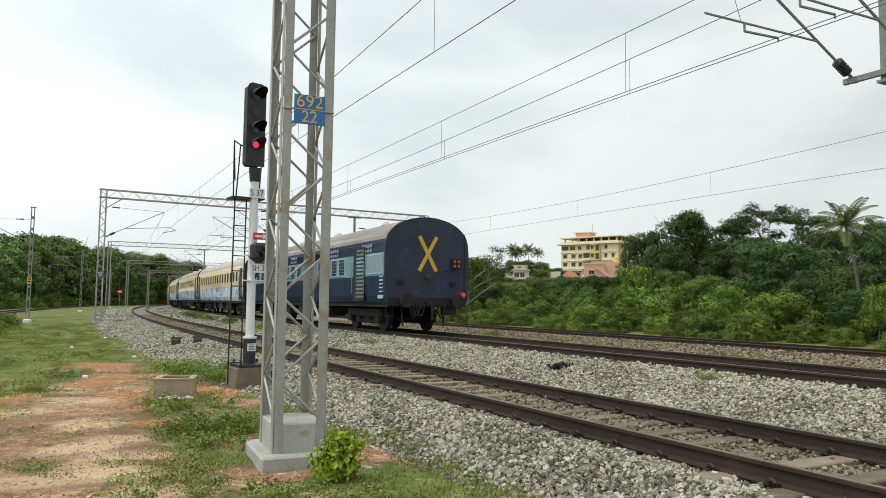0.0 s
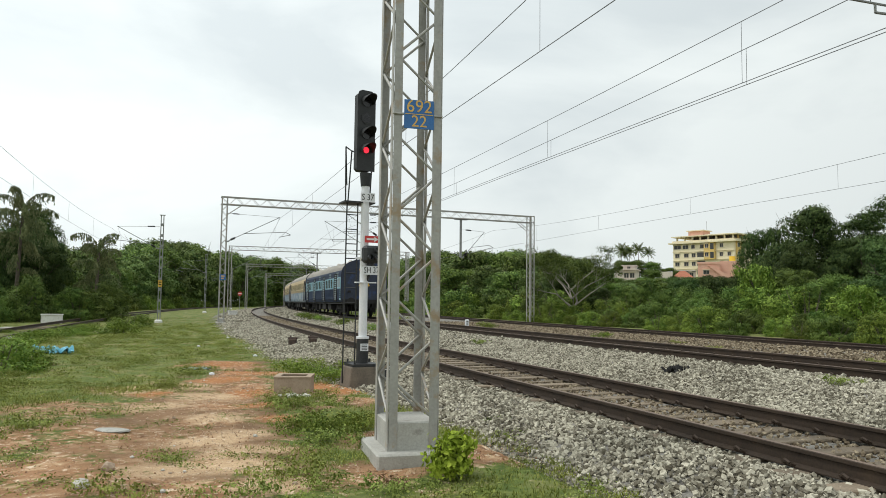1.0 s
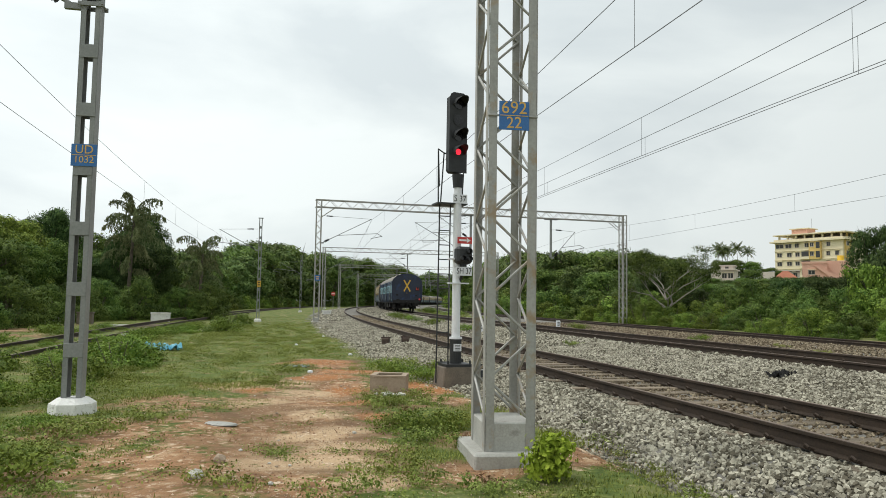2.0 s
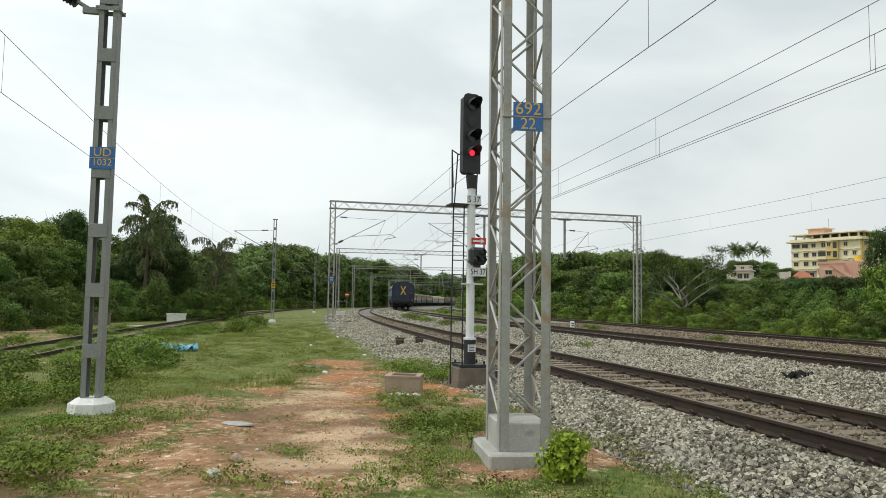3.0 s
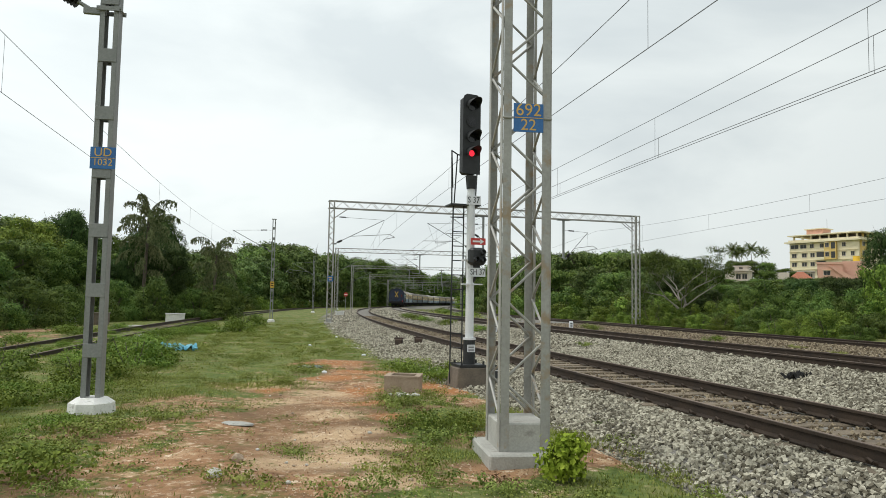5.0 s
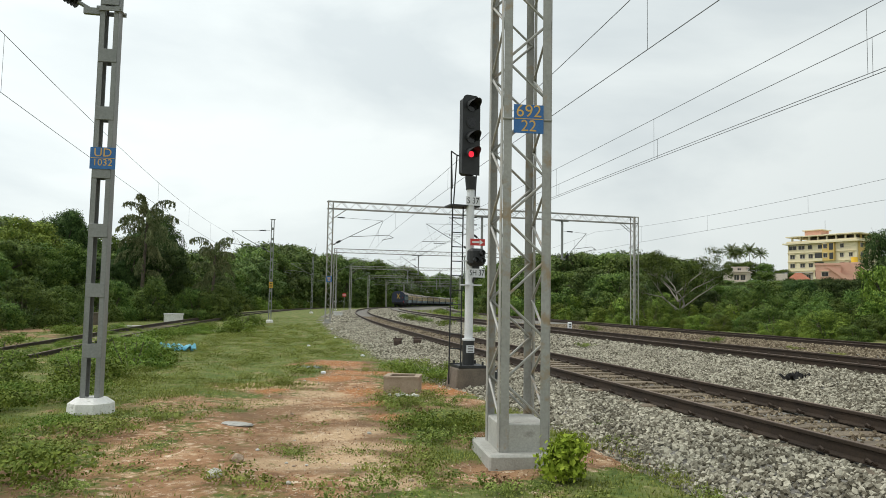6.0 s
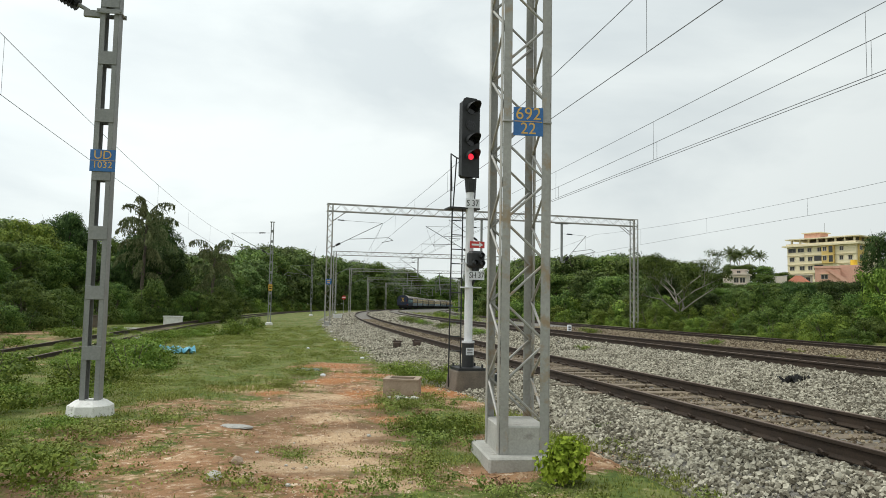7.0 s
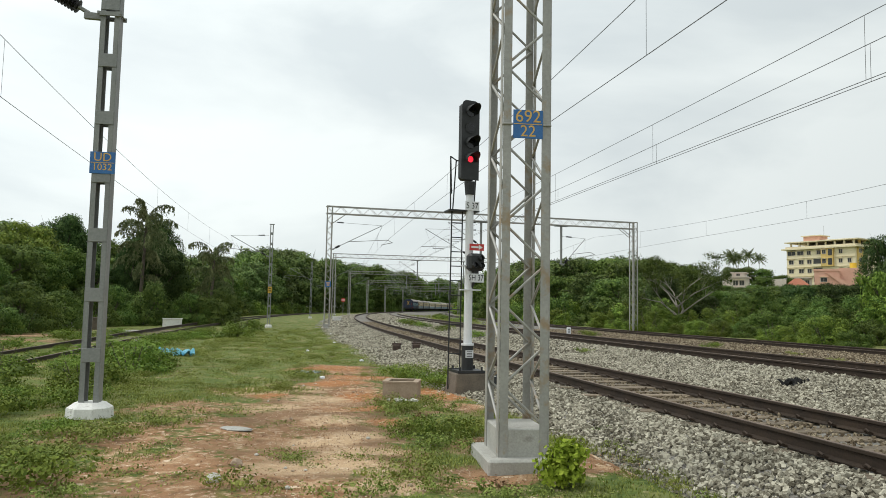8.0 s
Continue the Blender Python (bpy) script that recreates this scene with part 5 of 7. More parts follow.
def fishtail_palm(seed, height, fronds, length, mat, label):
    """Tiers of arching fronds up the stem, each hung with limp strands of leaflets."""
    rng = np.random.default_rng(seed)
    t = empty("palm_tree", Matrix.Identity(4), label, "palm tree", "palm trees")
    bm = bmesh.new()
    for k in range(6):
        rod(bm, (0.05 * k, 0, height * k / 6 - 0.2 * (k == 0)), (0.05 * (k + 1), 0, height * (k + 1) / 6), 0.17 - 0.012 * k, 0.158 - 0.012 * k, n=8, caps=False)
    part("trunk", bm, M_BARK, t)
    for k in range(fronds):
        u0 = (k / (fronds - 1)) ** 0.7
        z0, q = height * (0.45 + 0.55 * u0), 2.4 * k + rng.uniform(-0.3, 0.3)
        ln = length * rng.uniform(0.8, 1.1)
        u = np.linspace(0.05, 1, 18)
        bow = 0.35 + 0.95 * u0 + rng.uniform(-0.15, 0.15) - 1.9 * u ** 1.3
        x, z = np.cumsum(np.cos(bow)) * ln / 18, z0 + np.cumsum(np.sin(bow)) * ln / 18
        spine = np.stack([0.3 * z0 / height + x * math.cos(q), x * math.sin(q), z], -1)
        cs, al = [], []
        for p, w in zip(spine[2:], u[2:]):
            for _ in range(3):
                fall = rng.uniform(0.3, 1.0) * length * 0.38 * math.sin(math.pi * (0.2 + 0.7 * w))
                d = rng.normal(0, 0.24, 3) + (0, 0, -1.0)
                for b in range(7):
                    cs.append(p + d * fall * (b + 0.3) / 7 + rng.normal(0, 0.03, 3))
                    al.append(d + rng.normal(0, 0.4, 3))
        c, a = np.array(cs), unit(np.array(al))
        n = unit(np.cross(a, rng.normal(size=c.shape)))
        g = rng.uniform(0.7, 1.3, len(c)) * length * 0.05
        v, f = leaf_quads(c, a, n, g * 1.7, g * 0.62)
        tv, tf = tube_along(spine, 0.022, 4)
        mesh_part("frond", *joined([(v, f), (tv, tf)]), mat, t)
    return t


def palm_tree(seed, height, fronds, length, label):
    rng = np.random.default_rng(seed)
    t = empty("palm_tree", Matrix.Identity(4), label, "palm tree", "palm trees")
    bm = bmesh.new()
    bend = rng.uniform(-0.5, 0.5, 2)
    pts = [Vector((bend[0] * (k / 8) ** 2, bend[1] * (k / 8) ** 2, height * k / 8 - 0.15)) for k in range(9)]
    for k in range(8):
        rod(bm, pts[k], pts[k + 1], 0.10 - 0.006 * k, 0.094 - 0.006 * k, n=8, caps=False)
    part("trunk", bm, M_PALMBARK, t)
    top = pts[-1]
    for k in range(fronds):
        q = 2.4 * k + rng.uniform(-0.25, 0.25)
        u = np.linspace(0.03, 1, 56)
        ln = length * rng.uniform(0.85, 1.1)
        # young fronds stand up, old ones hang; all bow towards the tip
        bow = 1.4 - 1.9 * (k / fronds) + rng.uniform(-0.15, 0.15) - rng.uniform(0.7, 1.2) * u ** 1.5
        x, z = np.cumsum(np.cos(bow)) * ln / 56, np.cumsum(np.sin(bow)) * ln / 56
        spine = np.stack([top.x + x * math.cos(q), top.y + x * math.sin(q), top.z + z], -1)
        tang = unit(np.gradient(spine, axis=0))
        side = np.broadcast_to(np.array((-math.sin(q), math.cos(q), 0.0)), spine.shape)
        wide = length * 0.25 * np.sin(np.pi * (0.16 + 0.78 * u))
        c, a = [], []
        for sg in (-1, 1):
            d = unit(side * sg * 0.9 + tang * 0.75 - np.array((0, 0, 0.5)) + rng.normal(0, 0.09, spine.shape))
            c.append(spine + d * wide[:, None] / 2)
            a.append(d)
        c, a = np.concatenate(c), np.concatenate(a)
        n = unit(np.cross(a, np.tile(tang, (2, 1))))
        v, f = leaf_quads(c, a, n, np.tile(wide, 2), np.full(len(c), length * 0.017))
        tv, tf = tube_along(spine, 0.02, 4)
        mesh_part("frond", *joined([(v, f), (tv, tf)]), M_PALM, t)
    return t


def bush(seed, height, spread, count, leaf, mat, label, name="bush"):
    rng = np.random.default_rng(seed)
    t = empty(name, Matrix.Identity(4), label, "bush", "scrub")
    bm = bmesh.new()
    for k in range(7):
        q = rng.uniform(0, 2 * math.pi)
        rod(bm, (0.1 * math.cos(q), 0.1 * math.sin(q), -0.1), (spread * 0.5 * math.cos(q), spread * 0.5 * math.sin(q), height * rng.uniform(0.5, 0.85)), 0.03 * height / 2, 0.008, n=5, caps=False)
    part("stem", bm, M_BARK, t)
    lobes = []
    for k in range(10):
        q, rr = rng.uniform(0, 2 * math.pi), spread * math.sqrt(rng.uniform(0, 1)) * 0.85
        hh = height * (0.3 + 0.5 * rng.uniform(0, 1) * (1 - 0.5 * rr / spread))
        lobes.append((rr * math.cos(q), rr * math.sin(q), hh, spread * rng.uniform(0.2, 0.4), height * rng.uniform(0.16, 0.28)))
    for k in range(8):
        q = 2 * math.pi * k / 8
        lobes.append((spread * 0.7 * math.cos(q), spread * 0.7 * math.sin(q), height * 0.14, spread * 0.35, height * 0.2))
    v, f, soft = lobes_foliage(lobes, count, leaf, rng, far=True)
    v[:, 2] = np.maximum(v[:, 2], 0.0)
    mesh_part("leaves", v, f, mat, t, soft=soft)
    return t


BROAD = [broad_tree(11, 8.0, 3.6, 24000, 0.165, M_LEAF, "dense green broadleaf tree with uneven crown", low=0.05),
         broad_tree(12, 8.5, 4.0, 26000, 0.17, M_LEAFDARK, "dark green dense broadleaf tree", low=0.05),
         broad_tree(13, 7.0, 3.8, 24000, 0.16, M_LEAF, "rounded green broadleaf tree", low=0.02),
         broad_tree(14, 9.0, 3.4, 24000, 0.165, M_LEAFDARK, "tall dark broadleaf tree with gaps in its crown", flat=1.0, low=0.12)]
DISTANT = [broad_tree(15, 8.0, 3.9, 8400, 0.29, M_LEAFHAZE, "distant mid-green broadleaf tree with haze put into its colour", low=-0.08), broad_tree(16, 8.6, 4.2, 8400, 0.30, M_LEAF, "distant dark broadleaf tree", low=-0.08)]
SCRUB = [bush(21, 2.3, 1.7, 13000, 0.08, M_BUSH, "tangled green scrub bush beside the railway"),
         bush(22, 2.8, 2.0, 14000, 0.085, M_BUSH, "tall leafy green scrub bush"),
         bush(23, 1.8, 1.6, 11500, 0.078, M_LEAF, "low dark green creeper-covered bush"),
         bush(24, 3.2, 2.0, 14000, 0.09, M_LEAF, "large dark leafy bush")]
FAR_SCRUB = [bush(25, 2.6, 1.9, 2600, 0.19, M_BUSH, "distant green scrub bush"), bush(26, 3.0, 2.0, 2600, 0.2, M_LEAF, "distant dark leafy bush")]
FIRST = set()


def ground_z(x, y):
    s, o = to_line([x], [y])
    return float(earth_height(np.array([x]), np.array([y]), s, o)[0])


def plant(kind, x, y, k=1.0, turn=None, kz=1.0):
    """Set a plant of a kind at x, y: the first is the original, the rest are copies."""
    turn = random.uniform(0, 360) if turn is None else turn
    m = Matrix.Translation((x, y, ground_z(x, y) - 0.05)) @ pose(0, 0, 0, 0, 0, turn) @ Matrix.Diagonal((k, k, k * kz, 1))
    if kind.name not in FIRST:
        FIRST.add(kind.name)
        kind.matrix_basis = m
        return kind
    ob = copy_thing(kind, Matrix.Identity(4))
    ob.matrix_basis = m
    return ob


def plant_so(kind, s, o, k=1.0, kz=1.0):
    p = on_line(s, o)
    return plant(kind, float(p[0]), float(p[1]), k, None, kz)


random.seed(5)
# how high the wood stands above eye level, as a slope, by compass bearing (degrees right of north)
SKYLINE = ((-60, 0.075), (-49, 0.07), (-47, 0.085), (-45, 0.088), (-43, 0.08), (-41.5, 0.075), (-40, 0.066), (-36.5, 0.062), (-34, 0.062), (-31.5, 0.055), (-29.5, 0.078), (-27, 0.082), (-24.5, 0.074), (-22, 0.058),
           (-17, 0.054), (-13, 0.05), (-9, 0.068), (-2, 0.071), (2.2, 0.066), (3.2, 0.042), (4.8, 0.03), (7.2, 0.034), (7.6, 0.05), (8.6, 0.046), (9, 0.029), (11.8, 0.029), (14.0, 0.034), (15.2, 0.045), (16.0, 0.10), (19.3, 0.108), (20.8, 0.09), (23, 0.085), (26, 0.082), (29, 0.07), (32, 0.09), (60, 0.10))
TALL = {}
for kind in BROAD + DISTANT:
    crown = next(c for c in kind.children if c.name.startswith("crown"))
    TALL[kind.name] = float(np.percentile([v.co.z for v in crown.data.vertices], 98.5))


def tree_so(kind, s, o, share):
    """A tree grown to a share of the wood's height where it stands."""
    p = on_line(s, o)
    x, y = float(p[0]), float(p[1])
    if s > 70:
        kind = DISTANT[random.randrange(2)]
    a, d = math.degrees(math.atan2(x, y)), math.hypot(x, y)
    # a gap in the wood round the coconut palm, and low growth before the houses
    if 27.0 < a < 31.0 and d < 45:
        return None
    if 4.0 < a < 15.3 and d < 105:
        return None
    slope = float(np.interp(a, [b for b, _ in SKYLINE], [b for _, b in SKYLINE]))
    if 15.3 < a < 34 and d < 90:
        slope *= 0.66
    top = EYE + slope * d - ground_z(x, y)
    return plant(kind, x, y, max(0.3, min(2.6, share * top / TALL[kind.name])))


def scrub_so(kind, s, o, k):
    """A bush kept under the wood's height."""
    if s < 9 and o > 24:
        return None
    if s > 60:
        kind = random.choice(FAR_SCRUB)
    p = on_line(s, o)
    x, y = float(p[0]), float(p[1])
    slope = float(np.interp(math.degrees(math.atan2(x, y)), [a for a, _ in SKYLINE], [b for _, b in SKYLINE]))
    top = EYE + slope * math.hypot(x, y) - ground_z(x, y)
    return plant(kind, x, y, max(0.4, min(k, 0.85 * top / 2.6)))


# scrub hedge beyond the far track, uneven in height
s = -16.0
while s < 150:
    near = s < 60
    wave = 0.8 + 0.35 * math.sin(s * 0.55) + 0.2 * math.sin(s * 1.3 + 1)
    scrub_so(SCRUB[random.choice((0, 0, 1, 2))], s, 22.6 + random.uniform(-0.5, 1.0), random.uniform(0.4, 0.8) * wave * (1.0 if near else 1.4))
    if random.random() < 0.85:
        scrub_so(SCRUB[random.choice((0, 1, 3, 2))], s + 1.0, 25.2 + random.uniform(-0.8, 1.0), random.uniform(0.6, 1.1) * wave * (1.0 if near else 1.4))
    if random.random() < 0.75:
        scrub_so(SCRUB[random.choice((1, 3))], s + 0.3, 28.5 + random.uniform(-1, 1.5), random.uniform(0.9, 1.35))
    s += 2.3 if near else 3.4
# trees behind the scrub, two rows
s = -14.0
while s < 200:
    tree_so(BROAD[random.choice((0, 2, 3, 1) if s > 22 else (1, 3))], s, 32 + random.uniform(-1.5, 2), random.uniform(0.62, 0.85))
    tree_so(BROAD[random.randrange(4) if s > 22 else random.choice((1, 3, 1, 2))], s + 1.5, 39 + random.uniform(-2, 3), random.uniform(0.85, 1.02))
    if s > 40 or s < 14:
        tree_so(BROAD[random.choice((1, 3))], s + 1.0, 50 + random.uniform(-3, 5), random.uniform(0.85, 1.0))
    s += 3.8 if s < 60 else 5.5
# far trees that close the curve
for k in range(30):
    s = 215 + 13 * k
    tree_so(BROAD[random.randrange(4)], s, 30 + random.uniform(-4, 12), random.uniform(0.8, 1.0))
    tree_so(BROAD[random.randrange(4)], s + 5, -16 - random.uniform(0, 14), random.uniform(0.8, 1.0))
    plant_so(FAR_SCRUB[0], s + 2, 26 + random.uniform(-3, 6), random.uniform(1.6, 2.4))
    plant_so(FAR_SCRUB[1], s + 7, -14 - random.uniform(0, 5), random.uniform(1.6, 2.4))
# wood on the siding's side
s = 8.0
while s < 230:
    scrub_so(SCRUB[random.choice((2, 3, 3))], s, -19.8 - random.uniform(0, 2.0), random.uniform(0.7, 1.2))
    tree_so(BROAD[random.choice((0, 0, 2, 2))], s, -25 - random.uniform(0, 3), random.uniform(0.6, 0.85))
    tree_so(BROAD[random.choice((0, 2, 3))], s + 2, -32 - random.uniform(0, 5), random.uniform(0.85, 1.03))
    s += 3.2 if s < 90 else 6.0
for k in range(16):
    tree_so(BROAD[random.choice((0, 1))], 5 + 2.6 * k + random.uniform(-1, 1), -41 - random.uniform(0, 6), random.uniform(0.85, 1.0))

def grow(kind, x, y, top, half):
    """A single tree of a given height above the rails' datum and half width."""
    k = half / WIDE[kind.name]
    kz = max(0.55, min(2.2, (top - ground_z(x, y)) / (TALL[kind.name] * k)))
    return plant(kind, x, y, k, None, kz)


lime = broad_tree(35, 3.4, 2.0, 3600, 0.17, M_YOUNG, "bright green young tree with large leaves above the scrub", flat=0.7)
pale_green = broad_tree(38, 7.5, 3.6, 24000, 0.155, M_YELLOWGREEN, "light green spreading broadleaf tree at the wood's edge", flat=0.7, low=0.1)
WIDE = {}
for kind in BROAD + DISTANT + [lime, pale_green]:
    crown = next(c for c in kind.children if c.name.startswith("crown"))
    TALL[kind.name] = float(np.percentile([v.co.z for v in crown.data.vertices], 98.5))
    WIDE[kind.name] = float(np.percentile([math.hypot(v.co.x, v.co.y) for v in crown.data.vertices], 96))
# the wood beyond the far track, tree by tree
for k, x, y, top, half in ((1, 15.8, 58.7, 7.6, 1.7), (1, 18.5, 55.2, 8.4, 3.3), (3, 17.0, 53.3, 5.9, 1.9), (1, 20.6, 52.4, 6.4, 2.3), (1, 24.6, 58.5, 7.2, 2.8), (1, 21.6, 57.0, 6.6, 2.4), (1, 19.3, 43.1, 5.5, 2.6), (1, 25.8, 50.0, 6.7, 2.3), (3, 28.8, 48.3, 7.3, 2.2), (1, 21.9, 38.2, 3.9, 1.9),
                           (3, 19.4, 37.6, 3.4, 1.5), (1, 24.2, 37.0, 4.8, 2.0), (1, 22.9, 45.8, 5.4, 2.1), (0, 15.7, 50.1, 4.0, 1.7), (1, 10.8, 62.1, 4.0, 1.6), (1, 12.8, 57.9, 3.9, 1.7), (3, 30.5, 40.5, 6.5, 2.3), (1, 27.0, 34.0, 4.8, 2.2), (1, 18.8, 33.4, 2.5, 1.4), (3, 20.4, 33.0, 2.7, 1.3)):
    grow(BROAD[k], x, y, top, half)
for x, y, top, half in ((14.9, 38.2, 2.7, 1.1), (15.7, 36.0, 2.2, 1.0), (13.3, 50.0, 4.3, 1.3), (18.0, 30.4, 2.6, 0.8)):
    grow(lime, x, y, top, half)
# the wood's edge beyond the siding
for x, y, top, half in ((-46.4, 44.8, 7.3, 3.2), (-50.0, 43.0, 7.8, 3.2), (-44.0, 40.5, 4.6, 2.2)):
    grow(pale_green, x, y, top, half)
for k, x, y, top, half in ((1, -57.2, 60.8, 10.0, 3.4), (3, -46.6, 61.0, 9.6, 2.4), (3, -43.6, 57.6, 7.4, 1.7), (1, -42.9, 56.5, 6.4, 2.6), (1, -44.6, 55.0, 7.6, 1.8), (1, -47.4, 54.2, 5.2, 2.8)):
    grow(BROAD[k], x, y, top, half)
# trees round the houses on the rise
for x, y, top, half in ((22.0, 226.0, 15.0, 3.4), (26.5, 227.0, 15.2, 3.4), (30.5, 225.0, 14.6, 3.2), (35.0, 223.0, 12.8, 2.8), (14.5, 214.0, 12.2, 3.6), (25.2, 189.0, 10.6, 2.5), (23.0, 187.0, 8.6, 2.2), (15.0, 182.0, 8.4, 3.0), (38.0, 228.0, 11.6, 2.2)):
    grow(DISTANT[1], x, y, top, half)
# low woods on the slope below the houses
for k in range(46):
    b, d = radians(3.0 + 0.28 * k + random.uniform(-0.15, 0.15)), random.uniform(112, 178)
    slope = float(np.interp(math.degrees(b), (3, 5, 7, 8, 9, 12, 13.5, 16), (0.030, 0.027, 0.034, 0.036, 0.026, 0.027, 0.036, 0.06)))
    grow(DISTANT[random.randrange(2)], d * math.sin(b), d * math.cos(b), EYE + d * slope * random.uniform(0.8, 1.02), random.uniform(2.2, 3.4))
plant(umbrella_tree(31, 8.9, 3.3, 17000, 0.12), 25.0, 55.9, 1.1, 40, 0.9)
plant(fishtail_palm(32, 8.6, 24, 2.8, M_FISHTAIL, "tall dark fishtail palm with tiers of drooping fronds"), -42.5, 53.5, 1.08, 10)
plant(fishtail_palm(33, 6.0, 16, 2.6, M_FISHTAIL, "paler fishtail palm at the wood's edge"), -38.2, 57.6, 1.05, 100)
for x, y, k in ((-40.2, 51.0, 1.3), (-41.9, 50.6, 1.2), (-36.5, 55.4, 1.2), (-37.4, 54.4, 1.0)):
    plant(SCRUB[3], x, y, k)
coco = palm_tree(34, 5.7, 22, 1.75, "coconut palm with arching fronds among trees")
plant(coco, 19.9, 34.9, 1.0, 15)
tall_palm = palm_tree(37, 9.2, 28, 3.0, "distant tall coconut palm beyond the scrub")
for x, y, k in ((22.8, 239.0, 1.05), (25.3, 240.0, 0.98), (27.8, 237.0, 1.03), (30.9, 239.0, 0.9), (24.0, 243.0, 0.92), (-58.5, 58.0, 0.83)):
    plant(tall_palm, x, y, k)


def bare_tree():
    rng = np.random.default_rng(36)
    t = empty("tree", Matrix.Identity(4), "spreading tree with pale bare limbs in the scrub", "tree", "trees")
    bm, ends = trunk_bm(3.0, 0.16, rng, limbs=9, reach=3.0, start=0.2, lean=0.4, twigs=6)
    part("trunk", bm, M_PALEBARK, t)
    v, f, soft = lobes_foliage([(e.x, e.y, e.z + 0.2, 0.55, 0.4) for e in ends], 12000, 0.13, rng)
    mesh_part("crown", v, f, M_LEAF, t, soft=soft)
    return t


plant(bare_tree(), 2.2, 68.0, 1.0, 0)


# ---- the near field: shrub, weeds, grass ----
def leafy_shrub():
    rng = np.random.default_rng(41)
    t = empty("shrub", Matrix.Translation((-0.93, 6.78, 0.0)) @ Matrix.Diagonal((0.76, 0.76, 0.82, 1)), "bright green leafy shrub beside the mast footing", "shrub")
    bm = bmesh.new()
    for k in range(9):
        q = rng.uniform(0, 2 * math.pi)
        rod(bm, (0.03 * math.cos(q), 0.03 * math.sin(q), -0.02), (0.16 * math.cos(q), 0.16 * math.sin(q), rng.uniform(0.25, 0.42)), 0.008, 0.004, n=5, caps=False)
    part("stem", bm, M_BARK, t)
    lobes = [(rng.normal(0, 0.065), rng.normal(0, 0.065), rng.uniform(0.1, 0.38), rng.uniform(0.13, 0.19), rng.uniform(0.10, 0.15)) for _ in range(12)]
    v, f, soft = lobes_foliage(lobes, 1900, 0.07, rng, droop=0.5)
    v[:, 2] = np.maximum(v[:, 2], 0.01)
    mesh_part("leaves", v, f, M_LIME, t)
    return t


leafy_shrub()


def tufts(count, x_range, y_range, height, seed, blades, want, spread):
    """Grass tufts: thin bent triangles."""
    rng = np.random.default_rng(seed)
    x, y = rng.uniform(*x_range, count), rng.uniform(*y_range, count)
    s, o = to_line(x, y)
    toe = np.interp(s, (-12, -2, 8, 30), (-2.5, -2.7, -3.7, -3.9))
    clump = np.sin(x * 2.1 + 1.3 * np.sin(y * 1.7)) * np.sin(y * 1.9 + np.sin(x * 1.3)) * 0.5 + 0.5
    w = wear_at(x, y)
    keep = (o < toe + 0.25) & (rng.uniform(0, 1, count) < want(x, y, w, clump, o))
    x, y, s, o, clump = x[keep], y[keep], s[keep], o[keep], clump[keep]
    n = len(x)
    z = earth_height(x, y, s, o)
    h = rng.uniform(height[0], height[1], n) * (0.6 + 0.8 * clump)
    c = np.repeat(np.stack([x, y, z - 0.005], -1), blades, 0)
    c[:, :2] += rng.normal(0, spread, (n * blades, 2))
    hh = np.repeat(h, blades) * rng.uniform(0.5, 1.2, n * blades)
    q = rng.uniform(0, 2 * np.pi, n * blades)
    out = np.stack([np.cos(q), np.sin(q), np.zeros_like(q)], -1)
    side = np.stack([-np.sin(q), np.cos(q), np.zeros_like(q)], -1)
    wd = (0.06 * hh + 0.004)[:, None]
    lean = rng.uniform(0.2, 1.0, n * blades)[:, None] * hh[:, None]
    tip = c + out * lean + np.stack([0 * q, 0 * q, hh], -1)
    v = np.stack([c - side * wd, c + side * wd, tip], 1).reshape(-1, 3)
    return v, np.arange(len(v)).reshape(-1, 3)


def sward(x, y, w, clump, o):
    return np.clip(1.1 - 1.7 * w, 0.0, 1) * (0.3 + 0.7 * clump)


grass = empty("grass", Matrix.Identity(4), "short patchy green grass and low weeds on the earth", "grass", "", "stuff")
v, f = joined([tufts(34000, (-11, 3), (4.2, 13), (0.018, 0.045), 51, 7, sward, 0.045), tufts(30000, (-22, 0), (10, 32), (0.025, 0.06), 52, 6, sward, 0.08),
               tufts(14000, (-40, -4), (25, 75), (0.05, 0.10), 53, 5, sward, 0.16)])
mesh_part("blades", v, f, M_GRASS, grass, "", "stuff")


def dry_patch(x, y, w, clump, o):
    return np.clip(w * 2.2, 0.05, 0.8) * np.clip(1.9 - 1.8 * w, 0, 1) * (1 - 0.6 * clump)


v, f = joined([tufts(9000, (-11, 3), (4.2, 13), (0.008, 0.024), 54, 5, dry_patch, 0.05), tufts(6000, (-20, 0), (10, 26), (0.012, 0.03), 55, 5, dry_patch, 0.08)])
mesh_part("dry_blades", v, f, M_DRYLEAF, grass, "dry brown blades and stalks", "stuff")


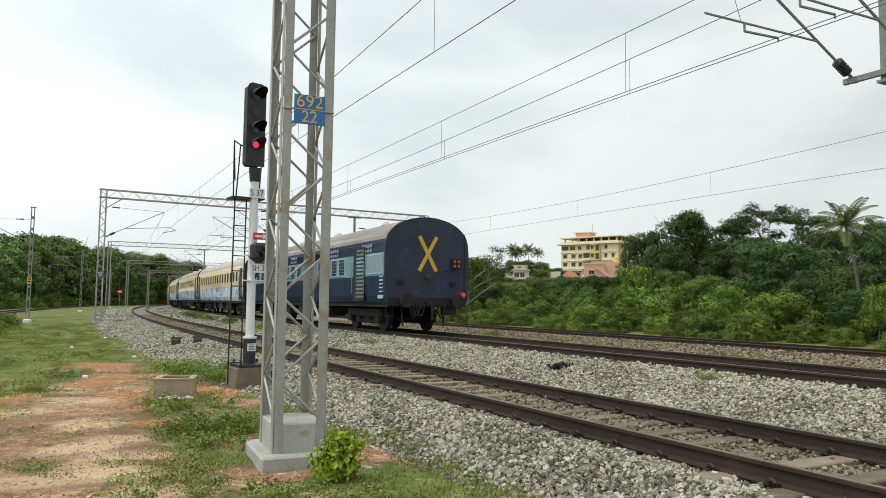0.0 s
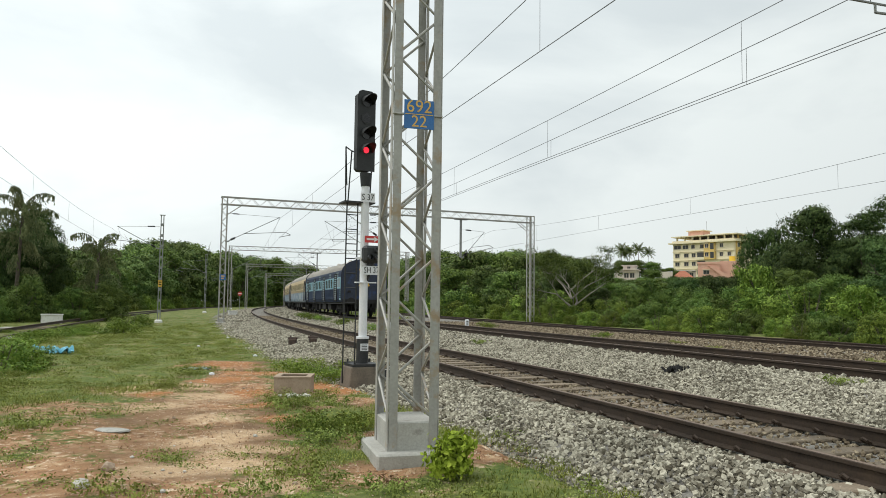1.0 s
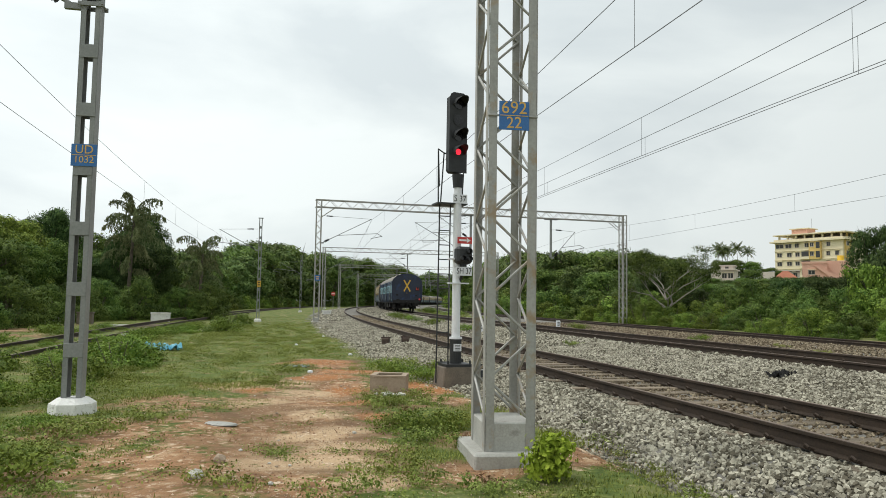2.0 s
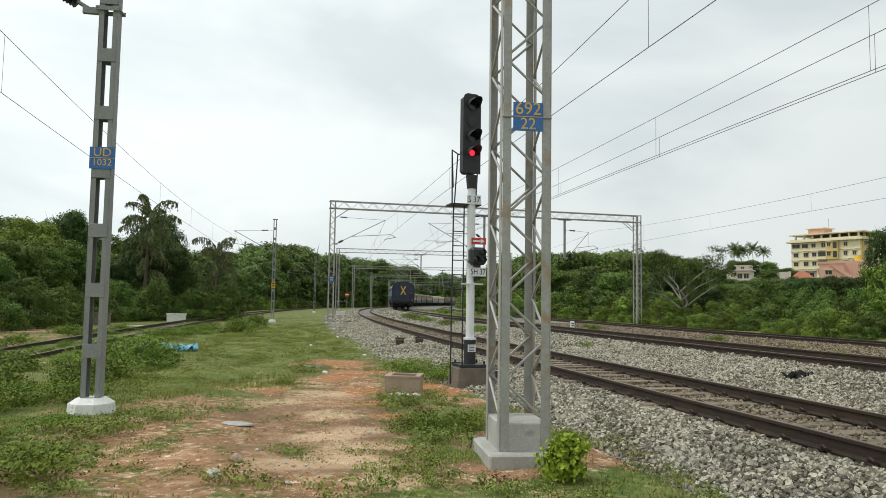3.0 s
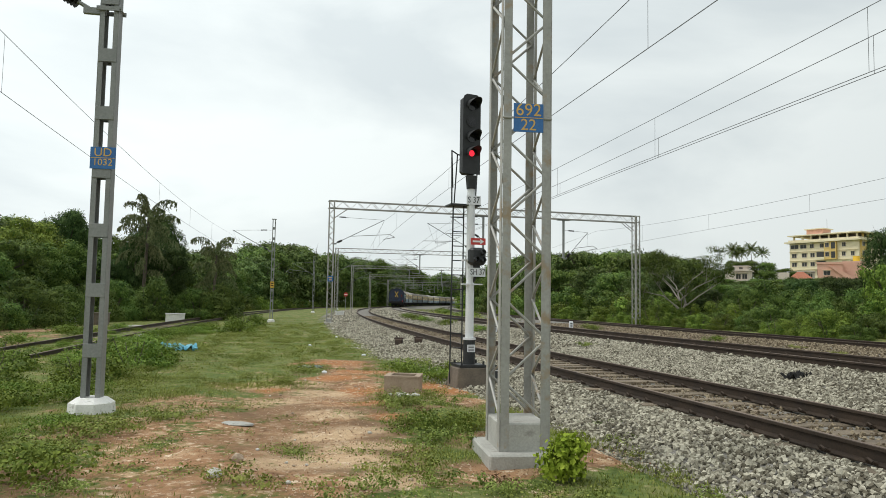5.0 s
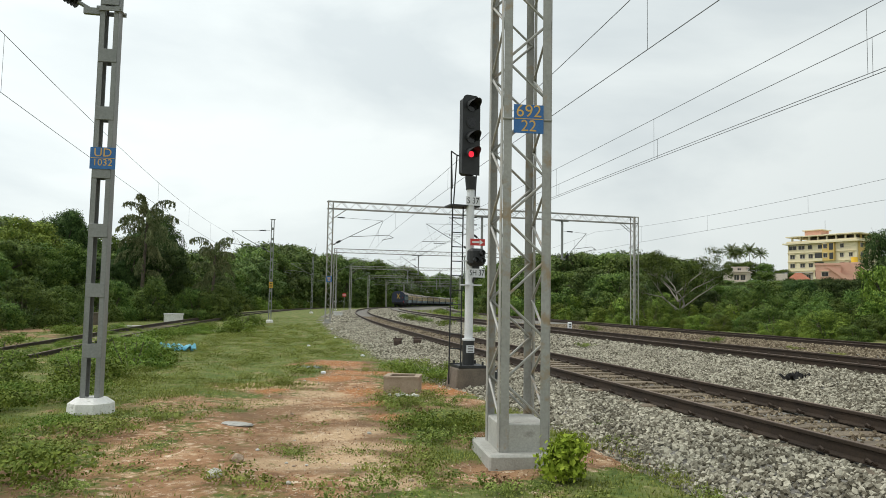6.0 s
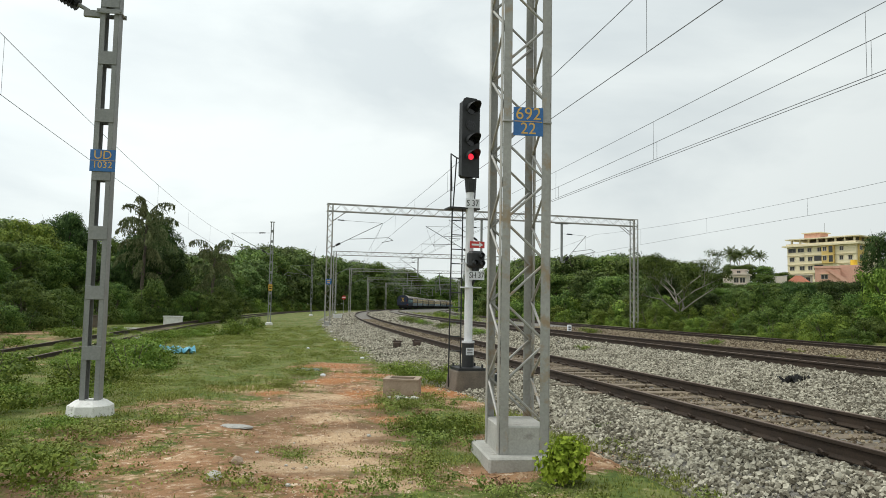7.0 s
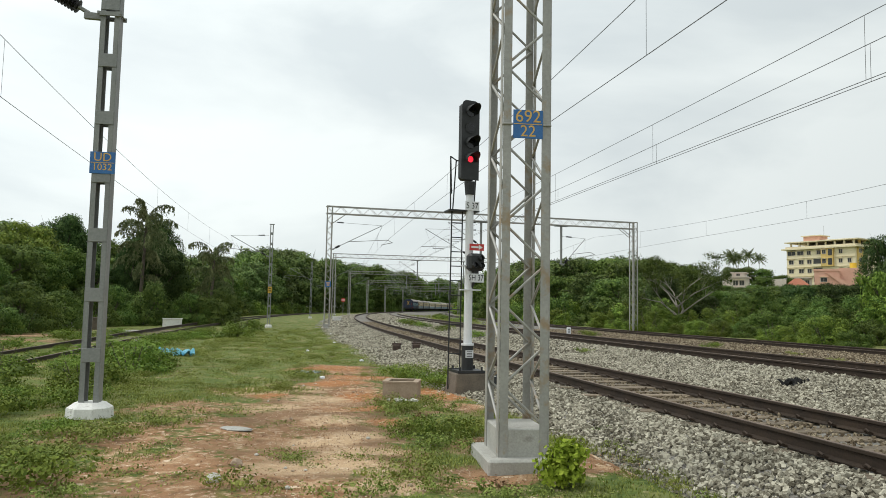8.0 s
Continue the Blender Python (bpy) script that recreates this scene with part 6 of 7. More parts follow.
def pebbles(count, seed):
    rng = np.random.default_rng(seed)
    pick = np.array(WORN)[rng.integers(len(WORN), size=count)]
    x, y = pick[:, 0] + rng.normal(0, 0.8, count) * pick[:, 2], pick[:, 1] + rng.normal(0, 0.8, count) * pick[:, 2]
    s, o = to_line(x, y)
    half = rng.uniform(0.004, 0.013, (count, 1)) * rng.uniform(0.6, 1.2, (count, 3))
    z = earth_height(x, y, s, o) + half[:, 2] * 0.4
    base = np.array([[1, 0, 0], [-1, 0, 0], [0, 1, 0], [0, -1, 0], [0, 0, 1], [0, 0, -1]], float)
    v = base[None] * rng.uniform(0.7, 1.2, (count, 6, 1)) * half[:, None] + np.stack([x, y, z], -1)[:, None]
    tri = np.array([[0, 2, 4], [2, 1, 4], [1, 3, 4], [3, 0, 4], [2, 0, 5], [1, 2, 5], [3, 1, 5], [0, 3, 5]])
    return v.reshape(-1, 3), (tri[None] + 6 * np.arange(count)[:, None, None]).reshape(-1, 3)


v, f = pebbles(7000, 88)
tagged(mesh_part("gravel", v, f, M_EARTHSTONE), "small reddish stones and crumbs on the trodden earth", "gravel", "", "stuff")


def weed(seed, height, spread, count, leaf, mat, label):
    rng = np.random.default_rng(seed)
    t = empty("weed", Matrix.Identity(4), label, "weed", "weeds")
    lobes = [(rng.normal(0, spread * 0.45), rng.normal(0, spread * 0.45), rng.uniform(0.1, 0.7) * height, spread * 0.4, height * 0.3) for _ in range(9)]
    v, f, soft = lobes_foliage(lobes, count, leaf, rng)
    v[:, 2] = np.maximum(v[:, 2], 0.004)
    mesh_part("leaves", v, f, mat, t, soft=soft)
    return t


WEEDS = [weed(61, 0.2, 0.32, 900, 0.034, M_GRASS, "low green weeds on the ballast edge"), weed(62, 0.3, 0.45, 1900, 0.031, M_WEED, "leafy green weed clump on stones"),
         weed(63, 0.10, 0.42, 800, 0.03, M_GRASS, "creeping green weeds on bare earth"), weed(64, 0.16, 0.2, 240, 0.04, M_DRYLEAF, "dry brown weed stalks")]


def weed_at(k, x, y, size=1.0, z=None):
    ob = plant(WEEDS[k], x, y, size)
    if z is not None:
        ob.matrix_basis.translation.z = z
    return ob


# beside the near mast, under the ballast toe
for k, x, y, size in ((1, -2.6, 8.7, 1.1), (0, -2.9, 9.3, 1.2), (1, -3.2, 9.0, 1.0), (2, -2.4, 7.9, 1.0), (0, -1.9, 6.2, 0.8), (3, -1.45, 6.55, 1.0), (2, -0.6, 6.2, 1.2), (2, 0.1, 6.0, 1.0),
                      (0, -0.4, 8.9, 0.7), (1, -0.75, 9.8, 0.6), (0, -0.35, 7.5, 0.5), (2, 0.3, 6.6, 0.9), (0, 0.1, 7.2, 0.45), (1, -4.6, 14.6, 1.3), (1, -5.2, 15.4, 1.4), (0, -5.5, 16.3, 1.5), (0, -6.1, 17.4, 1.5),
                      (1, -4.3, 16.2, 1.2), (0, -3.9, 12.1, 0.9), (3, -3.4, 10.3, 0.8), (2, -3.7, 10.9, 1.0), (2, -5.2, 9.2, 0.8), (2, -5.6, 7.4, 0.9), (0, -3.8, 6.9, 0.7), (2, -3.3, 5.6, 0.8),
                      (2, -4.3, 6.6, 0.6), (0, -6.6, 7.4, 1.0), (1, -7.2, 7.2, 0.9), (2, -6.9, 9.4, 1.1), (2, -5.0, 5.9, 0.9), (2, -5.6, 5.2, 1.1), (0, -4.9, 4.9, 0.8), (2, -4.2, 7.4, 0.8), (2, -6.4, 6.6, 1.1), (0, -6.0, 5.9, 0.9),
                      (2, -5.1, 7.9, 0.7), (2, -3.5, 7.6, 0.6), (2, -4.4, 9.0, 0.7), (2, -3.0, 7.3, 0.8), (2, -5.9, 10.2, 0.8), (2, -6.3, 12.0, 0.8), (0, -2.5, 5.4, 0.8), (2, -2.0, 5.6, 1.0), (2, -6.9, 5.9, 1.2), (1, -7.2, 6.3, 0.9)):
    weed_at(k, x, y, size)
# grass mounds on the trodden earth
for k, x, y, size in ((0, -2.51, 9.32, 1.3), (0, -2.58, 8.23, 1.1), (0, -2.03, 8.08, 1.0), (2, -2.74, 7.31, 0.9), (0, -2.29, 6.52, 1.0), (2, -6.47, 6.33, 1.3), (0, -6.34, 6.91, 1.2), (0, -6.56, 7.78, 1.0),
                      (1, -5.59, 5.28, 1.4), (2, -4.16, 7.24, 0.7), (2, -4.30, 8.26, 0.6), (0, -6.37, 8.35, 1.0), (2, -5.50, 5.68, 1.0), (2, -4.36, 5.74, 1.0), (0, -3.58, 5.70, 0.9), (2, -4.45, 9.71, 0.7),
                      (0, -3.94, 10.82, 1.1), (0, -2.46, 5.80, 0.9), (2, -3.39, 6.76, 0.8), (2, -3.41, 7.21, 0.7), (0, -1.46, 6.38, 0.9), (2, -1.25, 6.63, 0.8), (2, -0.89, 6.63, 0.8), (0, -3.22, 11.00, 0.9),
                      (2, -3.26, 8.78, 0.8), (2, -4.79, 7.35, 0.5), (2, -5.63, 8.03, 0.5), (0, -0.35, 8.2, 0.5), (0, 0.1, 7.6, 0.4)):
    weed_at(k, x, y, size)
rng = np.random.default_rng(70)
# rank growth along the siding and round the channel mast
for _ in range(120):
    s, o = rng.uniform(0.5, 34), rng.uniform(-16.5, -10.4)
    p = on_line(s, o)
    size = float(rng.uniform(0.9, 1.9)) * (0.45 if abs(o + 13.4) < 1.5 else 1.0)
    weed_at(int(rng.choice([0, 1, 1, 2])), float(p[0]), float(p[1]), size)


def weed_mat(spots):
    """Low weeds nobody could count, joined: a share of a weed's leaves at each spot."""
    vs, ns, rng = [], [], np.random.default_rng(71)
    src = []
    for kind in WEEDS[:3]:
        me = next(c for c in kind.children if c.name.startswith("leaves")).data
        v, n = np.empty(len(me.vertices) * 3, np.float32), np.empty(len(me.loops) * 3, np.float32)
        me.vertices.foreach_get("co", v)
        me.corner_normals.foreach_get("vector", n)
        src.append((v.reshape(-1, 4, 3), n.reshape(-1, 4, 3)))
    for k, x, y, z, size in spots:
        v, n = src[k]
        pick = rng.random(len(v)) < 0.42
        a = rng.uniform(0, 6.28)
        r = np.array(((math.cos(a), math.sin(a), 0), (-math.sin(a), math.cos(a), 0), (0, 0, 1)))
        vs.append((v[pick] @ r) * size + (x, y, z - 0.02))
        ns.append(n[pick] @ r)
    v, n = np.concatenate(vs).reshape(-1, 3), np.concatenate(ns).reshape(-1, 3)
    ob = mesh_part("low_weeds", v, np.arange(len(v)).reshape(-1, 4), M_GRASS, soft=n)
    return tagged(ob, "low green weeds scattered through the grass", "weeds", "", "stuff")


spots = []
for _ in range(420):
    s, o = rng.uniform(-3, 44), rng.uniform(-9.5, -4.4)
    p = on_line(s, o)
    if wear_at(p[0], p[1]) < 0.55 and math.hypot(p[0] + 7.7, p[1] - 8.5) > 0.9:
        spots.append((int(rng.choice([0, 1, 2, 2])), float(p[0]), float(p[1]), ground_z(float(p[0]), float(p[1])), float(rng.uniform(0.35, 1.0))))
for _ in range(26):
    s, o = rng.uniform(50, 130), rng.uniform(8.5, 13.5)
    p = on_line(s, o)
    spots.append((2, float(p[0]), float(p[1]), float(bed_height(np.array(o), np.array(s))), float(rng.uniform(2.5, 4.5))))
weed_mat(spots)
# dense growth between the siding and the channel mast
for _ in range(70):
    s, o = rng.uniform(-3, 10), rng.uniform(-14.5, -9.3)
    p = on_line(s, o)
    if math.hypot(p[0] + 7.7, p[1] - 8.5) > 0.9 and p[1] > 6.6:
        weed_at(int(rng.choice([0, 1, 1, 2])), float(p[0]), float(p[1]), float(rng.uniform(0.7, 1.5)))
# weeds on the ballast between and beyond the tracks
for s, o, size in ((12.0, 2.9, 0.9), (-1.0, 3.6, 0.8), (24, 2.6, 1.3), (33, 2.5, 1.6), (40, 2.7, 1.6), (46, 2.3, 1.8), (52, 2.6, 1.8), (9.0, 9.5, 0.9), (4.0, 10.5, 0.9), (18.0, 11.0, 1.15), (14, 12.0, 0.8), (-3, 11, 1.0), (28, 10, 1.5), (60, 9, 2.4), (66, 11, 2.4), (74, 9.5, 2.6), (84, 10, 3.0)):
    p = on_line(s, o)
    weed_at(1 if size > 1.1 else 0, float(p[0]), float(p[1]), size, float(bed_height(np.array(o), np.array(s))))
big_leaf = bush(42, 0.8, 0.9, 3600, 0.058, M_WEED, "broad-leaved fresh green weed bush by the siding", name="weed_bush")
for x, y, k in ((-11.6, 14.2, 1.0), (-10.6, 11.6, 0.8), (-12.5, 16.0, 0.9), (-11.2, 9.8, 0.9), (-13.6, 12.4, 1.0), (-20.5, 33.0, 1.2), (-24.5, 40.5, 1.4), (-11.0, 8.9, 0.7)):
    plant(big_leaf, x, y, k)


# ---- things lying about ----
def rock_bm(size, seed):
    rng = np.random.default_rng(seed)
    bm = bmesh.new()
    bmesh.ops.create_icosphere(bm, subdivisions=2, radius=0.5)
    for v in bm.verts:
        d = v.co.normalized()
        k = 1 + 0.28 * noise.noise(d * 1.7 + Vector((seed, 0, 0))) + 0.1 * noise.noise(d * 4 + Vector((0, seed, 0)))
        v.co = Vector((v.co.x * size[0], v.co.y * size[1], v.co.z * size[2])) * k
    return bm


def rock(x, y, size, seed, label="pale rough stone lying on the earth", z=0.0, mat=None):
    ob = part("stone", rock_bm(size, seed), mat or M_ROCKWHITE)
    ob.matrix_basis = Matrix.Translation((x, y, ground_z(x, y) + z + size[2] * 0.28))
    return tagged(ob, label, "stone", "loose stones")


rock(-3.9, 5.72, (0.15, 0.13, 0.10), 1)
rock(-4.05, 6.35, (0.13, 0.1, 0.11), 2, "tan stone on the earth", mat=M_TANCONC)
rock(-5.3, 8.35, (0.5, 0.26, 0.04), 3, "flat grey stone slab in the earth", mat=M_CONC)
for k in range(8):
    rock(-4.5 + 0.06 * k + 0.05 * (k % 3), 11.9 + 0.14 * math.sin(k * 2.7), (0.07 + 0.025 * (k % 4), 0.09, 0.06), 10 + k, "pale rubble beside the cable box")
rng = np.random.default_rng(77)
for k in range(26):
    a = rng.uniform(0, 1)
    x, y = -2.6 - 4.5 * a + rng.normal(0, 1.0), 5.6 + 8 * a + rng.normal(0, 1.0)
    q = float(rng.uniform(0.025, 0.055))
    rock(float(x), float(y), (q, q * 0.8, q * 0.7), 40 + k, "small stone on the trodden earth", mat=M_ROCKWHITE if k % 3 else M_TANCONC)
for k, (x, y) in enumerate(((-8.5, 20.5), (-12.3, 24.6), (-9.9, 26.5), (-13.9, 30.5), (-18.4, 40.0), (-7.2, 15.0))):
    rock(x, y, (0.13, 0.1, 0.08), 80 + k, "white painted stone in the grass", mat=M_WHITE)


def cable_box():
    t = empty("cable_box", Matrix.Translation((-4.50, 12.6, 0)) @ pose(0, 0, 0, 0, 0, 12), "tan concrete cable box with an open top", "cable box")
    bm = bmesh.new()
    for x, y, w, d in ((0, -0.26, 0.62, 0.08), (0, 0.26, 0.62, 0.08), (-0.27, 0, 0.08, 0.44), (0.27, 0, 0.08, 0.44)):
        box(bm, (w, d, 0.30), (x, y, 0.12))
    part("wall", bm, M_TANCONC, t)
    bm = bmesh.new()
    for x, y, w, d in ((0, -0.26, 0.64, 0.1), (0, 0.26, 0.64, 0.1), (-0.27, 0, 0.1, 0.42), (0.27, 0, 0.1, 0.42)):
        box(bm, (w, d, 0.03), (x, y, 0.286))
    part("rim", bm, M_TANCONC, t)
    part("fill", box_bm((0.44, 0.42, 0.2), (0, 0, 0.06)), M_BROWNCONC, t)


cable_box()


def crumpled_sheet(name, m, w, d, lift, seed, mat, label, category):
    bm = bmesh.new()
    bmesh.ops.create_grid(bm, x_segments=34, y_segments=14, size=0.5)
    for v in bm.verts:
        x, y = v.co.x, v.co.y
        h = noise.noise(Vector((x * 7 + seed, y * 5, 0))) + 0.6 * noise.noise(Vector((x * 15, y * 13 + seed, 1)))
        edge = 1 + 0.35 * noise.noise(Vector((x * 5, seed, y * 5)))
        v.co = Vector((x * w * edge, y * d * edge + 0.25 * d * math.sin(x * 5), max(0.01, lift * (0.55 + h))))
    bmesh.ops.solidify(bm, geom=bm.faces[:], thickness=0.006)
    ob = part(name, bm, mat)
    ob.matrix_basis = m
    return tagged(ob, label, category)


crumpled_sheet("plastic_sheet", Matrix.Translation((-14.5, 19.9, 0.0)) @ pose(0, 0, 0, 0, 0, -38), 1.15, 0.6, 0.17, 3, M_TARP, "crumpled light blue plastic sheet on the grass", "plastic sheet")
crumpled_sheet("flat_sack", Matrix.Translation((-8.1, 16.2, 0.0)), 0.5, 0.35, 0.05, 8, M_SHUTTER, "flattened grey-blue sack on the ground", "sack")
crumpled_sheet("charred_debris", frame_at(2.2, 3.05, 0.30), 0.55, 0.3, 0.12, 5, M_UNDER, "black tangled debris on the ballast", "debris")


def iron_block(x, y, z, turn):
    t = empty("rail_block", Matrix.Translation((x, y, z)) @ pose(0, 0, 0, 0, 0, turn), "rusted dark iron block on the ballast edge", "iron block", "iron blocks")
    part("body", box_bm((0.26, 0.3, 0.30), (0, 0, 0.13), bevel=0.03), M_RUSTIRON, t)
    part("flange", box_bm((0.34, 0.16, 0.06), (0, 0, 0.30), bevel=0.01), M_RUSTIRON, t)
    part("bolt", rod(bmesh.new(), (-0.08, 0, 0.31), (-0.08, 0, 0.38), 0.03, n=6), M_RUSTIRON, t)


iron_block(-8.95, 24.9, 0.02, 10)
iron_block(-8.25, 25.0, 0.06, 25)


def marker_post(m, label, bar=True):
    t = empty("marker_post", m, label, "marker post", "marker posts")
    part("slab", box_bm((0.22, 0.1, 0.48), (0, 0, 0.21), bevel=0.03), M_WHITE, t)
    for k in range(2):
        part("mark", box_bm((0.12, 0.004, 0.05), (0, -0.053, 0.33 - 0.11 * k)), M_TEXT, t)


marker_post(frame_at(25.6, 7.75, 0.33), "white painted concrete marker post with dark marks")
marker_post(frame_at(22.5, 2.9, 0.25) @ pose(0, 0, 0, 0, 0, 8), "white painted concrete marker post with dark marks")


def siding_block(x, y, size, mat, label, lid=True):
    t = empty("concrete_block", Matrix.Translation((x, y, ground_z(x, y))) @ pose(0, 0, 0, 0, 0, 30), label, "concrete block", "blocks by the siding")
    part("body", box_bm(size, (0, 0, size[2] / 2 - 0.03), bevel=0.03), mat, t)
    if lid:
        part("lid", box_bm((size[0] + 0.08, size[1] + 0.08, 0.07), (0, 0, size[2])), mat, t)


siding_block(-34.6, 47.3, (1.3, 0.7, 0.62), M_WHITECONC, "white concrete block beside the siding")
siding_block(-34.4, 39.4, (0.9, 0.7, 0.75), M_BROWNCONC, "dark concrete cabinet beside the siding")
siding_block(-34.0, 36.2, (0.9, 0.6, 0.55), M_CONC, "grey concrete block beside the siding", False)
siding_block(-29.5, 36.0, (1.6, 0.9, 0.18), M_CONC, "flat concrete slab beside the siding", False)
siding_block(-21.2, 27.0, (1.0, 0.6, 0.14), M_CONC, "flat concrete slab beside the siding", False)
p = on_line(72, -2.9)
siding_block(float(p[0]), float(p[1]), (0.9, 0.5, 0.5), M_WHITECONC, "white concrete block at the ballast edge")


def round_board(m, label):
    t = empty("warning_board", m, label, "warning board")
    part("disc", rod(bmesh.new(), (0, -0.03, 3.0), (0, 0, 3.0), 0.38, n=20), M_REDPLATE, t)
    part("bar", box_bm((0.62, 0.01, 0.14), (0, -0.036, 3.0)), M_WHITE, t)
    part("post", rod(bmesh.new(), (0, 0.04, 0), (0, 0.04, 3.3), 0.04, n=8), M_GALVD, t)


round_board(frame_at(128, -3.9, -0.1), "red round warning board with a white bar")
part_mast = siding_masts[1]
p = part("number_plate", box_bm((0.30, 0.01, 0.5), (0, -0.1, 3.0)), M_YELLOWX, part_mast, "yellow number plate with dark marks")
part("mark", box_bm((0.2, 0.004, 0.08), (0, -0.108, 3.1)), M_TEXT, p)
part("mark", box_bm((0.2, 0.004, 0.08), (0, -0.108, 2.92)), M_TEXT, p)
far_mast = mast_named(PORTALS[1], LEG_L)
p = part("number_plate", box_bm((0.42, 0.01, 0.42), (0.02, -0.34, 3.4)), M_BLUEPLATE, far_mast, "small blue number plate with pale marks")
part("mark", box_bm((0.26, 0.004, 0.08), (0.02, -0.348, 3.48)), M_ORANGE, p)
part("mark", box_bm((0.2, 0.004, 0.08), (0.02, -0.348, 3.32)), M_ORANGE, p)


# ---- buildings on the rise ----
def window_unit(parent, x, z, w, h, y=-0.02, sill=True):
    g = part("window", box_bm((w, 0.06, h), (x, y, z)), M_GLASS_SHADE, parent)
    bm = bmesh.new()
    for q in (-1, 1):
        box(bm, (0.09, 0.1, h + 0.1), (x + q * w / 2, y - 0.02, z))
        box(bm, (w - 0.09, 0.1, 0.09), (x, y - 0.02, z + q * h / 2))
    box(bm, (0.06, 0.08, h - 0.09), (x, y - 0.02, z))
    part("window_frame", bm, M_WALLPALE, g)
    if sill:
        part("window_sill", box_bm((w + 0.4, 0.45, 0.1), (x, y - 0.2, z + h / 2 + 0.2)), M_WALLCREAM, g)
    return g


def apartment():
    t = empty("apartment_building", Matrix.Translation((44.6, 276.2, 11.9)) @ pose(0, 0, 0, 0, 0, -41.2), "cream and ochre apartment building with a roof terrace", "building")
    W, D, F = 23.5, 15.0, 3.05
    part("wall", box_bm((W, D, 4 * F + 3), (W / 2, D / 2 + 0.03, 2 * F - 1.5)), M_WALLCREAM, t)
    part("bay", box_bm((4.0, 0.9, 2 * F - 0.2), (14.6, -0.42, 3 * F - 0.1)), M_WALLOCHRE, t, "ochre painted projecting bay")
    side = part("side_bay", box_bm((0.5, 5.0, 2 * F - 0.2), (W + 0.25, 3.4, 3 * F - 0.1)), M_WALLOCHRE, t, "ochre painted side wall")
    # deep shading slab over the top storey and thin bands below
    part("roof_slab", box_bm((W + 2.6, D + 2.0, 0.5), (W / 2, D / 2 - 0.2, 4 * F + 0.1)), M_WALLCREAM, t)
    for k in (1, 2, 3):
        part("floor_band", box_bm((W + 0.3, 0.3, 0.16), (W / 2, -0.12, k * F)), M_WALLCREAM, t)
    for k in range(4):
        z = k * F + 1.7
        for x, w in (((1.8, 2.8), (5.0, 2.2), (8.0, 1.4), (11.5, 1.5), (18.8, 1.2)) if k == 3 else ((1.7, 1.7), (5.3, 1.7), (8.2, 1.5), (18.7, 1.2), (21.6, 1.2))):
            window_unit(t, x, z, w, 1.35)
        if k < 3:
            # no real hollow: the shade behind the balcony is a dark slab
            part("balcony_recess", box_bm((3.0, 0.12, 1.7), (11.1, -0.03, z + 0.1)), M_GLASS_SHADE, t, "flat dark panel for the shade behind a balcony")
            part("balcony", box_bm((3.2, 1.0, 0.9), (11.1, -0.5, k * F + 0.45)), M_WALLCREAM, t)
        if k > 1:
            window_unit(t, 13.7, z, 1.3, 1.35, y=-0.89)
            # the bay's opening is likewise a slab in a shade colour
            part("loggia", box_bm((1.3, 0.1, 2.1), (15.7, -0.88, z - 0.2)), M_GLASS_SHADE, t, "flat dark panel for the shade in an opening of the bay")
        for y in (1.9, 5.2, 9.6):
            g = window_unit(t, 0, 0, 1.5, 1.35)
            g.matrix_basis = Matrix.Translation((W + (0.53 if y < 6 and k > 1 else 0.03), y, z)) @ pose(0, 0, 0, 0, 0, 90)
    # open roof terrace: columns, dark back wall coloured as shade, thin roof with a hipped edge
    for k in range(8):
        part("terrace_column", box_bm((0.5, 0.5, 1.9), (1.6 + k * 3.05, 0.2, 4 * F + 1.3)), M_WALLCREAM, t)
    for k in range(4):
        part("terrace_column", box_bm((0.5, 0.5, 1.9), (W - 0.3, 3.2 + k * 3.2, 4 * F + 1.3)), M_WALLOCHRE, t)
    part("parapet", box_bm((W + 0.4, 0.2, 0.6), (W / 2, -0.3, 4 * F + 0.65)), M_WALLCREAM, t)
    part("parapet", box_bm((0.2, D, 0.6), (W + 0.1, D / 2, 4 * F + 0.65)), M_WALLCREAM, t)
    # dark brown here paints the shade seen between the terrace columns
    part("terrace_wall", box_bm((W - 7, D - 4, 2.0), (W / 2 + 2.2, D / 2 + 1.2, 4 * F + 1.3)), M_BROWNCONC, t, "dark brown wall coloured as the shade behind the roof terrace")
    bm = box_bm((W + 1.6, D + 1.6, 0.35), (W / 2 + 0.6, D / 2 - 0.2, 4 * F + 2.4))
    box(bm, (W - 4, D - 4, 0.5), (W / 2 + 0.6, D / 2, 4 * F + 2.82), taper=0.8)
    part("roof", bm, M_WALLCREAM, t)
    part("stair_tower", box_bm((5.6, 5, 1.7), (7.5, 5, 4 * F + 3.6)), M_WALLPINK, t)
    part("tower_roof", box_bm((6.8, 6.2, 0.3), (7.5, 5, 4 * F + 4.6)), M_WALLCREAM, t)
    part("antenna", rod(bmesh.new(), (10.5, 5, 4 * F + 4.7), (10.5, 5, 4 * F + 8), 0.05, n=5), M_GALVD, t)
    return t


apartment()


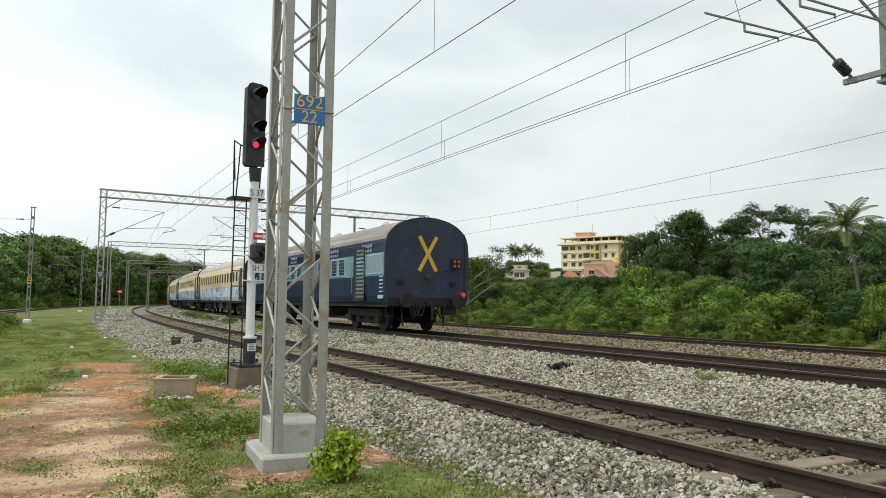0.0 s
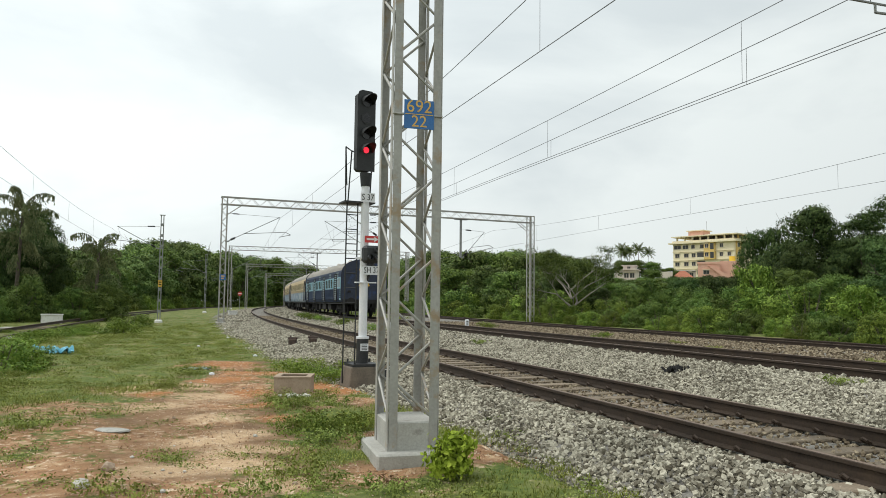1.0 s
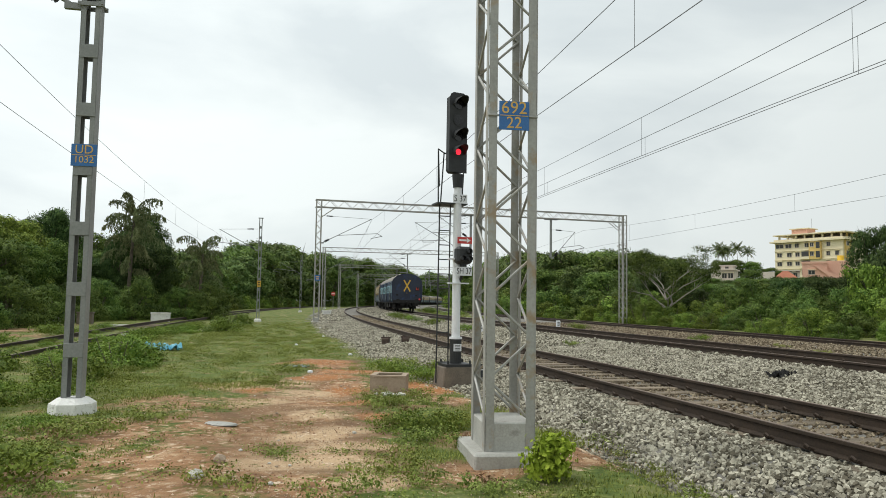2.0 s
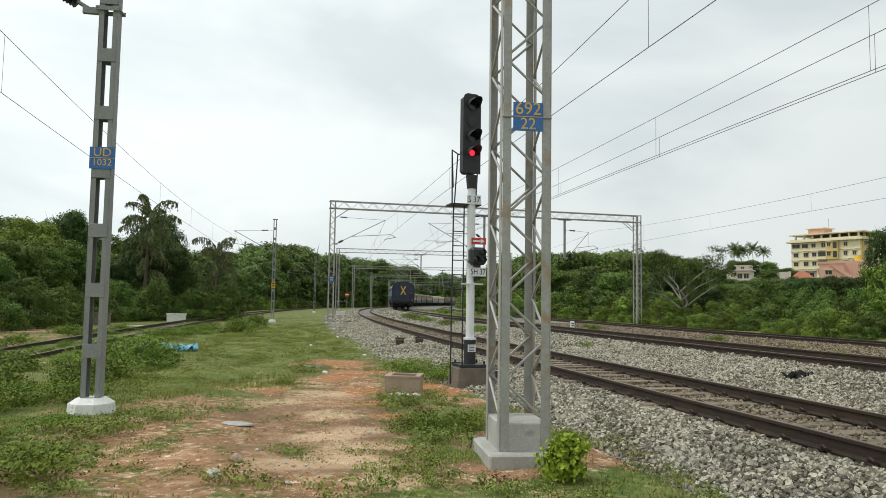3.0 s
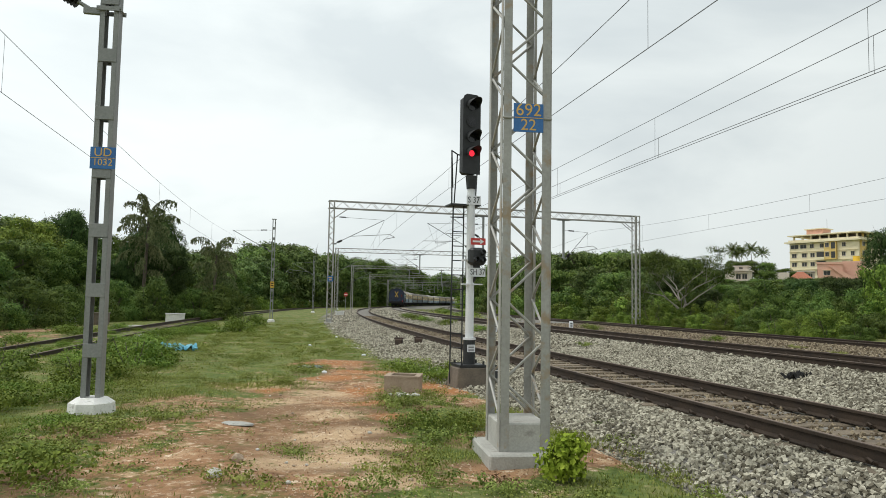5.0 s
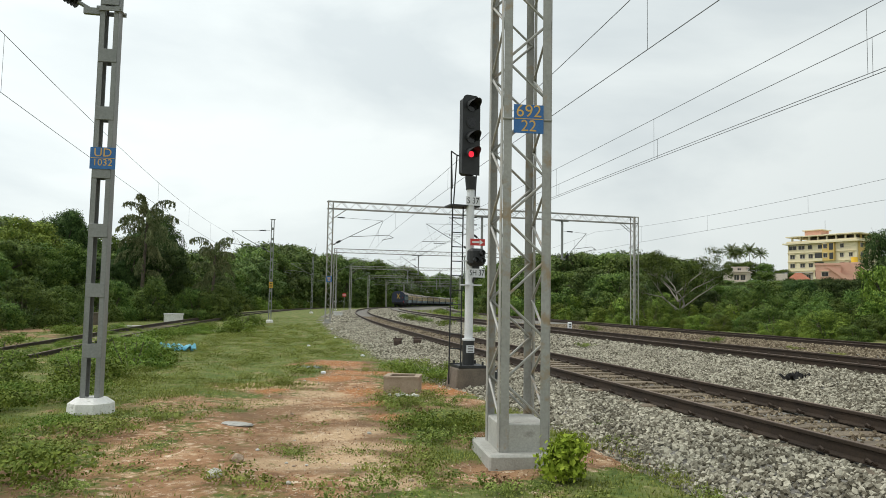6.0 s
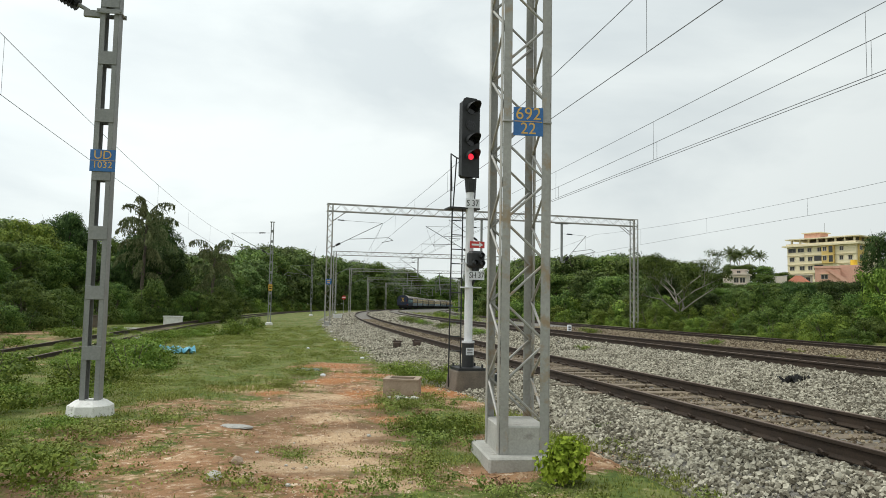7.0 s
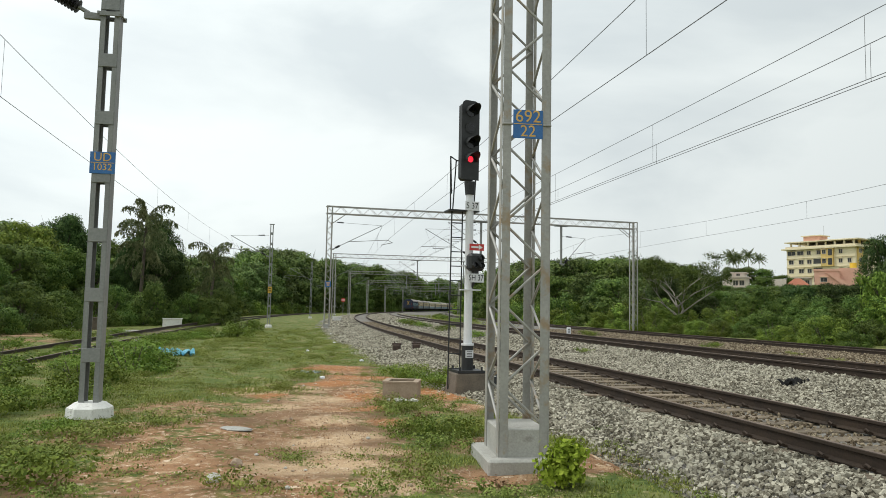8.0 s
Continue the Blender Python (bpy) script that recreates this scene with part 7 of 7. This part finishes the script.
def pink_house():
    t = empty("house", Matrix.Translation((44.2, 230.8, 8.2)) @ pose(0, 0, 0, 0, 0, -12), "salmon pink house with a stair wall", "house", "houses")
    part("wall", box_bm((6.4, 8, 9.6), (3.4, 4.0, 1.5)), M_WALLPINK, t)
    part("side_wing", box_bm((5.8, 6, 10.4), (9.4, 5.0, 1.9)), M_WALLPINK, t)
    bm = bmesh.new()
    a = [bm.verts.new(c) for c in ((3.2, -0.5, 5.6), (4.4, -0.5, 5.6), (9.6, -0.5, 2.2), (9.6, -0.5, 1.2), (8.6, -0.5, 1.2))]
    b = [bm.verts.new((v.co.x, -0.1, v.co.z)) for v in a]
    bm.faces.new(a[::-1]), bm.faces.new(b)
    for i in range(5):
        j = (i + 1) % 5
        bm.faces.new((a[i], a[j], b[j], b[i]))
    part("stair_wall", bm, M_WALLPINK, t, "sloping salmon parapet of an outer stair")
    part("parapet", box_bm((6.8, 0.25, 0.6), (3.4, -0.1, 6.5)), M_WALLPINK, t)
    window_unit(t, 2.6, 3.7, 1.7, 1.2)
    part("porch_roof", box_bm((6.5, 3, 0.25), (-3.6, 0.5, 4.2)), M_WALLPALE, t)
    part("porch_wall", box_bm((6.2, 2.6, 6.0), (-3.6, 1.4, 0.9)), M_WALLPALE, t)
    for x in (-5.2, -3.4, -1.6):
        window_unit(t, x, 2.9, 1.1, 1.4, y=0.06, sill=False)
    part("tank_stand", box_bm((2.4, 2.4, 10.6), (10.2, 9.2, 2.2)), M_WALLCREAM, t)
    part("water_tank", rod(bmesh.new(), (10.2, 9.2, 7.5), (10.2, 9.2, 9.0), 0.95, n=14), M_TANKYELLOW, t, "yellow plastic water tank")
    return t


def tiled_house():
    t = empty("house", Matrix.Translation((33.8, 210.0, 6.3)) @ pose(0, 0, 0, 0, 0, -8), "low house with a terracotta tiled roof", "house", "houses")
    part("wall", box_bm((5, 5, 5), (2.6, 2.5, 0.7)), M_WALLPALE, t)
    part("yard_wall", box_bm((3.4, 0.25, 5), (-1.8, 0.4, 2.3)), M_WALLPALE, t)
    bm = bmesh.new()
    a = [bm.verts.new(c) for c in ((-0.4, -0.6, 3.1), (5.6, -0.6, 3.1), (5.6, 5.6, 3.1), (-0.4, 5.6, 3.1), (1.9, 2.5, 5.1), (3.3, 2.5, 5.1))]
    for q in ((0, 1, 5, 4), (1, 2, 5), (2, 3, 4, 5), (3, 0, 4), (3, 2, 1, 0)):
        bm.faces.new([a[k] for k in q])
    part("roof", bm, M_TERRA, t, "terracotta tiled hip roof")
    return t


def pale_house():
    t = empty("house", Matrix.Translation((17.0, 198.7, 6.7)) @ pose(0, 0, 0, 0, 0, -14), "pale two-storey house with a flat roof", "house", "houses")
    part("wall", box_bm((5.6, 6, 6.6), (2.8, 3, 0.9)), M_WALLPALE, t)
    part("roof", box_bm((6.4, 6.8, 0.28), (2.8, 2.9, 4.3)), M_WALLPALE, t)
    part("upper_room", box_bm((3.0, 4, 1.0), (3.6, 3, 4.9)), M_WALLPALE, t)
    part("upper_roof", box_bm((3.8, 4.6, 0.22), (3.6, 3, 5.45)), M_WALLPALE, t)
    part("ledge", box_bm((6.0, 0.7, 0.18), (2.8, -0.3, 1.5)), M_WALLPALE, t)
    for x in (3.1, 4.6):
        window_unit(t, x, 2.8, 1.2, 1.3)
    window_unit(t, 3.6, 4.9, 0.9, 0.6, y=0.97, sill=False)
    return t


pink_house()
tiled_house()
pale_house()


# ---- what moves ----
TRAIN_START, TRAIN_SPEED = 13.05, 27.19


def motions():
    for k, coach in enumerate(TRAIN):
        rows = []
        for n in range(17):
            t = n * 0.5
            a = TRAIN_START + TRAIN_SPEED * t + k * (COACH_L + 0.95)
            p, q = on_line(a + 3.2, TRACK_O[1], TRACK_Z[1]), on_line(a + COACH_L - 3.2, TRACK_O[1], TRACK_Z[1])
            turn = math.atan2(-(q[0] - p[0]), q[1] - p[1])
            m = Matrix.Translation([float(c) for c in p]) @ Matrix.Rotation(turn, 4, "Z") @ Matrix.Translation((0, -3.2, 0))
            rows.append((t, m))
        walk(coach, rows)


motions()
